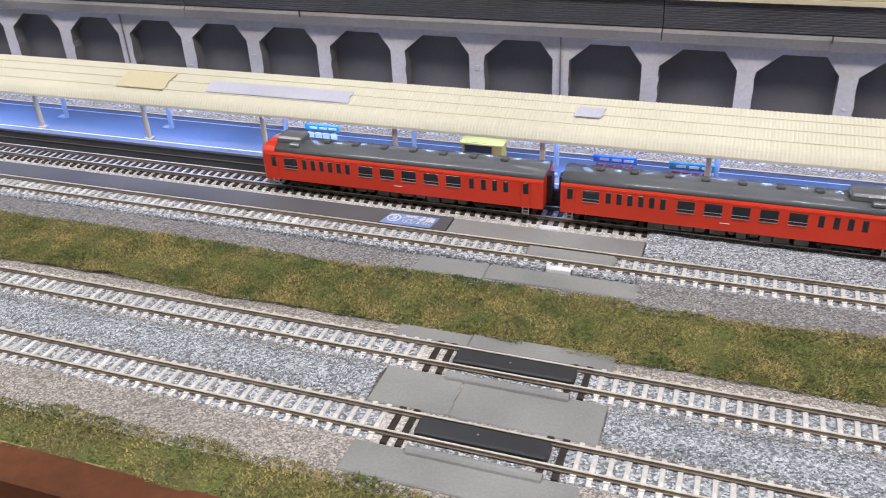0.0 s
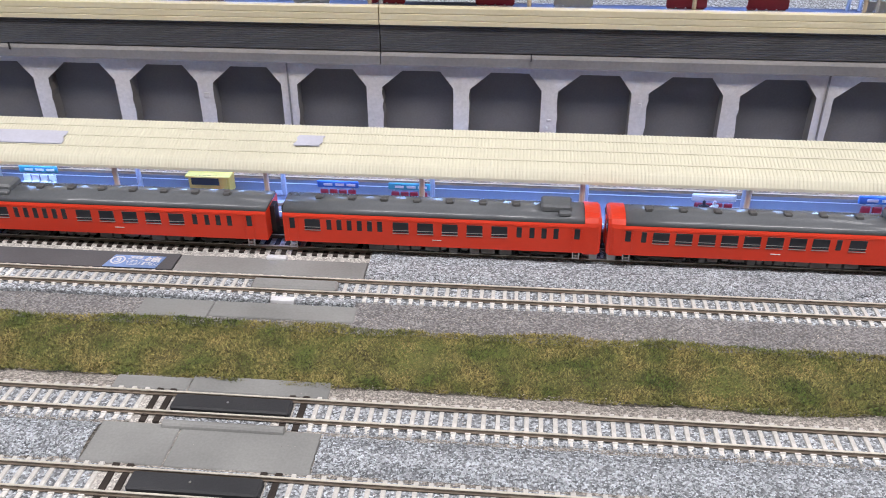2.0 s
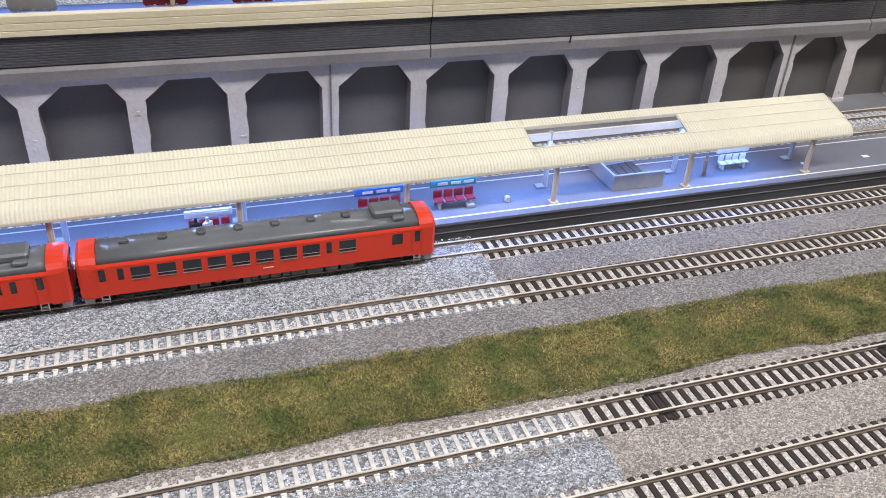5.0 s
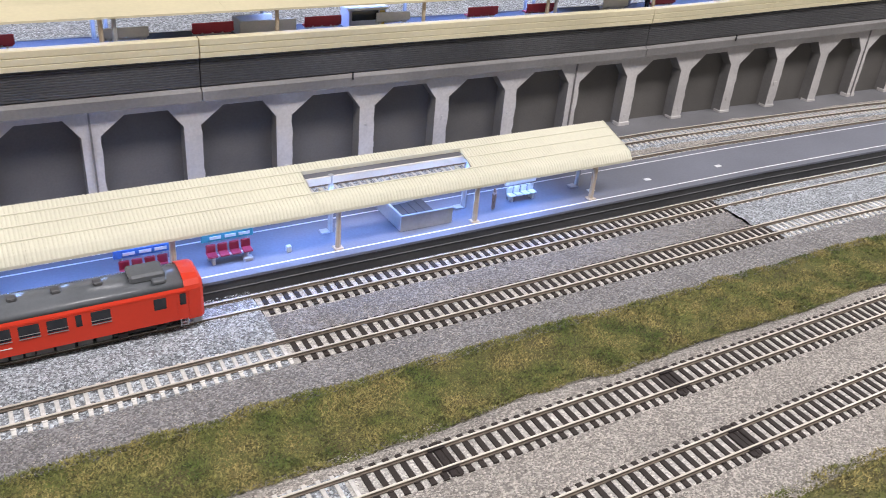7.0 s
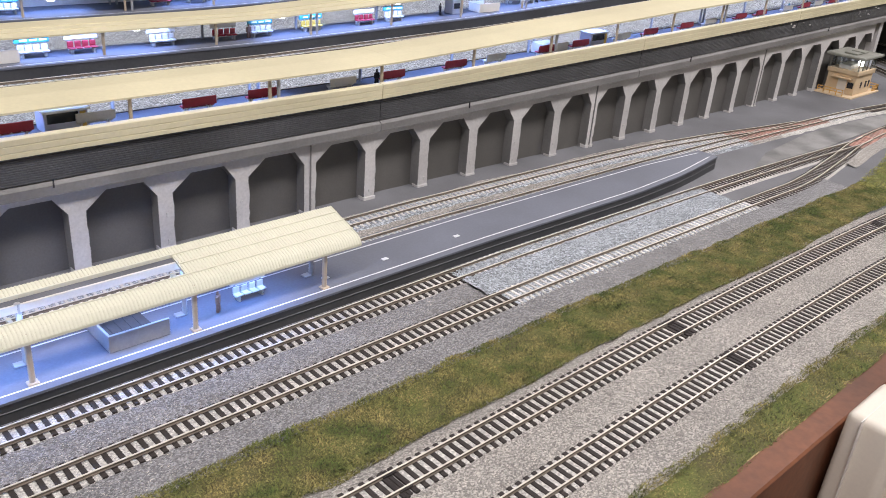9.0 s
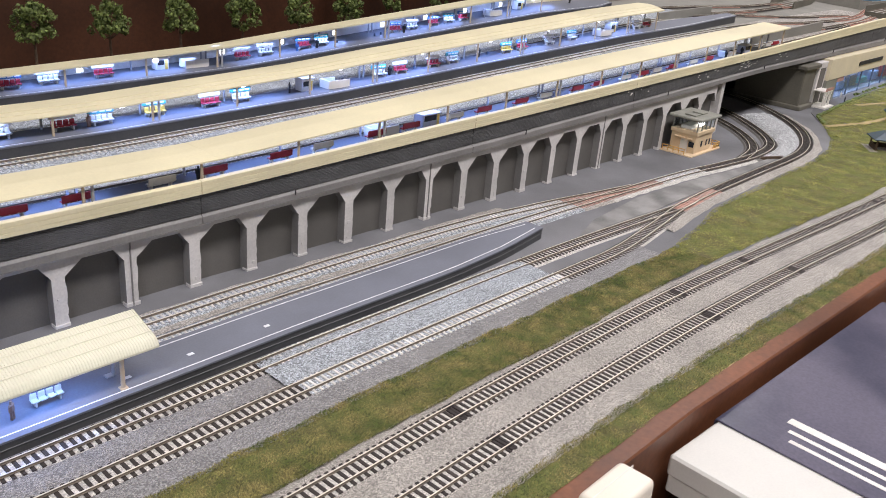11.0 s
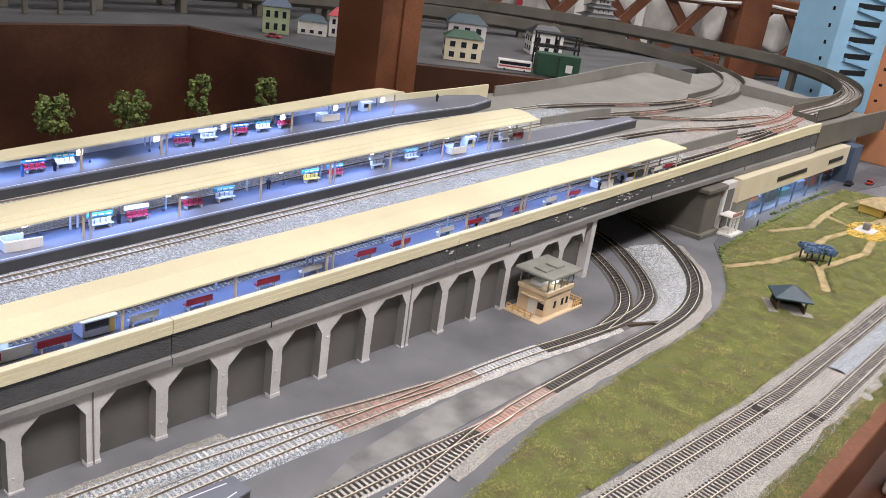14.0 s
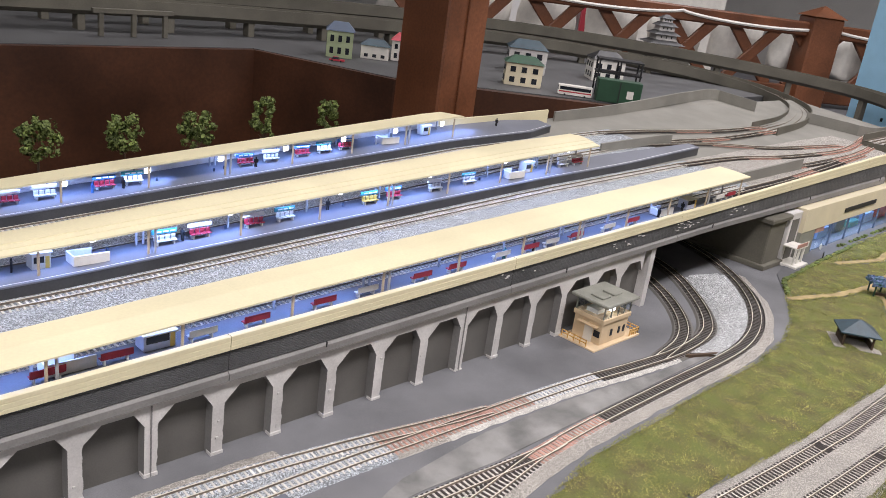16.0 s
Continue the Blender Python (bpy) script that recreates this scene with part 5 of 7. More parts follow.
def upper_canopy(label, x1, y0, y1, prof, posts, post_ys, pitch, beams=True):
    c = tagged(new("platform_canopy"), label, "canopy")
    x = UX0
    while x < x1 - 0.01:
        nx = min(x + 0.29, x1)
        bm = bmesh.new()
        sweep(bm, prof, steps(x + 0.00004, nx - 0.00004, 0.04))
        part("roof_sheet", warp(bm), M_CREAM, c)
        x = nx
    px = x1 - 0.014
    n = 0
    while px > UX0:
        for yy, mt in zip(post_ys, (M_CPOST, M_POST)):
            for dx in ((0.0, 0.006) if n % 3 == 1 else (0.0,)):
                bm = bmesh.new()
                cyl(bm, px + dx, yy, UP, 0.0893 if yy < 0.33 else 0.0858, 0.0011, 8)
                part("post", warp(bm), mt if dx == 0 else M_POST, c)
        px -= pitch
        n += 1
    return c


upper_canopy("wide cream canopy over the front upper platform", 1.640, 0.0015, 0.044, [(0.0010, 0.0893), (0.0010, 0.0903), (0.0225, 0.0916), (0.0440, 0.0908), (0.0440, 0.0898), (0.0225, 0.0903)], None, (0.0045, 0.0270), 0.0840)
upper_canopy("cream ribbed canopy over the middle upper platform", 1.530, 0.157, 0.204, [(0.1570, 0.0892), (0.1570, 0.0902), (0.1660, 0.0910), (0.1662, 0.0916), (0.1740, 0.0920), (0.1742, 0.0926), (0.1880, 0.0926), (0.1882, 0.0920), (0.1960, 0.0916), (0.1962, 0.0910), (0.2050, 0.0900), (0.2050, 0.0890)], None, (0.1600, 0.1810), 0.0845)
upper_canopy("thin cream canopy over the rear upper platform", 1.425, 0.300, 0.344, [(0.3000, 0.0892), (0.3000, 0.0908), (0.3440, 0.0862), (0.3440, 0.0850)], None, (0.3030, 0.3340), 0.0830)

# benches, kiosks and stairwells along the three platforms
MID = [("wb", 0.06), ("rw", 0.092), ("rb", 0.15), ("wb", 0.185), ("rw", 0.27), ("ww", 0.302), ("yb", 0.36), ("wb", 0.46), ("rw", 0.492), ("ww", 0.55), ("rw", 0.60), ("wb", 0.632), ("yb", 0.68), ("rw", 0.735), ("wb", 0.768), ("wb", 0.945), ("rw", 0.977), ("rw", 1.030), ("wb", 1.063), ("yb", 1.164), ("rb", 1.196), ("ww", 1.255), ("wb", 1.308), ("ww", 1.478), ("rw", 1.508)]
for k, x in MID:
    put_bench(k, x, 0.1710, UP, 0)
REAR = [("rb", 0.33), ("ww", 0.363), ("rw", 0.46), ("wb", 0.49), ("rb", 0.62), ("ww", 0.655), ("rw", 0.71), ("rw", 0.873), ("ww", 0.905), ("rb", 0.960), ("wb", 0.988), ("rb", 1.113), ("ww", 1.145), ("rb", 1.1865), ("wb", 1.217), ("rb", 1.2475)]
for k, x in REAR:
    put_bench(k, x, 0.3180, UP, 0)
x, n = -0.30, 0
while x < 1.24:
    put_bench(("w0", "r0", "r0")[n % 3], x, 0.0125, UP, 180)
    x += 0.041 if n % 2 == 0 else 0.058
    n += 1
for k, x in (("w0", 1.257), ("r0", 1.2966), ("w0", 1.352), ("r0", 1.3974), ("w0", 1.588), ("r0", 1.617)):
    put_bench(k, x, 0.0125, UP, 180)
for m, x, y in ((M_BLACK, 0.9606, 0.172), (M_BLACK, 1.115, 0.176), (M_BLUE, 1.362, 0.170), (M_BLACK, 0.826, 0.174), (M_SKIN, 0.62, 0.170), (M_BLACK, 0.975, 0.312), (M_BLUE, 0.946, 0.313), (M_BLACK, 1.121, 0.311), (M_OFFWHITE, 1.294, 0.318), (M_BLACK, 0.62, 0.012), (M_TEAL, 1.19, 0.012), (M_BLACK, 1.232, 0.012), (M_BLACK, 1.452, 0.012), (M_BLACK, 1.503, 0.012), (M_SKIN, 1.515, 0.170), (M_BLACK, 1.52, 0.325)):
    figure(m, x, y, UP, 300 * x)
for x, y in ((0.420, 0.018), (0.860, 0.020), (1.524, 0.018)):
    kiosk(x, y, UP, M_PATCH, "pale blue kiosk on the front upper platform", 0.022, 0.012, 0.0105)
    stairwell(x - 0.056, y, UP, 0.030, 0.013)
for x, y in ((0.846, 0.176), (1.411, 0.176), (0.40, 0.176)):
    kiosk(x, y, UP, M_OFFWHITE, "white kiosk with a yellow door on the middle platform", 0.014, 0.011, 0.0125)
    stairwell(x + (0.034 if x < 1 else -0.032), y - 0.007, UP, 0.028, 0.015)
for x in (0.775, 1.38):
    kiosk(x, 0.325, UP, M_OFFWHITE, "white kiosk against the rear platform's wall", 0.014, 0.010, 0.0120)
    stairwell(x + (0.036 if x < 1 else -0.068), 0.318, UP, 0.028, 0.014)
for x, y in ((1.012, 0.318), (1.075, 0.318), (1.088, 0.320), (1.005, 0.178), (1.135, 0.178), (0.90, 0.180), (1.33, 0.176)):
    bm = bmesh.new()
    cyl(bm, 0, 0, 0, 0.0034, 0.0012, 10)
    o = tagged(part("litter_bin", bm, M_DKBLUE), "small round dark litter bin on the upper platform", "bin", "litter bins")
    o.matrix_basis = pose(x, y, rise(x, UP, y))
# round glowing lamps hanging at the platforms' edges
for y, xs, z in ((0.304, [1.39 - 0.079 * i for i in range(12)], 0.0868), (0.1600, [1.47 - 0.118 * i for i in range(12)], 0.0885), (0.0300, [1.55 - 0.118 * i for i in range(14)], 0.0885)):
    for x in xs:
        r = 0.0030 if y > 0.25 else 0.0022
        o = tagged(part("hanging_lamp", warp(boxm(x - r, x + r, y - 0.0006, y + 0.0006, z - r * (0.8 if y > 0.25 else 0.25), z + r * 0.25, bevel=0.0003)), M_LAMPGLOW), "glowing white lamp hanging under the canopy", "lamp", "canopy lamps")
for y, z, w in ((0.169, 0.0852, 0.062), (0.318, 0.0840, 0.062), (0.0200, 0.0860, 0.044)):
    for x in (-0.06, 0.20, 0.46, 0.72, 0.93, 1.15, 1.37):
        area_lamp("platform_light", (x, y, rise(x, z, y)), (x, y, 0), 0.19, 0.008, w * 1.25, (0.27, 0.42, 1.0))

# trees behind the rear platform


def tree(x, y, z, h, r, seed):
    rng = random.Random(seed)
    t = tagged(new("model_tree"), "bushy dark green model tree behind the rear platform", "tree", "trees behind the station")
    bm = bmesh.new()
    cyl(bm, 0, 0, -0.05, h * 0.5, 0.0024, 8, 0.0012)
    for i in range(5):
        a = rng.uniform(0, math.tau)
        vs = cyl(bm, 0, 0, 0, r * 0.8, 0.0009, 5, 0.0004)
        bmesh.ops.transform(bm, matrix=pose(0, 0, h * 0.3, 50, 0, math.degrees(a)), verts=vs)
    part("trunk", bm, M_TRUNK, t)
    verts, faces = [], []
    for c in range(46):
        a, e = rng.uniform(0, math.tau), rng.uniform(-0.6, 1.0)
        rr = r * math.sqrt(max(0.05, 1 - e * e * 0.7)) * rng.uniform(0.35, 1.0)
        cx, cy, cz = rr * math.cos(a), rr * math.sin(a), h * 0.62 + e * h * 0.36
        s = r * rng.uniform(0.16, 0.36)
        for k in range(34):
            d = Vector((rng.gauss(0, 1), rng.gauss(0, 1), rng.gauss(0, 1))).normalized() * s * rng.uniform(0.5, 1.0)
            p = Vector((cx, cy, cz)) + d
            q = rng.uniform(0.0012, 0.0026)
            u = Vector((rng.gauss(0, 1), rng.gauss(0, 1), rng.gauss(0, 1))).normalized() * q
            v = u.cross(d.normalized()) if d.length > 0 else u
            b = len(verts)
            verts += [tuple(p - u), tuple(p + v), tuple(p + u), tuple(p - v)]
            faces.append((b, b + 1, b + 2, b + 3))
    me = bpy.data.meshes.new("crown")
    me.from_pydata(verts, [], faces)
    me.materials.append(M_LEAF)
    ob = new("crown", me)
    ob.parent = t
    t.matrix_basis = pose(x, y, z)
    return t


for i, (x, h) in enumerate(((0.72, 0.058), (0.80, 0.056), (0.885, 0.057), (0.97, 0.056), (1.057, 0.056), (1.14, 0.058), (1.2265, 0.074), (1.3195, 0.069))):
    tree(x - 0.042, 0.395, 0.079, h, 0.020 if i < 6 else 0.015, 30 + i)

# ---------------------------------------------------------------- station throat and its tracks
upper_ribbon(0.030, 0.150, 1.745, 2.30, M_TAN, "dirty tan ballast of the station throat", 25)
for pts in ([(1.71, 0.070), (1.85, 0.070), (2.0, 0.060), (2.2, 0.062), (2.5, 0.11)], [(1.71, 0.135), (1.85, 0.125), (2.0, 0.095), (2.2, 0.085), (2.5, 0.14)], [(1.71, 0.222), (1.82, 0.212), (1.95, 0.196), (2.14, 0.194)], [(1.71, 0.278), (1.82, 0.262), (1.98, 0.228), (2.14, 0.216)], [(1.71, 0.222), (1.86, 0.19), (2.02, 0.13), (2.22, 0.10)], [(1.66, 0.036), (1.85, 0.036), (2.05, 0.045), (2.2, 0.055)]):
    track("upper track of the station throat on weathered sleepers", pts, 0.0652, lambda x: M_PINK if 1.88 < x < 1.96 or x > 2.08 else M_WOODSLP, z0=0.0, bed=0)
for pts, nm in (([(1.64, 0.058), (1.95, 0.056)], "olive-cream low wall beside the throat tracks"), ([(1.62, 0.2135), (1.74, 0.212), (1.80, 0.208)], "olive-cream low wall beside the throat tracks"), ([(1.68, 0.347), (1.86, 0.352), (2.12, 0.378), (2.26, 0.392), (2.275, 0.35), (2.285, 0.29)], "olive-grey parapet behind the throat"), ([(2.35, 0.226), (2.385, 0.160), (2.42, 0.119), (2.60, 0.112)], "olive-grey parapet between the curves")):
    bm = bmesh.new()
    rows = []
    for p, d in along(pts, 0.02):
        nr = Vector((-d.y, d.x, 0)) * 0.0014
        rows.append([bm.verts.new((p.x + s * nr.x, p.y + s * nr.y, z)) for s, z in ((-1, 0.064), (-1, 0.0765), (1, 0.0765), (1, 0.064))])
    for a, b in zip(rows, rows[1:]):
        for i in range(4):
            bm.faces.new((a[i], a[(i + 1) % 4], b[(i + 1) % 4], b[i]))
    bm.faces.new(rows[0])
    bm.faces.new(rows[-1][::-1])
    tagged(part("parapet_wall", warp(bm), M_DECK), nm, "wall", kind="structure")


def viaduct(label, pts, w, piers, tracks=True):
    """A curved viaduct: trough with side walls on pairs of piers. pts: x, y, height of the floor."""
    v = tagged(new("viaduct"), label, "viaduct")
    line = along(pts, 0.02)
    for nm, prof in (("trough", [(-w, -0.010), (-w, 0.0), (w, 0.0), (w, -0.010), (w * 0.6, -0.018), (-w * 0.6, -0.018)]), ("side_wall", [(-w, 0.0), (-w, 0.0125), (-w + 0.0022, 0.0125), (-w + 0.0022, 0.0)]), ("side_wall", [(w - 0.0022, 0.0), (w - 0.0022, 0.0125), (w, 0.0125), (w, 0.0)])):
        bm = bmesh.new()
        rows = []
        for p, d in line:
            nr = Vector((-d.y, d.x, 0)).normalized()
            rows.append([bm.verts.new((p.x + nr.x * y, p.y + nr.y * y, p.z + z)) for y, z in prof])
        for a, b in zip(rows, rows[1:]):
            for i in range(len(prof)):
                j = (i + 1) % len(prof)
                bm.faces.new((a[i], a[j], b[j], b[i]))
        bm.faces.new(rows[0])
        bm.faces.new(rows[-1][::-1])
        part(nm, bm, M_STRUCT, v)
    for k, (p, d) in enumerate(along(pts, piers)):
        if k == 0:
            continue
        a = math.degrees(math.atan2(d.y, d.x))
        bm = boxm(-0.007, 0.007, -w * 0.55, w * 0.55, -0.12, -0.017, bevel=0.001)
        o = part("pier", bm, M_STRUCT, v)
        o.matrix_basis = pose(p.x, p.y, p.z, 0, 0, a)
    if tracks:
        for s in (-0.5, 0.5):
            tp = []
            for p, d in along(pts, 0.06):
                nr = Vector((-d.y, d.x, 0)).normalized()
                tp.append((p.x + nr.x * s * w * 0.9, p.y + nr.y * s * w * 0.9, p.z))
            if len(tp) < 3:
                continue
            for side in (-1, 1):
                bm = bmesh.new()
                rows = []
                for p, d in along(tp, 0.015):
                    nr = Vector((-d.y, d.x, 0)).normalized()
                    rows.append([bm.verts.new((p.x + nr.x * (side * 0.0049 + y), p.y + nr.y * (side * 0.0049 + y), p.z + z)) for y, z in ((-0.0005, 0.001), (-0.0005, 0.0034), (0.0005, 0.0034), (0.0005, 0.001))])
                for a, b in zip(rows, rows[1:]):
                    for i in range(3):
                        bm.faces.new((a[i], a[i + 1], b[i + 1], b[i]))
                part("rail", bm, M_RAILSIDE, v)
            bm = bmesh.new()
            rows = []
            for p, d in along(tp, 0.015):
                nr = Vector((-d.y, d.x, 0)).normalized()
                rows.append([bm.verts.new((p.x + nr.x * y, p.y + nr.y * y, p.z + z)) for y, z in ((-0.010, 0.0002), (-0.008, 0.0012), (0.008, 0.0012), (0.010, 0.0002))])
            for a, b in zip(rows, rows[1:]):
                for i in range(3):
                    bm.faces.new((a[i], a[i + 1], b[i + 1], b[i]))
            part("track_bed", bm, M_TAN, v)
    return v


VZ = rise(1.95, 0.066, 0.20)
viaduct("grey double-track viaduct curving away behind the station", [(2.12, 0.205, VZ), (2.30, 0.232, VZ), (2.47, 0.290, VZ + 0.004), (2.56, 0.370, VZ + 0.009), (2.60, 0.470, VZ + 0.017), (2.58, 0.600, VZ + 0.027), (2.48, 0.750, VZ + 0.037), (2.32, 0.90, VZ + 0.046), (2.05, 1.02, VZ + 0.052), (1.5, 1.12, VZ + 0.056), (0.8, 1.14, VZ + 0.056), (0.2, 1.16, VZ + 0.056)], 0.024, 0.17)
viaduct("outer grey viaduct curving round the corner", [(2.30, 0.070, VZ), (2.52, 0.075, VZ + 0.004), (2.74, 0.115, VZ + 0.010), (2.90, 0.21, VZ + 0.018), (2.95, 0.34, VZ + 0.028), (2.90, 0.50, VZ + 0.038), (2.79, 0.68, VZ + 0.048), (2.62, 0.86, VZ + 0.058), (2.36, 1.04, VZ + 0.066), (1.95, 1.17, VZ + 0.072), (1.2, 1.26, VZ + 0.074)], 0.024, 0.19)

# deck continuation on the far side of the parapet, bridge pier, opening
pier = tagged(new("bridge_pier"), "grey stepped bridge pier beside the dark opening", "pier")
part("shaft", boxm(1.715, 1.765, -0.012, 0.10, -0.0095, 0.0560, bevel=0.0015), M_STRUCT, pier)
part("cap", boxm(1.708, 1.772, -0.016, 0.104, 0.0560, 0.0628, bevel=0.0012), M_STRUCT, pier)
part("base", boxm(1.710, 1.770, -0.018, 0.102, -0.0095, -0.002, bevel=0.0010), M_STRUCT, pier)
part("arch_face", boxm(1.775, 1.812, -0.0125, 0.02, -0.0095, 0.0628, bevel=0.0008), M_WALL, pier)
part("arch_recess", boxm(1.782, 1.804, -0.0133, -0.0120, -0.0090, 0.0530), M_PANEL, pier)
stair = tagged(new("pier_stair"), "small pink and white stair house at the bridge pier", "stair house")
part("landing", boxm(1.768, 1.800, -0.0345, -0.0135, 0.0180, 0.0200, bevel=0.0004), M_OFFWHITE, stair)
for x in (1.770, 1.782, 1.797):
    part("column", boxm(x - 0.0012, x + 0.0012, -0.0335, -0.0310, -0.009, 0.0180), M_OFFWHITE, stair)
part("railing", boxm(1.768, 1.800, -0.0345, -0.0335, 0.0200, 0.0250), M_PINK, stair)
part("base", boxm(1.764, 1.806, -0.040, -0.0125, -0.0092, -0.0050, bevel=0.0006), M_OFFWHITE, stair)
# black sheet across the tracks, added for the deep shade under the deck
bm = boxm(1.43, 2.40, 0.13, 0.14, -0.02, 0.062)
tagged(part("deck_shade_sheet", bm, M_BLACK), "black sheet standing in for the deep shade under the deck", "wall", kind="structure")

# shops under the deck
shop = tagged(new("station_shops"), "cream station shop front with lit windows under the deck", "shop")
SX0, SX1 = 1.815, 2.335
part("fascia", boxm(SX0, SX1, -0.0175, 0.10, 0.0300, 0.0655, bevel=0.0005), M_SHOP, shop)
part("dark_sign", boxm(1.965, 2.10, -0.0190, -0.0172, 0.0430, 0.0500, bevel=0.0004), M_BLACK, shop)
part("dark_sign", boxm(2.22, 2.30, -0.0190, -0.0172, 0.0430, 0.0500, bevel=0.0004), M_BLACK, shop)
part("end_wall", boxm(SX0, SX0 + 0.052, -0.0165, 0.10, -0.0092, 0.0300, bevel=0.0005), M_HUTROOF, shop)
part("poster", boxm(SX0 + 0.008, SX0 + 0.040, -0.0175, -0.0164, 0.004, 0.012), M_OFFWHITE, shop)
# the windows' bluish glow is put into the back wall's colour
part("back_wall", boxm(SX0 + 0.052, SX1, 0.030, 0.034, -0.0092, 0.0300), M_FADED, shop)
part("shop_floor", boxm(SX0 + 0.052, SX1, -0.012, 0.030, -0.0092, -0.0072), M_DKBLUE, shop)
part("red_sign", boxm(SX0 + 0.055, SX0 + 0.088, -0.0160, -0.0148, 0.0220, 0.0290), M_PINK, shop)
cols = [M_BLUE, M_FADED, M_DKBLUE, M_TEAL, M_FADED, M_CRIMSON]
for i in range(6):
    x = SX0 + 0.056 + i * 0.068
    part("pillar", boxm(x - 0.0012, x + 0.0012, -0.0150, -0.0125, -0.0092, 0.0300), M_DKBLUE, shop)
    part("display", boxm(x + 0.010, x + 0.050, 0.006, 0.016, -0.0070, 0.004 + 0.012 * ((i * 7) % 3) / 2, bevel=0.0006), cols[i % 6], shop)
    part("window_pane", boxm(x + 0.0014, x + 0.0666, -0.0142, -0.0138, -0.0060, 0.0290), M_GLASS, shop).visible_shadow = False
for x in (1.93, 2.04, 2.15):
    area_lamp("shop_light", (x, 0.004, 0.0285), (x, -0.004, 0), 0.10, 0.02, 0.05, (0.55, 0.70, 1.0))
bm = bmesh.new()
rngs = random.Random(3)
for i in range(60):
    x = rngs.uniform(1.95, 2.24)
    box(bm, x, x + rngs.uniform(0.002, 0.005), -0.030 + rngs.uniform(-0.002, 0.002), -0.025, -0.0092, -0.0060 + rngs.uniform(-0.001, 0.002), bevel=0.0006)
tagged(part("planter_hedge", bm, M_LEAF), "low green planters before the shops", "hedge", kind="stuff")
figure(M_BLACK, 1.865, -0.038, 0.0, 30)
figure(M_OFFWHITE, 1.905, -0.018, 0.0, 60)

# olive parapet that goes on past the cream one, and the widened deck behind the throat
bm = boxm(2.1605, 2.60, -0.0044, 0.0006, 0.0508, 0.0765)
tagged(part("parapet_wall", warp(bm), M_STRUCT), "olive-grey parapet past the end of the cream one", "wall", kind="structure")
bm = bmesh.new()
poly(bm, [(1.70, 0.3605), (2.33, 0.3605), (2.33, 0.402), (2.10, 0.385), (1.72, 0.362)], 0.0560, 0.0639)
tagged(part("deck_widening", warp(bm), M_DECK), "olive-grey corner of the deck behind the throat", "deck", kind="structure")

# ---------------------------------------------------------------- signal cabin by the arcade
cabin = tagged(new("signal_cabin"), "cream signal cabin with a glazed upper floor and yellow railings", "cabin")
part("base", boxm(-0.037, 0.045, -0.021, 0.023, 0, 0.0022, bevel=0.0004), M_HUT, cabin)
part("lower_wall", boxm(-0.022, 0.024, -0.016, 0.018, 0.0022, 0.0235, bevel=0.0005), M_HUT, cabin)
part("string_course", boxm(-0.0235, 0.0255, -0.0175, 0.0195, 0.0225, 0.0270, bevel=0.0005), M_HUT, cabin)
for s in (-1, 1):
    part("window_pane", boxm(-0.0220, 0.0240, s * 0.0165 - 0.0002 + 0.001, s * 0.0165 + 0.0002 + 0.001, 0.0270, 0.0395), M_GLASS, cabin).visible_shadow = False
for x in (-0.0222, 0.0238):
    part("window_pane", boxm(x - 0.0002, x + 0.0004, -0.0155, 0.0175, 0.0270, 0.0395), M_GLASS, cabin).visible_shadow = False
for x in (-0.0222, -0.010, 0.002, 0.013, 0.0240):
    for y in (-0.0157, 0.0177):
        part("mullion", boxm(x - 0.0006, x + 0.0006, y - 0.0006, y + 0.0006, 0.0270, 0.0395), M_HUTROOF, cabin)
part("roof", boxm(-0.0275, 0.0295, -0.0215, 0.0235, 0.0395, 0.0425, bevel=0.0008), M_HUTROOF, cabin)
for x in (-0.011, 0.009):
    part("roof_box", boxm(x - 0.007, x + 0.007, -0.008, 0.007, 0.0425, 0.0442, bevel=0.0005), M_HUTROOF, cabin)
part("desk", boxm(-0.016, 0.016, -0.004, 0.010, 0.0235, 0.0310, bevel=0.0004), M_OFFWHITE, cabin)
part("lamp_globe", boxm(-0.0045, 0.0035, -0.0120, -0.0060, 0.0300, 0.0365, bevel=0.0016), M_LAMPGLOW, cabin)
part("door", boxm(-0.0225, -0.0218, -0.006, 0.004, 0.0022, 0.0175), M_OFFWHITE, cabin)
part("porch_roof", boxm(-0.0265, -0.0215, -0.012, 0.012, 0.0178, 0.0190, bevel=0.0002), M_HUT, cabin)
part("window", boxm(-0.0226, -0.0219, -0.0145, -0.0075, 0.0090, 0.0150), M_WINDOW, cabin)
for x in (-0.004, 0.0095, 0.0180):
    part("window", boxm(x - 0.0018, x + 0.0018, -0.0164, -0.0158, 0.0085, 0.0150), M_WINDOW, cabin)
for a, b in (((0.028, -0.019), (0.044, -0.019)), ((-0.036, -0.010), (-0.036, 0.020)), ((0.044, -0.019), (0.044, 0.020))):
    rl = bmesh.new()
    for z in (0.0050, 0.0078):
        box(rl, min(a[0], b[0]) - 0.0004, max(a[0], b[0]) + 0.0004, min(a[1], b[1]) - 0.0004, max(a[1], b[1]) + 0.0004, z, z + 0.0007)
    for i in range(5):
        x, y = a[0] + (b[0] - a[0]) * i / 4, a[1] + (b[1] - a[1]) * i / 4
        box(rl, x - 0.0004, x + 0.0004, y - 0.0004, y + 0.0004, 0.0022, 0.0085)
    part("railing", rl, M_FENCE, cabin)
cabin.matrix_basis = pose(1.318, -0.0240, -0.0085) @ Matrix.Diagonal((1, 1, 1.12, 1))

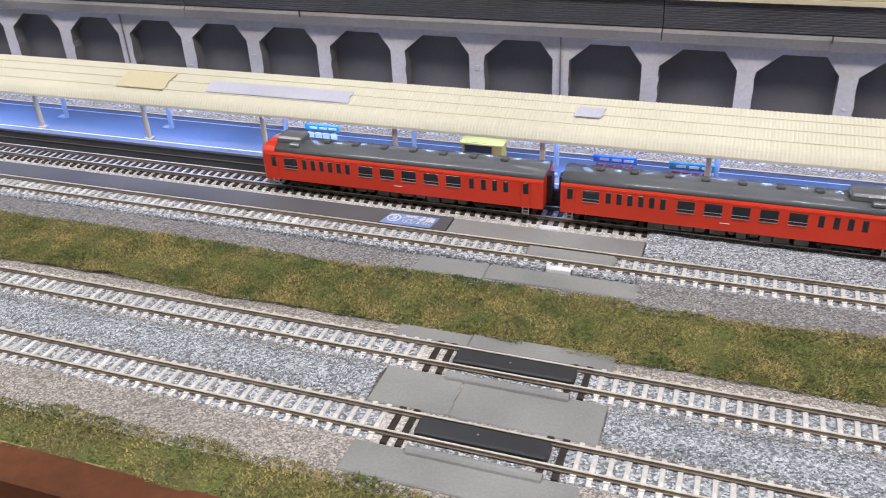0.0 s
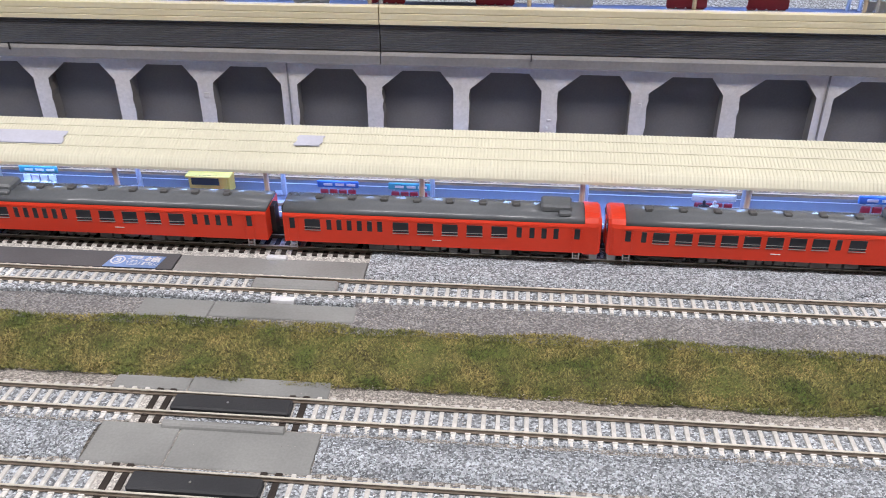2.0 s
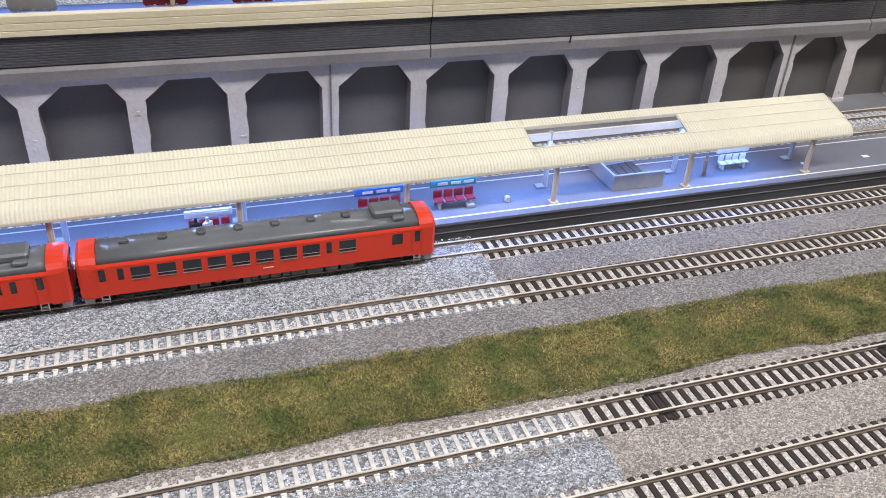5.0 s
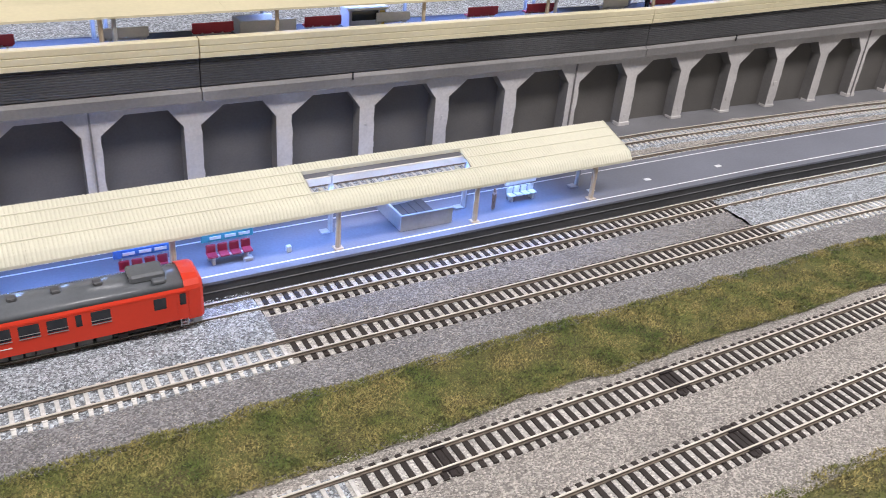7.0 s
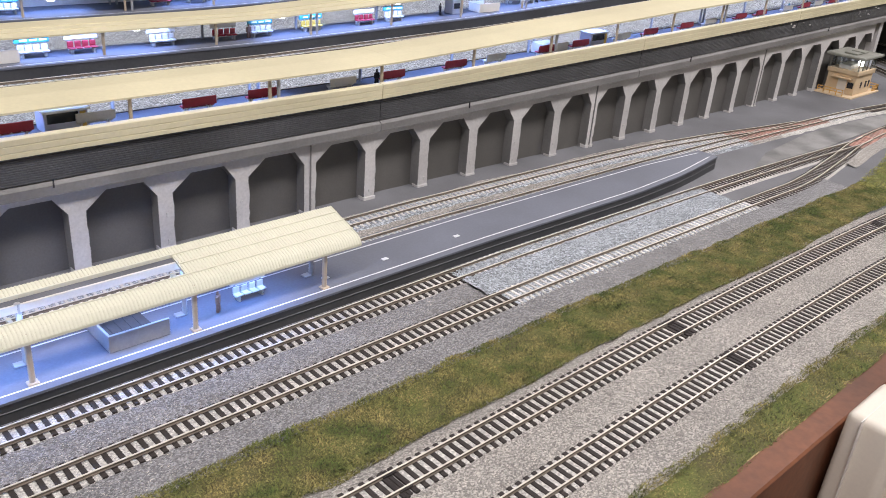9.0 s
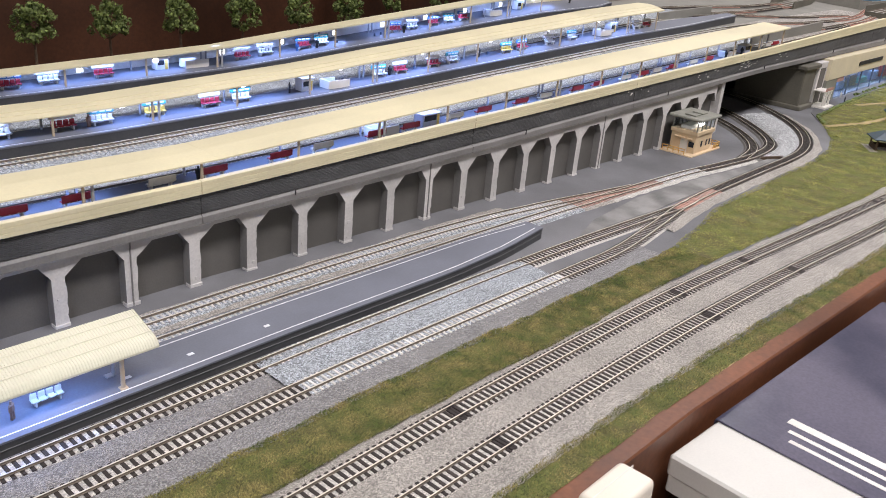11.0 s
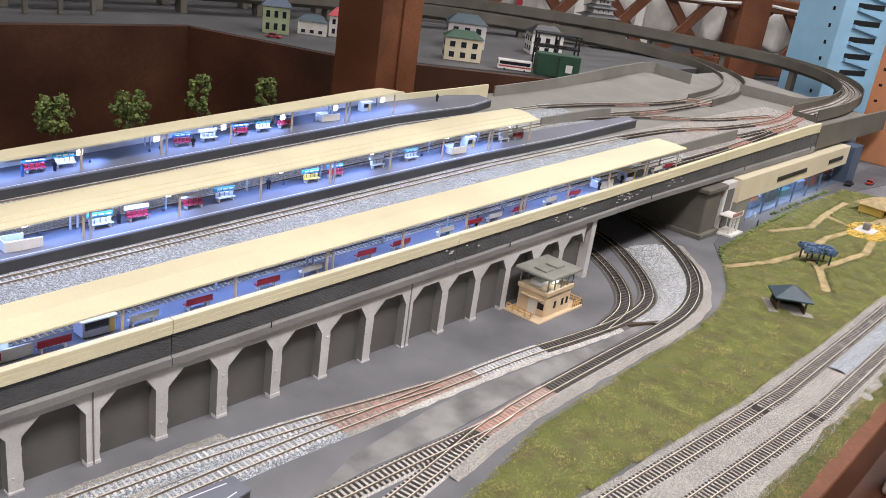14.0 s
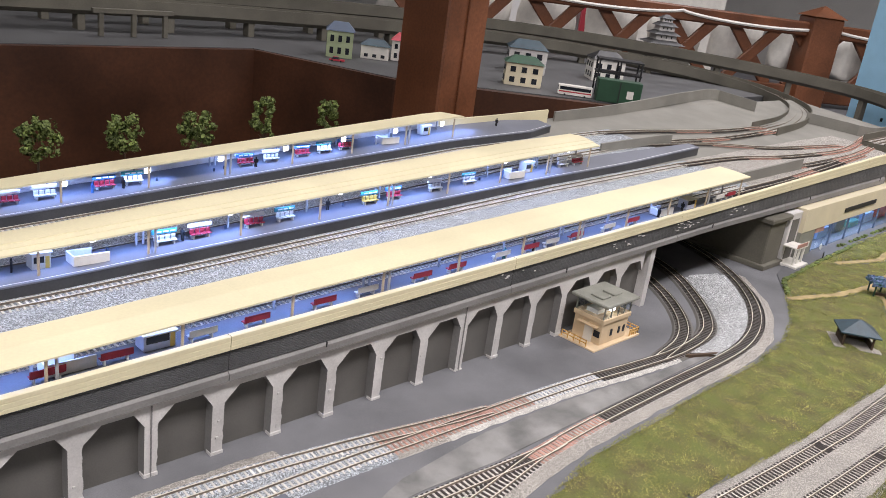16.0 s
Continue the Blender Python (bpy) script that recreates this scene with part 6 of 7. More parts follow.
# ---------------------------------------------------------------- model park
gz = tagged(new("park_pavilion"), "square park pavilion with a slate-blue pyramid roof", "pavilion")
part("plinth", boxm(-0.033, 0.033, -0.027, 0.027, 0, 0.0022, bevel=0.0005), M_TAN, gz)
for sx in (-1, 1):
    for sy in (-1, 1):
        part("column", boxm(sx * 0.020 - 0.0013, sx * 0.020 + 0.0013, sy * 0.017 - 0.0013, sy * 0.017 + 0.0013, 0.0022, 0.0165), M_TRUNK, gz)
    part("low_wall", boxm(sx * 0.020 - 0.0012, sx * 0.020 + 0.0012, -0.0155, 0.0155, 0.0022, 0.0085), M_TRUNK, gz)
part("low_wall", boxm(-0.0185, 0.0185, 0.0158, 0.0182, 0.0022, 0.0085), M_TRUNK, gz)
bm = bmesh.new()
lo = [bm.verts.new(p) for p in ((-0.028, -0.0235, 0.0165), (0.028, -0.0235, 0.0165), (0.028, 0.0235, 0.0165), (-0.028, 0.0235, 0.0165))]
mid = [bm.verts.new((v.co.x, v.co.y, 0.0180)) for v in lo]
tp = [bm.verts.new((v.co.x * 0.10, v.co.y * 0.10, 0.0290)) for v in lo]
for a, b in ((lo, mid), (mid, tp)):
    for i in range(4):
        bm.faces.new((a[i], a[(i + 1) % 4], b[(i + 1) % 4], b[i]))
bm.faces.new(lo[::-1])
bm.faces.new(tp)
part("roof", bm, M_TILE, gz)
gz.matrix_basis = pose(1.575, -0.1885, -0.0085, 0, 0, -56) @ Matrix.Diagonal((0.76, 0.76, 1.02, 1))

tr = tagged(new("wisteria_trellis"), "wisteria trellis with blue-green blossom on four posts", "trellis")
for sx in (-1, 0, 1):
    for sy in (-1, 1):
        part("post", boxm(sx * 0.024 - 0.0012, sx * 0.024 + 0.0012, sy * 0.016 - 0.0012, sy * 0.016 + 0.0012, 0, 0.022), M_DKGREEN, tr)
for i in range(6):
    part("slat", boxm(-0.031, 0.031, -0.018 + i * 0.0072 - 0.0008, -0.018 + i * 0.0072 + 0.0008, 0.022, 0.0236), M_DKGREEN, tr)
rngp = random.Random(17)
bm = bmesh.new()
for i in range(420):
    x, y, z = rngp.uniform(-0.032, 0.032), rngp.uniform(-0.021, 0.021), rngp.uniform(0.0205, 0.0285)
    s = rngp.uniform(0.0010, 0.0022)
    box(bm, x - s, x + s, y - s, y + s, z - s * 1.6, z + s * 0.6, m=None)
part("blossom", bm, [material("blue_green_blossom", (0.10, 0.26, 0.30), 0.8, vary=0.4, coarse=200, fine=900, bump=0.3, second=(0.16, 0.20, 0.42), island=0.4)], tr)
part("bench", boxm(-0.018, 0.018, -0.004, 0.004, 0.0, 0.0045, bevel=0.0006), M_TRUNK, tr)
tr.matrix_basis = pose(1.785, -0.1500, -0.0085, 0, 0, -52) @ Matrix.Diagonal((0.66, 0.66, 0.80, 1))

hs = tagged(new("park_house"), "small yellow park house with a brown hipped roof", "house")
part("wall", boxm(-0.028, 0.028, -0.020, 0.020, 0, 0.0165, bevel=0.0005), M_YELLOW, hs)
for x in (-0.016, 0.0, 0.016):
    part("window", boxm(x - 0.004, x + 0.004, -0.0206, -0.0198, 0.004, 0.0125), M_TRUNK, hs)
bm = bmesh.new()
lo = [bm.verts.new(p) for p in ((-0.036, -0.028, 0.0165), (0.036, -0.028, 0.0165), (0.036, 0.028, 0.0165), (-0.036, 0.028, 0.0165))]
tp = [bm.verts.new(p) for p in ((-0.016, -0.004, 0.0275), (0.016, -0.004, 0.0275), (0.016, 0.004, 0.0275), (-0.016, 0.004, 0.0275))]
for i in range(4):
    bm.faces.new((lo[i], lo[(i + 1) % 4], tp[(i + 1) % 4], tp[i]))
bm.faces.new(lo[::-1])
bm.faces.new(tp)
part("roof", bm, M_PATH, hs)
hs.matrix_basis = pose(2.17, -0.128, -0.0085, 0, 0, -8)
ft = tagged(new("park_fountain"), "grey stone monument in yellow flower beds", "monument")
part("basin", boxm(-0.020, 0.020, -0.014, 0.014, 0, 0.003, bevel=0.001), M_WALL, ft)
part("stone", boxm(-0.005, 0.005, -0.005, 0.005, 0.003, 0.0135, bevel=0.001), M_LEDGE, ft)
ft.matrix_basis = pose(2.03, -0.150, -0.0085)
bm = bmesh.new()
for i in range(500):
    a, r = rngp.uniform(0, math.tau), rngp.uniform(0.022, 0.060)
    x, y = 2.03 + r * math.cos(a), -0.155 + 0.55 * r * math.sin(a)
    s = rngp.uniform(0.0008, 0.0018)
    box(bm, x - s, x + s, y - s, y + s, -0.0088, -0.0075 + s)
tagged(part("flower_bed", bm, M_YELLOW), "yellow flower beds in the model park", "flowers", kind="stuff")
bm = bmesh.new()
for i in range(260):
    k = i / 260
    x = 1.655 + 0.34 * k
    y = curve_at(x, (1.655, 1.70, 1.85, 2.0), (-0.078, -0.052, -0.043, -0.038)) + rngp.uniform(-0.002, 0.002)
    s = rngp.uniform(0.0012, 0.0026)
    box(bm, x - s, x + s, y - s, y + s, -0.0092, -0.0085 + s * 1.3, bevel=s * 0.3)
tagged(part("park_hedge", bm, M_LEAF), "low ragged hedge along the park's edge", "hedge", kind="stuff")
bm = bmesh.new()
poly(bm, [(1.66, -0.070), (1.72, -0.034), (1.80, -0.014), (2.60, -0.008), (2.60, -0.10), (2.32, -0.06), (2.05, -0.033), (1.85, -0.040), (1.70, -0.050)], -0.0089, -0.0080)
tagged(part("pavement", bm, M_ROAD), "dark grey street before the station shops", "street", kind="structure")


# ---------------------------------------------------------------- parked model cars
def model_car(label, mat, x, y, z, turn, ln=0.027, h=0.0085, cat="car", w=0.0056):
    c = tagged(new("model_" + cat.replace(" ", "_")), label, cat)
    bm = bmesh.new()
    hood = 0.55 * h if cat == "car" else h
    sweep(bm, [(-w, 0.0016), (-w, hood - 0.0008), (-w + 0.0006, hood), (w - 0.0006, hood), (w, hood - 0.0008), (w, 0.0016)], [-ln / 2, -ln / 2 + 0.001, ln / 2 - 0.001, ln / 2])
    part("body", bm, mat, c)
    if cat == "car":
        bm = bmesh.new()
        lo = [bm.verts.new(p) for p in ((-ln * 0.36, -w * 0.95, hood), (ln * 0.22, -w * 0.95, hood), (ln * 0.22, w * 0.95, hood), (-ln * 0.36, w * 0.95, hood))]
        hi = [bm.verts.new(p) for p in ((-ln * 0.26, -w * 0.78, h), (ln * 0.08, -w * 0.78, h), (ln * 0.08, w * 0.78, h), (-ln * 0.26, w * 0.78, h))]
        for i in range(4):
            bm.faces.new((lo[i], lo[(i + 1) % 4], hi[(i + 1) % 4], hi[i]))
        part("glasshouse", bm, M_WINDOW, c)
        part("roof", boxm(-ln * 0.26, ln * 0.08, -w * 0.78, w * 0.78, h - 0.0002, h + 0.0003), mat, c)
    else:
        for s in (-1, 1):
            part("window_band", boxm(-ln * 0.46, ln * 0.46, *sorted((s * w, s * (w + 0.0003))), h * 0.55, h * 0.85), M_WINDOW, c)
            part("stripe", boxm(-ln * 0.48, ln * 0.48, *sorted((s * w, s * (w + 0.0002))), h * 0.32, h * 0.44), M_CRIMSON, c)
        part("windscreen", boxm(-ln / 2 - 0.0003, -ln / 2, -w * 0.85, w * 0.85, h * 0.5, h * 0.88), M_WINDOW, c)
    for dx in (-0.3, 0.3):
        for s in (-1, 1):
            bm = bmesh.new()
            cyl(bm, dx * ln, 0.0018, s * w - 0.0009, s * w + 0.0003, 0.0018, 12, axis="y")
            part("wheel", bm, M_BLACK, c)
    c.matrix_basis = pose(x, y, z, 0, 0, turn)
    return c


model_car("red model car parked on the street", M_RED, 2.40, -0.055, -0.0080, 8)
model_car("black model truck parked by the shops", M_BLACK, 2.335, -0.034, -0.0080, 4, 0.036, 0.0095)
model_car("red model car on the far street", M_CRIMSON, 2.58, -0.085, -0.0080, 30)
model_car("white and green model van on the far street", M_OFFWHITE, 2.58, -0.115, -0.0080, 60, 0.034, 0.014, "van")

# ---------------------------------------------------------------- tall buildings at the corner


def tower(name, label, x, y, z, w, d, h, mat, floors, turn, style):
    b = tagged(new(name), label, "building")
    part("wall", boxm(-w / 2, w / 2, -d / 2, d / 2, 0, h, bevel=0.0008), mat, b)
    part("roof_parapet", boxm(-w / 2 - 0.001, w / 2 + 0.001, -d / 2 - 0.001, d / 2 + 0.001, h - 0.004, h + 0.004, bevel=0.0006), mat, b)
    for i in range(floors):
        z0 = h * (0.08 + 0.88 * i / floors)
        if style == "orange":
            part("window", boxm(-w / 2 - 0.0006, -w / 2 + 0.0005, d * 0.32 - 0.0035, d * 0.32 + 0.0035, z0, z0 + 0.0055), M_WINDOW, b)
            part("glass_bay", boxm(w * 0.10, w * 0.40, -d / 2 - 0.0010, -d / 2 + 0.0005, z0 - 0.002, z0 + h / floors - 0.006), M_DKBLUE, b)
            part("window", boxm(-w * 0.36, -w * 0.30, -d / 2 - 0.0006, -d / 2 + 0.0005, z0, z0 + 0.0050), M_WINDOW, b)
        else:
            part("window", boxm(-w / 2 - 0.0006, -w / 2 + 0.0005, -d * 0.30 - 0.0035, -d * 0.30 + 0.0035, z0, z0 + 0.010), M_WINDOW, b)
            bm = bmesh.new()
            x0, x1 = -w * 0.30, w * 0.10
            vs = [[bm.verts.new((x, y, zz)) for x, zz in ((x0, z0 + 0.006), (x1, z0 - 0.012), (x1, z0 - 0.003), (x0, z0 + 0.015))] for y in (-d / 2 - 0.008, -d / 2 + 0.0005)]
            bm.faces.new(vs[0])
            bm.faces.new(vs[1][::-1])
            for k in range(4):
                bm.faces.new((vs[0][k], vs[0][(k + 1) % 4], vs[1][(k + 1) % 4], vs[1][k]))
            flight = part("stair_flight", bm, mat, b)
            part("opening", boxm(x0, x1, -d / 2 - 0.0010, -d / 2 + 0.0005, z0 + 0.012, z0 + 0.026), M_BLACK, flight)
    b.matrix_basis = pose(x, y, z, 0, 0, turn)
    return b


tower("office_building", "terracotta-orange tall office building with dark glass bays", 2.732, 0.0025, -0.0085, 0.20, 0.085, 0.345, M_ORANGE, 9, -3, "orange")
tower("apartment_building", "light blue apartment tower with balconies", 3.166, 0.282, -0.0085, 0.276, 0.138, 0.395, M_SKY, 8, -20, "blue")
tower("office_building", "cream corner building behind the orange tower", 2.95, -0.060, -0.0085, 0.12, 0.07, 0.24, M_SHOP, 6, -3, "orange")
tower("apartment_building", "dark green narrow building at the street", 3.10, -0.075, -0.0085, 0.10, 0.06, 0.20, M_DKGREEN, 5, -3, "blue")
dk = tagged(part("station_annex", boxm(2.345, 2.40, -0.024, 0.06, -0.0085, 0.062, bevel=0.0008), M_DKBLUE), "slate-blue station annex under the deck end", "building")
bm = boxm(2.60, 4.6, -1.2, 1.6, -0.020, -0.0090)
tagged(part("town_ground", bm, M_ROAD), "grey street level at the layout's far end", "ground", kind="structure")

# ---------------------------------------------------------------- background: open well with brown board sides, street behind
tagged(part("well_board", boxm(-0.6, 1.535, 0.938, 0.956, -0.40, 0.1175), M_BOXWOOD), "dark red-brown board at the back of the open well", "board", kind="structure")
bm = bmesh.new()
poly(bm, [(1.520, 0.940), (1.62, 0.655), (1.95, 0.375), (1.965, 0.388), (1.635, 0.668), (1.535, 0.956)], -0.40, 0.1175)
tagged(part("well_board", bm, M_BOXWOOD), "dark red-brown slanting board of the open well", "board", kind="structure")
bm = bmesh.new()
poly(bm, [(-0.6, 0.954), (1.527, 0.954), (1.63, 0.664), (1.96, 0.415), (2.60, 0.415), (2.60, 1.9), (-0.6, 1.9)], 0.108, 0.1185)
tagged(part("street_level", bm, M_DARK), "dark grey street level behind the open well", "ground", kind="structure")
tagged(part("well_bottom", boxm(-0.6, 2.6, 0.36, 0.96, -0.42, -0.40), M_BOXWOOD), "dark bottom of the open well", "board", kind="structure")
tagged(part("deck_back_board", boxm(-0.6, 1.98, 0.361, 0.370, -0.41, 0.055), M_BOXWOOD), "dark brown board under the rear deck edge", "board", kind="structure")
bm = boxm(-0.6, 1.7, 0.371, 0.43, 0.050, 0.064)
tagged(part("tree_strip", bm, M_BOXWOOD), "narrow brown strip that carries the trees", "board", kind="structure")

post = tagged(new("wooden_post"), "thick red-brown wooden roof post of the hall", "post")
part("shaft", boxm(1.535, 1.622, 0.460, 0.560, -0.93, CEILING, bevel=0.003), M_BROWN, post)
part("edge_batten", boxm(1.574, 1.614, 0.4555, 0.4598, -0.93, CEILING, bevel=0.001), M_BROWN, post)

# wooden lattice fence behind the layout
fence = tagged(new("lattice_fence"), "red-brown wooden fence with crossed braces behind the layout", "fence")
FA, FB = Vector((2.25, 1.08, 0)), Vector((3.30, 0.36, 0))
fd = (FB - FA).normalized()
fl = (FB - FA).length
fang = math.degrees(math.atan2(fd.y, fd.x))


fz0, fz1 = 0.10, 0.245
part("top_rail", boxm(-0.25, fl + 0.5, -0.018, 0.018, fz1 - 0.010, fz1 + 0.028, bevel=0.004), M_BROWN, fence)
part("bottom_rail", boxm(-0.25, fl + 0.5, -0.014, 0.014, fz0 - 0.04, fz0, bevel=0.003), M_BROWN, fence)
for k, x in enumerate([-0.22 + 0.19 * i for i in range(11)]):
    for s in (-1, 1):
        bm = boxm(-0.105, 0.105, -0.006, 0.006, -0.014, 0.014, bevel=0.002)
        o = part("brace", bm, M_BROWN, fence)
        o.matrix_basis = pose(x + 0.045, 0.004 * s, (fz0 + fz1) / 2, 0, s * 48, 0)
for x in (0.964,):
    part("fence_post", boxm(x - 0.045, x + 0.045, -0.04, 0.04, -0.9, fz1 + 0.045, bevel=0.004), M_BROWN, fence)
    bm = bmesh.new()
    lo = [bm.verts.new(p) for p in ((x - 0.05, -0.045, fz1 + 0.045), (x + 0.05, -0.045, fz1 + 0.045), (x + 0.05, 0.045, fz1 + 0.045), (x - 0.05, 0.045, fz1 + 0.045))]
    tp = bm.verts.new((x, 0, fz1 + 0.075))
    for i in range(4):
        bm.faces.new((lo[i], lo[(i + 1) % 4], tp))
    bm.faces.new(lo[::-1])
    part("post_cap", bm, M_BROWN, fence)
AWAY = Matrix.Translation((0.605, -0.377, 0.33)) @ Matrix.Scale(1.25, 4) @ Matrix.Translation((-0.605, 0.377, -0.33))
fence.matrix_basis = AWAY @ pose(FA.x, FA.y, 0.01, 0, 0, fang)
# pale bags seen through the fence
for i in range(9):
    bm = bmesh.new()
    box(bm, -0.080, 0.080, -0.045, 0.045, -0.085, 0.075)
    bmesh.ops.bevel(bm, geom=list(bm.edges), offset=0.030, segments=4, affect="EDGES", profile=0.5)
    bmesh.ops.subdivide_edges(bm, edges=list(bm.edges), cuts=2, use_grid_fill=True)
    for v in bm.verts:
        v.co *= 1 + 0.12 * noise.noise(v.co * 25 + Vector((i, 0, 0)))
        v.co.z *= 0.85
        v.co.x *= 1.15
    p = FA + fd * (0.0 + 0.19 * i - 0.15) + Vector((-fd.y, fd.x, 0)) * 0.14
    o = tagged(part("white_bag", bm, M_OFFWHITE, smooth=True), "white crumpled plastic bag hung behind the fence", "bag", "bags behind the fence")
    o.matrix_basis = AWAY @ pose(p.x, p.y, 0.20)
rp = [FA + fd * (0.1 + 0.012 * i) + Vector((fd.y, -fd.x, 0)) * 0.022 for i in range(95)]
bm = bmesh.new()
rows = []
for i, p in enumerate(rp):
    z = 0.272 - 0.016 * abs(math.sin(i * 0.085)) ** 0.6
    rows.append([bm.verts.new((p.x + 0.004 * math.cos(a), p.y, z + 0.004 * math.sin(a))) for a in (0, 1.57, 3.14, 4.71)])
for a, b in zip(rows, rows[1:]):
    for i in range(4):
        bm.faces.new((a[i], a[(i + 1) % 4], b[(i + 1) % 4], b[i]))
rope_ob = part("rope", bm, M_OFFWHITE)
rope_ob.matrix_basis = AWAY
tagged(rope_ob, "pale rope slung along the fence rail", "rope")

# castle
castle = tagged(new("model_castle"), "grey and white tiered model castle", "castle")
z = 0.0
for i, (w, h) in enumerate(((0.085, 0.020), (0.064, 0.017), (0.048, 0.015), (0.032, 0.012))):
    part("storey", boxm(-w / 2, w / 2, -w * 0.4, w * 0.4, z, z + h, bevel=0.0006), M_WALL, castle)
    for s in (-0.25, 0.0, 0.25):
        part("window", boxm(w * s - 0.002, w * s + 0.002, -w * 0.4 - 0.0006, -w * 0.4, z + h * 0.4, z + h * 0.75), M_BLACK, castle)
    bm = bmesh.new()
    lo = [bm.verts.new((sx * w * 0.66, sy * w * 0.56, z + h)) for sx, sy in ((-1, -1), (1, -1), (1, 1), (-1, 1))]
    tp = [bm.verts.new((sx * w * (0.36 if i < 3 else 0.15), sy * w * (0.28 if i < 3 else 0.02), z + h + 0.011)) for sx, sy in ((-1, -1), (1, -1), (1, 1), (-1, 1))]
    for k in range(4):
        bm.faces.new((lo[k], lo[(k + 1) % 4], tp[(k + 1) % 4], tp[k]))
    bm.faces.new(lo[::-1])
    bm.faces.new(tp)
    part("roof", bm, M_DARK, castle)
    z += h + 0.009
castle.matrix_basis = pose(2.90, 0.91, 0.145, 0, 0, -35)
tagged(part("castle_hill", boxm(2.83, 2.97, 0.84, 0.98, 0.07, 0.145, bevel=0.01), M_STRUCT), "grey stone plinth under the model castle", "plinth")


# houses on the street level
def house(label, x, y, w, d, h, wall, roof, turn, z=0.1185, rows=2):
    b = tagged(new("model_house"), label, "house")
    part("wall", boxm(-w / 2, w / 2, -d / 2, d / 2, 0, h, bevel=0.0006), wall, b)
    bm = bmesh.new()
    lo = [bm.verts.new((sx * (w / 2 + 0.003), sy * (d / 2 + 0.003), h)) for sx, sy in ((-1, -1), (1, -1), (1, 1), (-1, 1))]
    tp = [bm.verts.new((sx * w * 0.28, sy * d * 0.06, h + d * 0.28)) for sx, sy in ((-1, -1), (1, -1), (1, 1), (-1, 1))]
    for k in range(4):
        bm.faces.new((lo[k], lo[(k + 1) % 4], tp[(k + 1) % 4], tp[k]))
    bm.faces.new(lo[::-1])
    bm.faces.new(tp)
    part("roof", bm, roof, b)
    for r in range(rows):
        for s in (-0.3, 0.0, 0.3):
            zz = h * (0.15 + 0.45 * r)
            part("window", boxm(w * s - w * 0.07, w * s + w * 0.07, -d / 2 - 0.0006, -d / 2 + 0.0004, zz, zz + h * 0.24), M_WINDOW, b)
            part("window", boxm(-w / 2 - 0.0006, -w / 2 + 0.0004, d * s - d * 0.07, d * s + d * 0.07, zz, zz + h * 0.24), M_WINDOW, b)
    b.matrix_basis = pose(x, y, z, 0, 0, turn)
    return b


house("pale green two-storey house with a blue roof", 1.675, 0.882, 0.050, 0.055, 0.050, M_GREENHOUSE, M_DKBLUE, -38)
house("low white shop with a dark roof", 1.749, 0.860, 0.055, 0.040, 0.026, M_OFFWHITE, M_TILE, -45, rows=1)
house("white and red corner shop", 1.805, 0.840, 0.045, 0.050, 0.040, M_OFFWHITE, M_CRIMSON, -45)
house("cream station building with green glazing", 1.886, 0.590, 0.070, 0.045, 0.042, M_SHOP, M_DKGREEN, -45)
house("grey shop behind the viaduct", 2.05, 0.72, 0.08, 0.06, 0.05, M_WALL, M_TILE, -45)
house("white house behind the viaduct", 2.20, 0.62, 0.07, 0.06, 0.045, M_OFFWHITE, M_BLACK, -40)
model_car("white bus with a crimson stripe on the street", M_OFFWHITE, 1.915, 0.485, 0.1185, -48, 0.062, 0.019, "bus", 0.0085)
model_car("red model car before the pale green house", M_CRIMSON, 1.623, 0.820, 0.1185, -50)
shed = tagged(new("green_shed"), "dark green storage sheds with a white notice", "shed")
part("body", boxm(-0.04, 0.04, -0.016, 0.016, 0, 0.040, bevel=0.0008), M_DKGREEN, shed)
part("door_seam", boxm(-0.001, 0.001, -0.0166, -0.0158, 0.002, 0.038), M_BLACK, shed)
part("notice", boxm(0.014, 0.026, -0.0168, -0.0158, 0.010, 0.024), M_OFFWHITE, shed)
shed.matrix_basis = pose(1.965, 0.425, 0.1185, 0, 0, -48)
rack = tagged(new("steel_frame"), "black open steel frame behind the sheds", "frame")
for sx in (-1, 0, 1):
    for sy in (-1, 1):
        part("leg", boxm(sx * 0.04 - 0.0015, sx * 0.04 + 0.0015, sy * 0.02 - 0.0015, sy * 0.02 + 0.0015, 0, 0.066), M_BLACK, rack)
for zz in (0.042, 0.066):
    part("shelf", boxm(-0.043, 0.043, -0.022, 0.022, zz, zz + 0.003), M_BLACK, rack)
rack.matrix_basis = pose(2.03, 0.475, 0.1185, 0, 0, -48)
# low scaffold-like portal on the street at the far side
portal = tagged(new("grey_portal"), "grey open portal frame on the far street", "portal")
for sx in (-1, 0, 1):
    part("leg", boxm(sx * 0.06 - 0.004, sx * 0.06 + 0.004, -0.004, 0.004, 0, 0.040, bevel=0.0005), M_STRUCT, portal)
part("beam", boxm(-0.075, 0.075, -0.005, 0.005, 0.040, 0.048, bevel=0.0005), M_STRUCT, portal)
portal.matrix_basis = pose(1.339, 1.050, 0.1185)
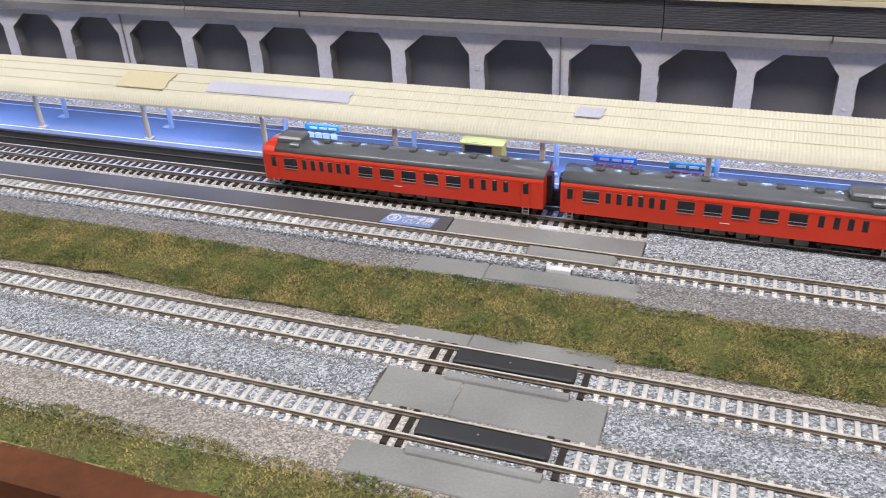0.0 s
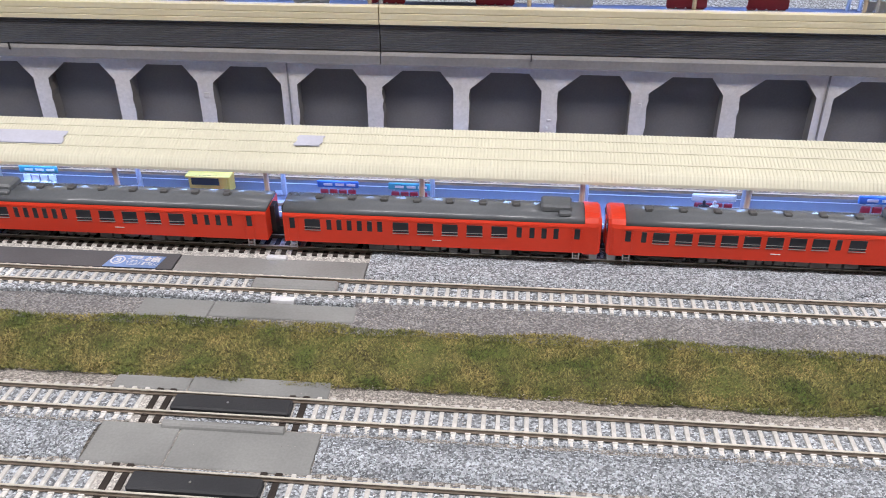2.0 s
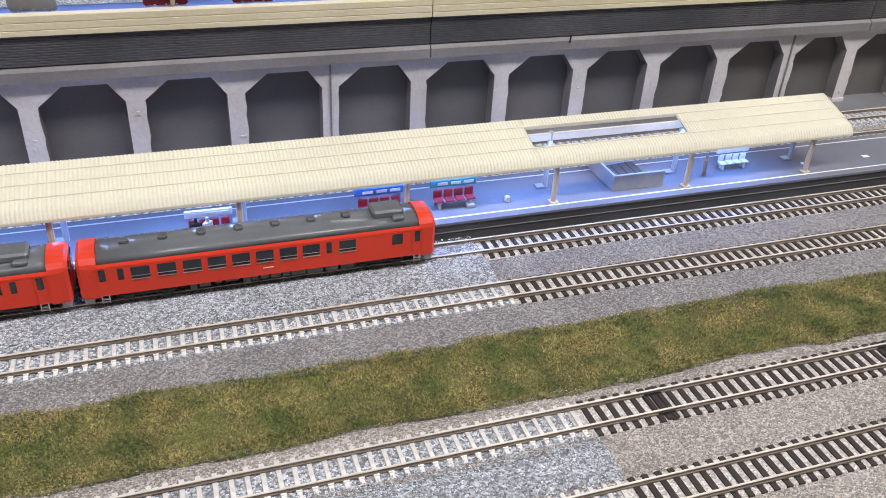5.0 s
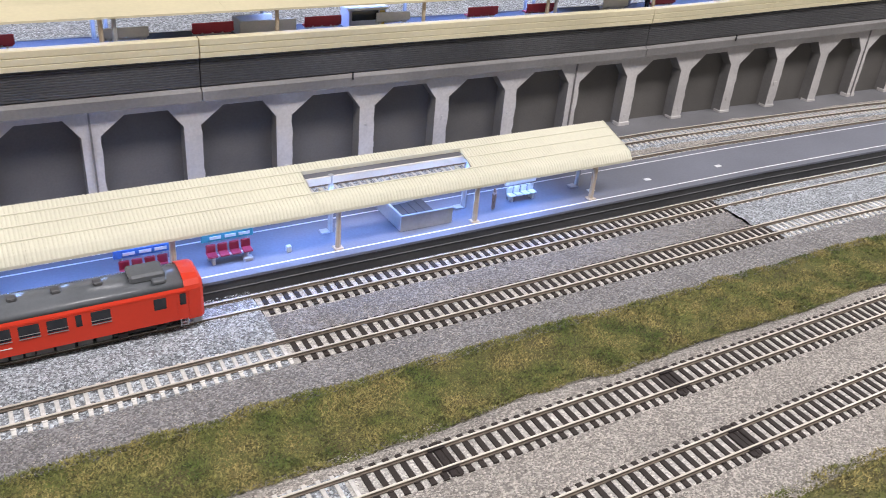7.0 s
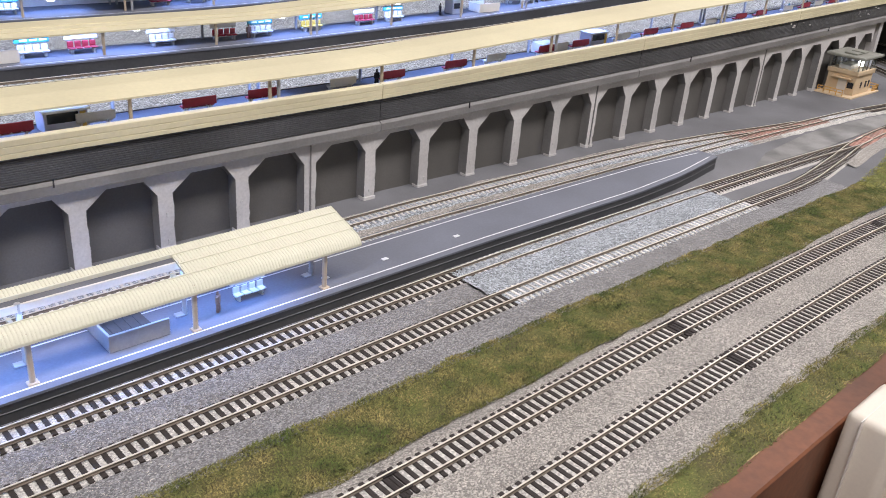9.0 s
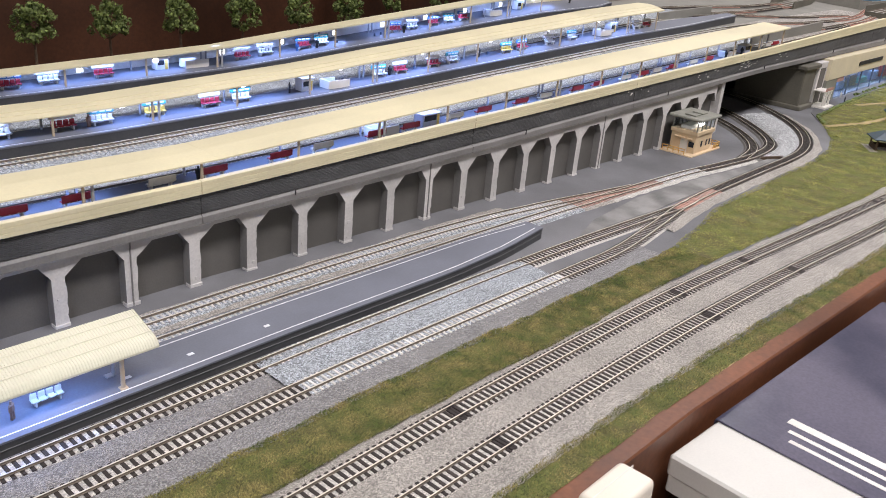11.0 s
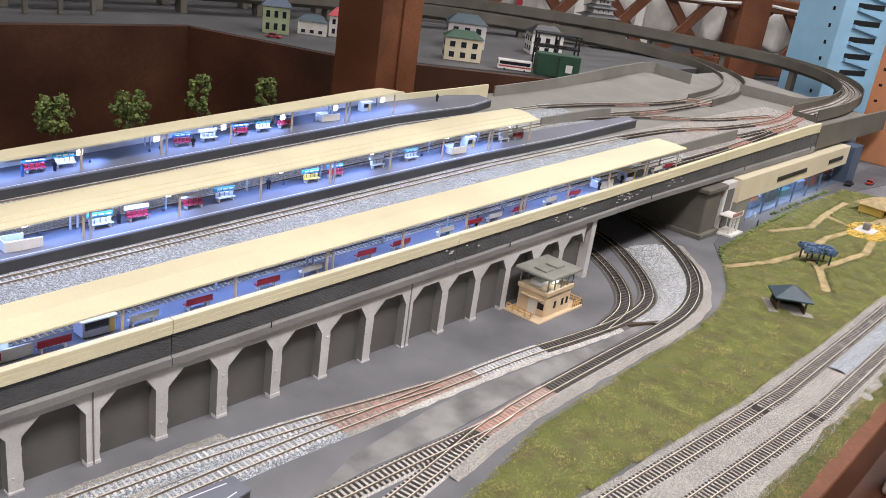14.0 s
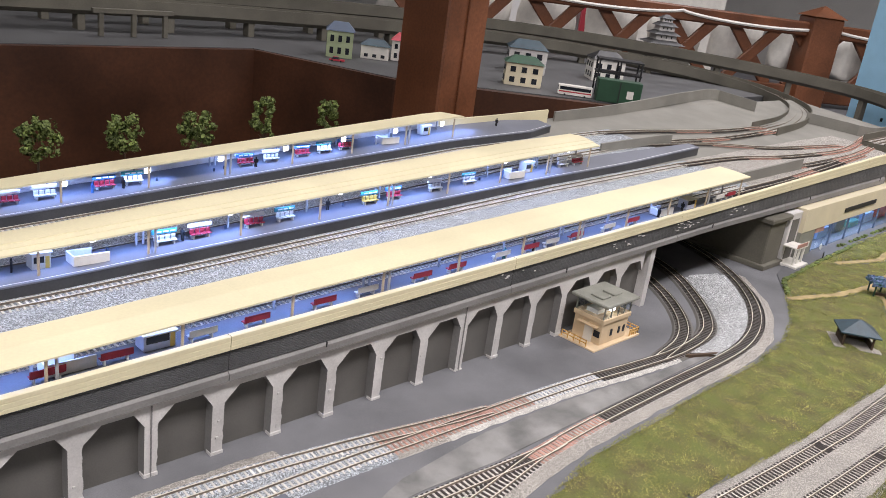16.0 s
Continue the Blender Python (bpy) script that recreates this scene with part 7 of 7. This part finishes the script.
# shops and wall boxes beyond the fence
tagged(part("hall_cabinet", boxm(3.2, 3.9, 1.9, 2.3, -0.93, 0.75, bevel=0.01), M_PLASTER), "pale grey cabinet at the hall's far side", "cabinet")
nb = tagged(new("notice_board"), "white notice with blue and red panels behind the fence", "notice")
part("board", boxm(-0.16, 0.16, -0.005, 0.005, -0.9, 0.52), M_OFFWHITE, nb)
part("blue_panel", boxm(0.0, 0.12, -0.008, -0.0052, 0.33, 0.46), M_BLUE, nb)
part("red_roll", boxm(-0.34, -0.24, -0.03, 0.03, -0.9, 0.55, bevel=0.02), M_CRIMSON, nb)
nb.matrix_basis = AWAY @ pose(3.35, 1.15, 0, 0, 0, -40)

# ---------------------------------------------------------------- shelf before the layout: boxes, book, controller, cables
def flat_box(label, x, y, z, turn, ln, w, h):
    c = tagged(new("cardboard_box"), label, "box", "flat boxes on the shelf")
    part("tray", boxm(0.001, ln - 0.001, -w + 0.001, -0.001, 0, h * 0.8, bevel=0.0012), M_BOX, c)
    part("lid", boxm(0, ln, -w, 0, h * 0.45, h, bevel=0.0015), M_BOX, c)
    c.matrix_basis = pose(x, y, z, 0, 0, turn)
    return c


flat_box("white flat cardboard box lying on the shelf", 0.690, -0.3560, -0.061, -3.5, 0.39, 0.27, 0.020)
flat_box("white flat cardboard box stacked on another box", 0.714, -0.3240, -0.041, -3.5, 0.425, 0.25, 0.026)
bk = tagged(new("printed_sleeve"), "navy printed box sleeve with pale lettering bars", "box sleeve")
part("sleeve", boxm(0.054, 0.335, -0.2512, 0.0010, 0.0262, 0.0274, bevel=0.0004), M_NAVY, bk)
part("sleeve_edge", boxm(0.054, 0.335, 0.0002, 0.0012, 0.010, 0.0262), M_NAVY, bk)
for i, (a, b, w) in enumerate(((-0.120, -0.030, 0.007), (-0.115, -0.035, 0.0035), (-0.110, -0.040, 0.0035))):
    part("lettering_bar", boxm(0.306 - 0.014 * i, 0.306 - 0.014 * i + w, a, b, 0.0274, 0.0276), M_OFFWHITE if i == 0 else M_HUT, bk)
    part("lettering_bar", boxm(0.078 - 0.010 * i + 0.01, 0.078 - 0.010 * i + 0.01 + w, a, b, 0.0274, 0.0276), M_OFFWHITE, bk)
bk.matrix_basis = pose(0.714, -0.3240, -0.041, 0, 0, -3.5)


def power_pack(x, y, z, turn, ln, w, h):
    c = tagged(new("power_controller"), "cream plastic train controller box with rounded edges", "controller")
    bm = boxm(-ln / 2, ln / 2, -w / 2, w / 2, 0, h)
    bmesh.ops.bevel(bm, geom=list(bm.edges), offset=0.0035, segments=4, affect="EDGES", profile=0.5)
    for v in bm.verts:
        v.co.x *= 1 + 0.12 * (1 - v.co.z / h)
        v.co.y *= 1 + 0.12 * (1 - v.co.z / h)
    part("case", bm, M_CASE, c, smooth=True)
    part("seam", boxm(-ln / 2 - 0.0035, ln / 2 + 0.0002, 0.0030, 0.0034, 0.004, h + 0.0002), M_OFFWHITE, c)
    part("raised_panel", boxm(-ln * 0.30, ln * 0.30, -w / 2 - 0.0030, -w / 2 + 0.001, h * 0.25, h * 0.86, bevel=0.0010), M_CASE, c)
    c.matrix_basis = pose(x, y, z, 0, 0, turn)
    return c


power_pack(0.633, -0.3335, -0.061, 0, 0.040, 0.0215, 0.073)
power_pack(1.392, -0.3760, -0.061, -3, 0.046, 0.026, 0.085)
lever = tagged(new("point_lever"), "black switch box with a red lever on the shelf", "switch")
part("body", boxm(-0.020, 0.020, -0.016, 0.016, 0, 0.018, bevel=0.002), M_BLACK, lever)
o = part("handle", boxm(-0.0020, 0.0020, -0.0030, 0.0030, 0.0, 0.030, bevel=0.0012), M_CRIMSON, lever)
o.matrix_basis = pose(0, 0, 0.017, 0, 12, 0)
lever.matrix_basis = pose(0.640, -0.3720, -0.061)
rngc = random.Random(4)
cable = tagged(new("cable_tangle"), "tangle of black and red cables on the shelf", "cables")
for k in range(6):
    cu = bpy.data.curves.new("cable", "CURVE")
    cu.dimensions, cu.bevel_depth, cu.resolution_u = "3D", 0.0022 if k else 0.0016, 6
    sp = cu.splines.new("BEZIER")
    sp.bezier_points.add(5)
    for p in sp.bezier_points:
        p.co = (1.31 + rngc.uniform(-0.06, 0.07), -0.402 + rngc.uniform(-0.045, 0.035), -0.057 + rngc.uniform(0, 0.028))
        p.handle_left_type = p.handle_right_type = "AUTO"
    cu.materials.append(M_BLACK if k else M_CRIMSON)
    o = new("cable", cu)
    o.parent = cable

# pale gravel shoulder outside the curve, along the park's edge
bm = bmesh.new()
rows = []
for p, d in along(OUTER[4:13], 0.006):
    nr = Vector((d.y, -d.x, 0))
    k = 0.0165 + 0.003 * noise.noise((p.x * 40, p.y * 40, 3))
    rows.append([bm.verts.new((p.x + nr.x * w, p.y + nr.y * w, h)) for w, h in ((0.0095, 0.0022), (0.013, 0.0012), (k + 0.003, 0.0003))])
for a, b in zip(rows, rows[1:]):
    for i in range(2):
        bm.faces.new((a[i], b[i], b[i + 1], a[i + 1]))
tagged(part("gravel", warp(bm), M_TAN), "tan-grey gravel shoulder outside the curved track", "gravel", kind="stuff")
# scraped paint on the girder above the opening
rngg = random.Random(77)
for x0, n in ((1.20, 5), (1.37, 9), (1.50, 14), (1.62, 6)):
    for i in range(n):
        x, z = x0 + rngg.uniform(-0.03, 0.03), rngg.uniform(0.0595, 0.067)
        part("paint_scrape", warp(boxm(x, x + rngg.uniform(0.001, 0.007), -0.0038, -0.0032, z, z + rngg.uniform(0.0003, 0.0012))), M_WALL, deck_front)

# chipped pale edge along the front board's top
for i in range(70):
    x = -0.2 + i * 0.026 + rngg.uniform(-0.01, 0.01)
    y = -0.3077 + board_shift(x)
    part("chipped_edge", boxm(x, x + rngg.uniform(0.002, 0.012), y + 0.0001, y + 0.0006, rise(x, 0.0018) - 0.0008, rise(x, 0.0018) - 0.0001), M_PATH, bpy.data.objects["front_board"])
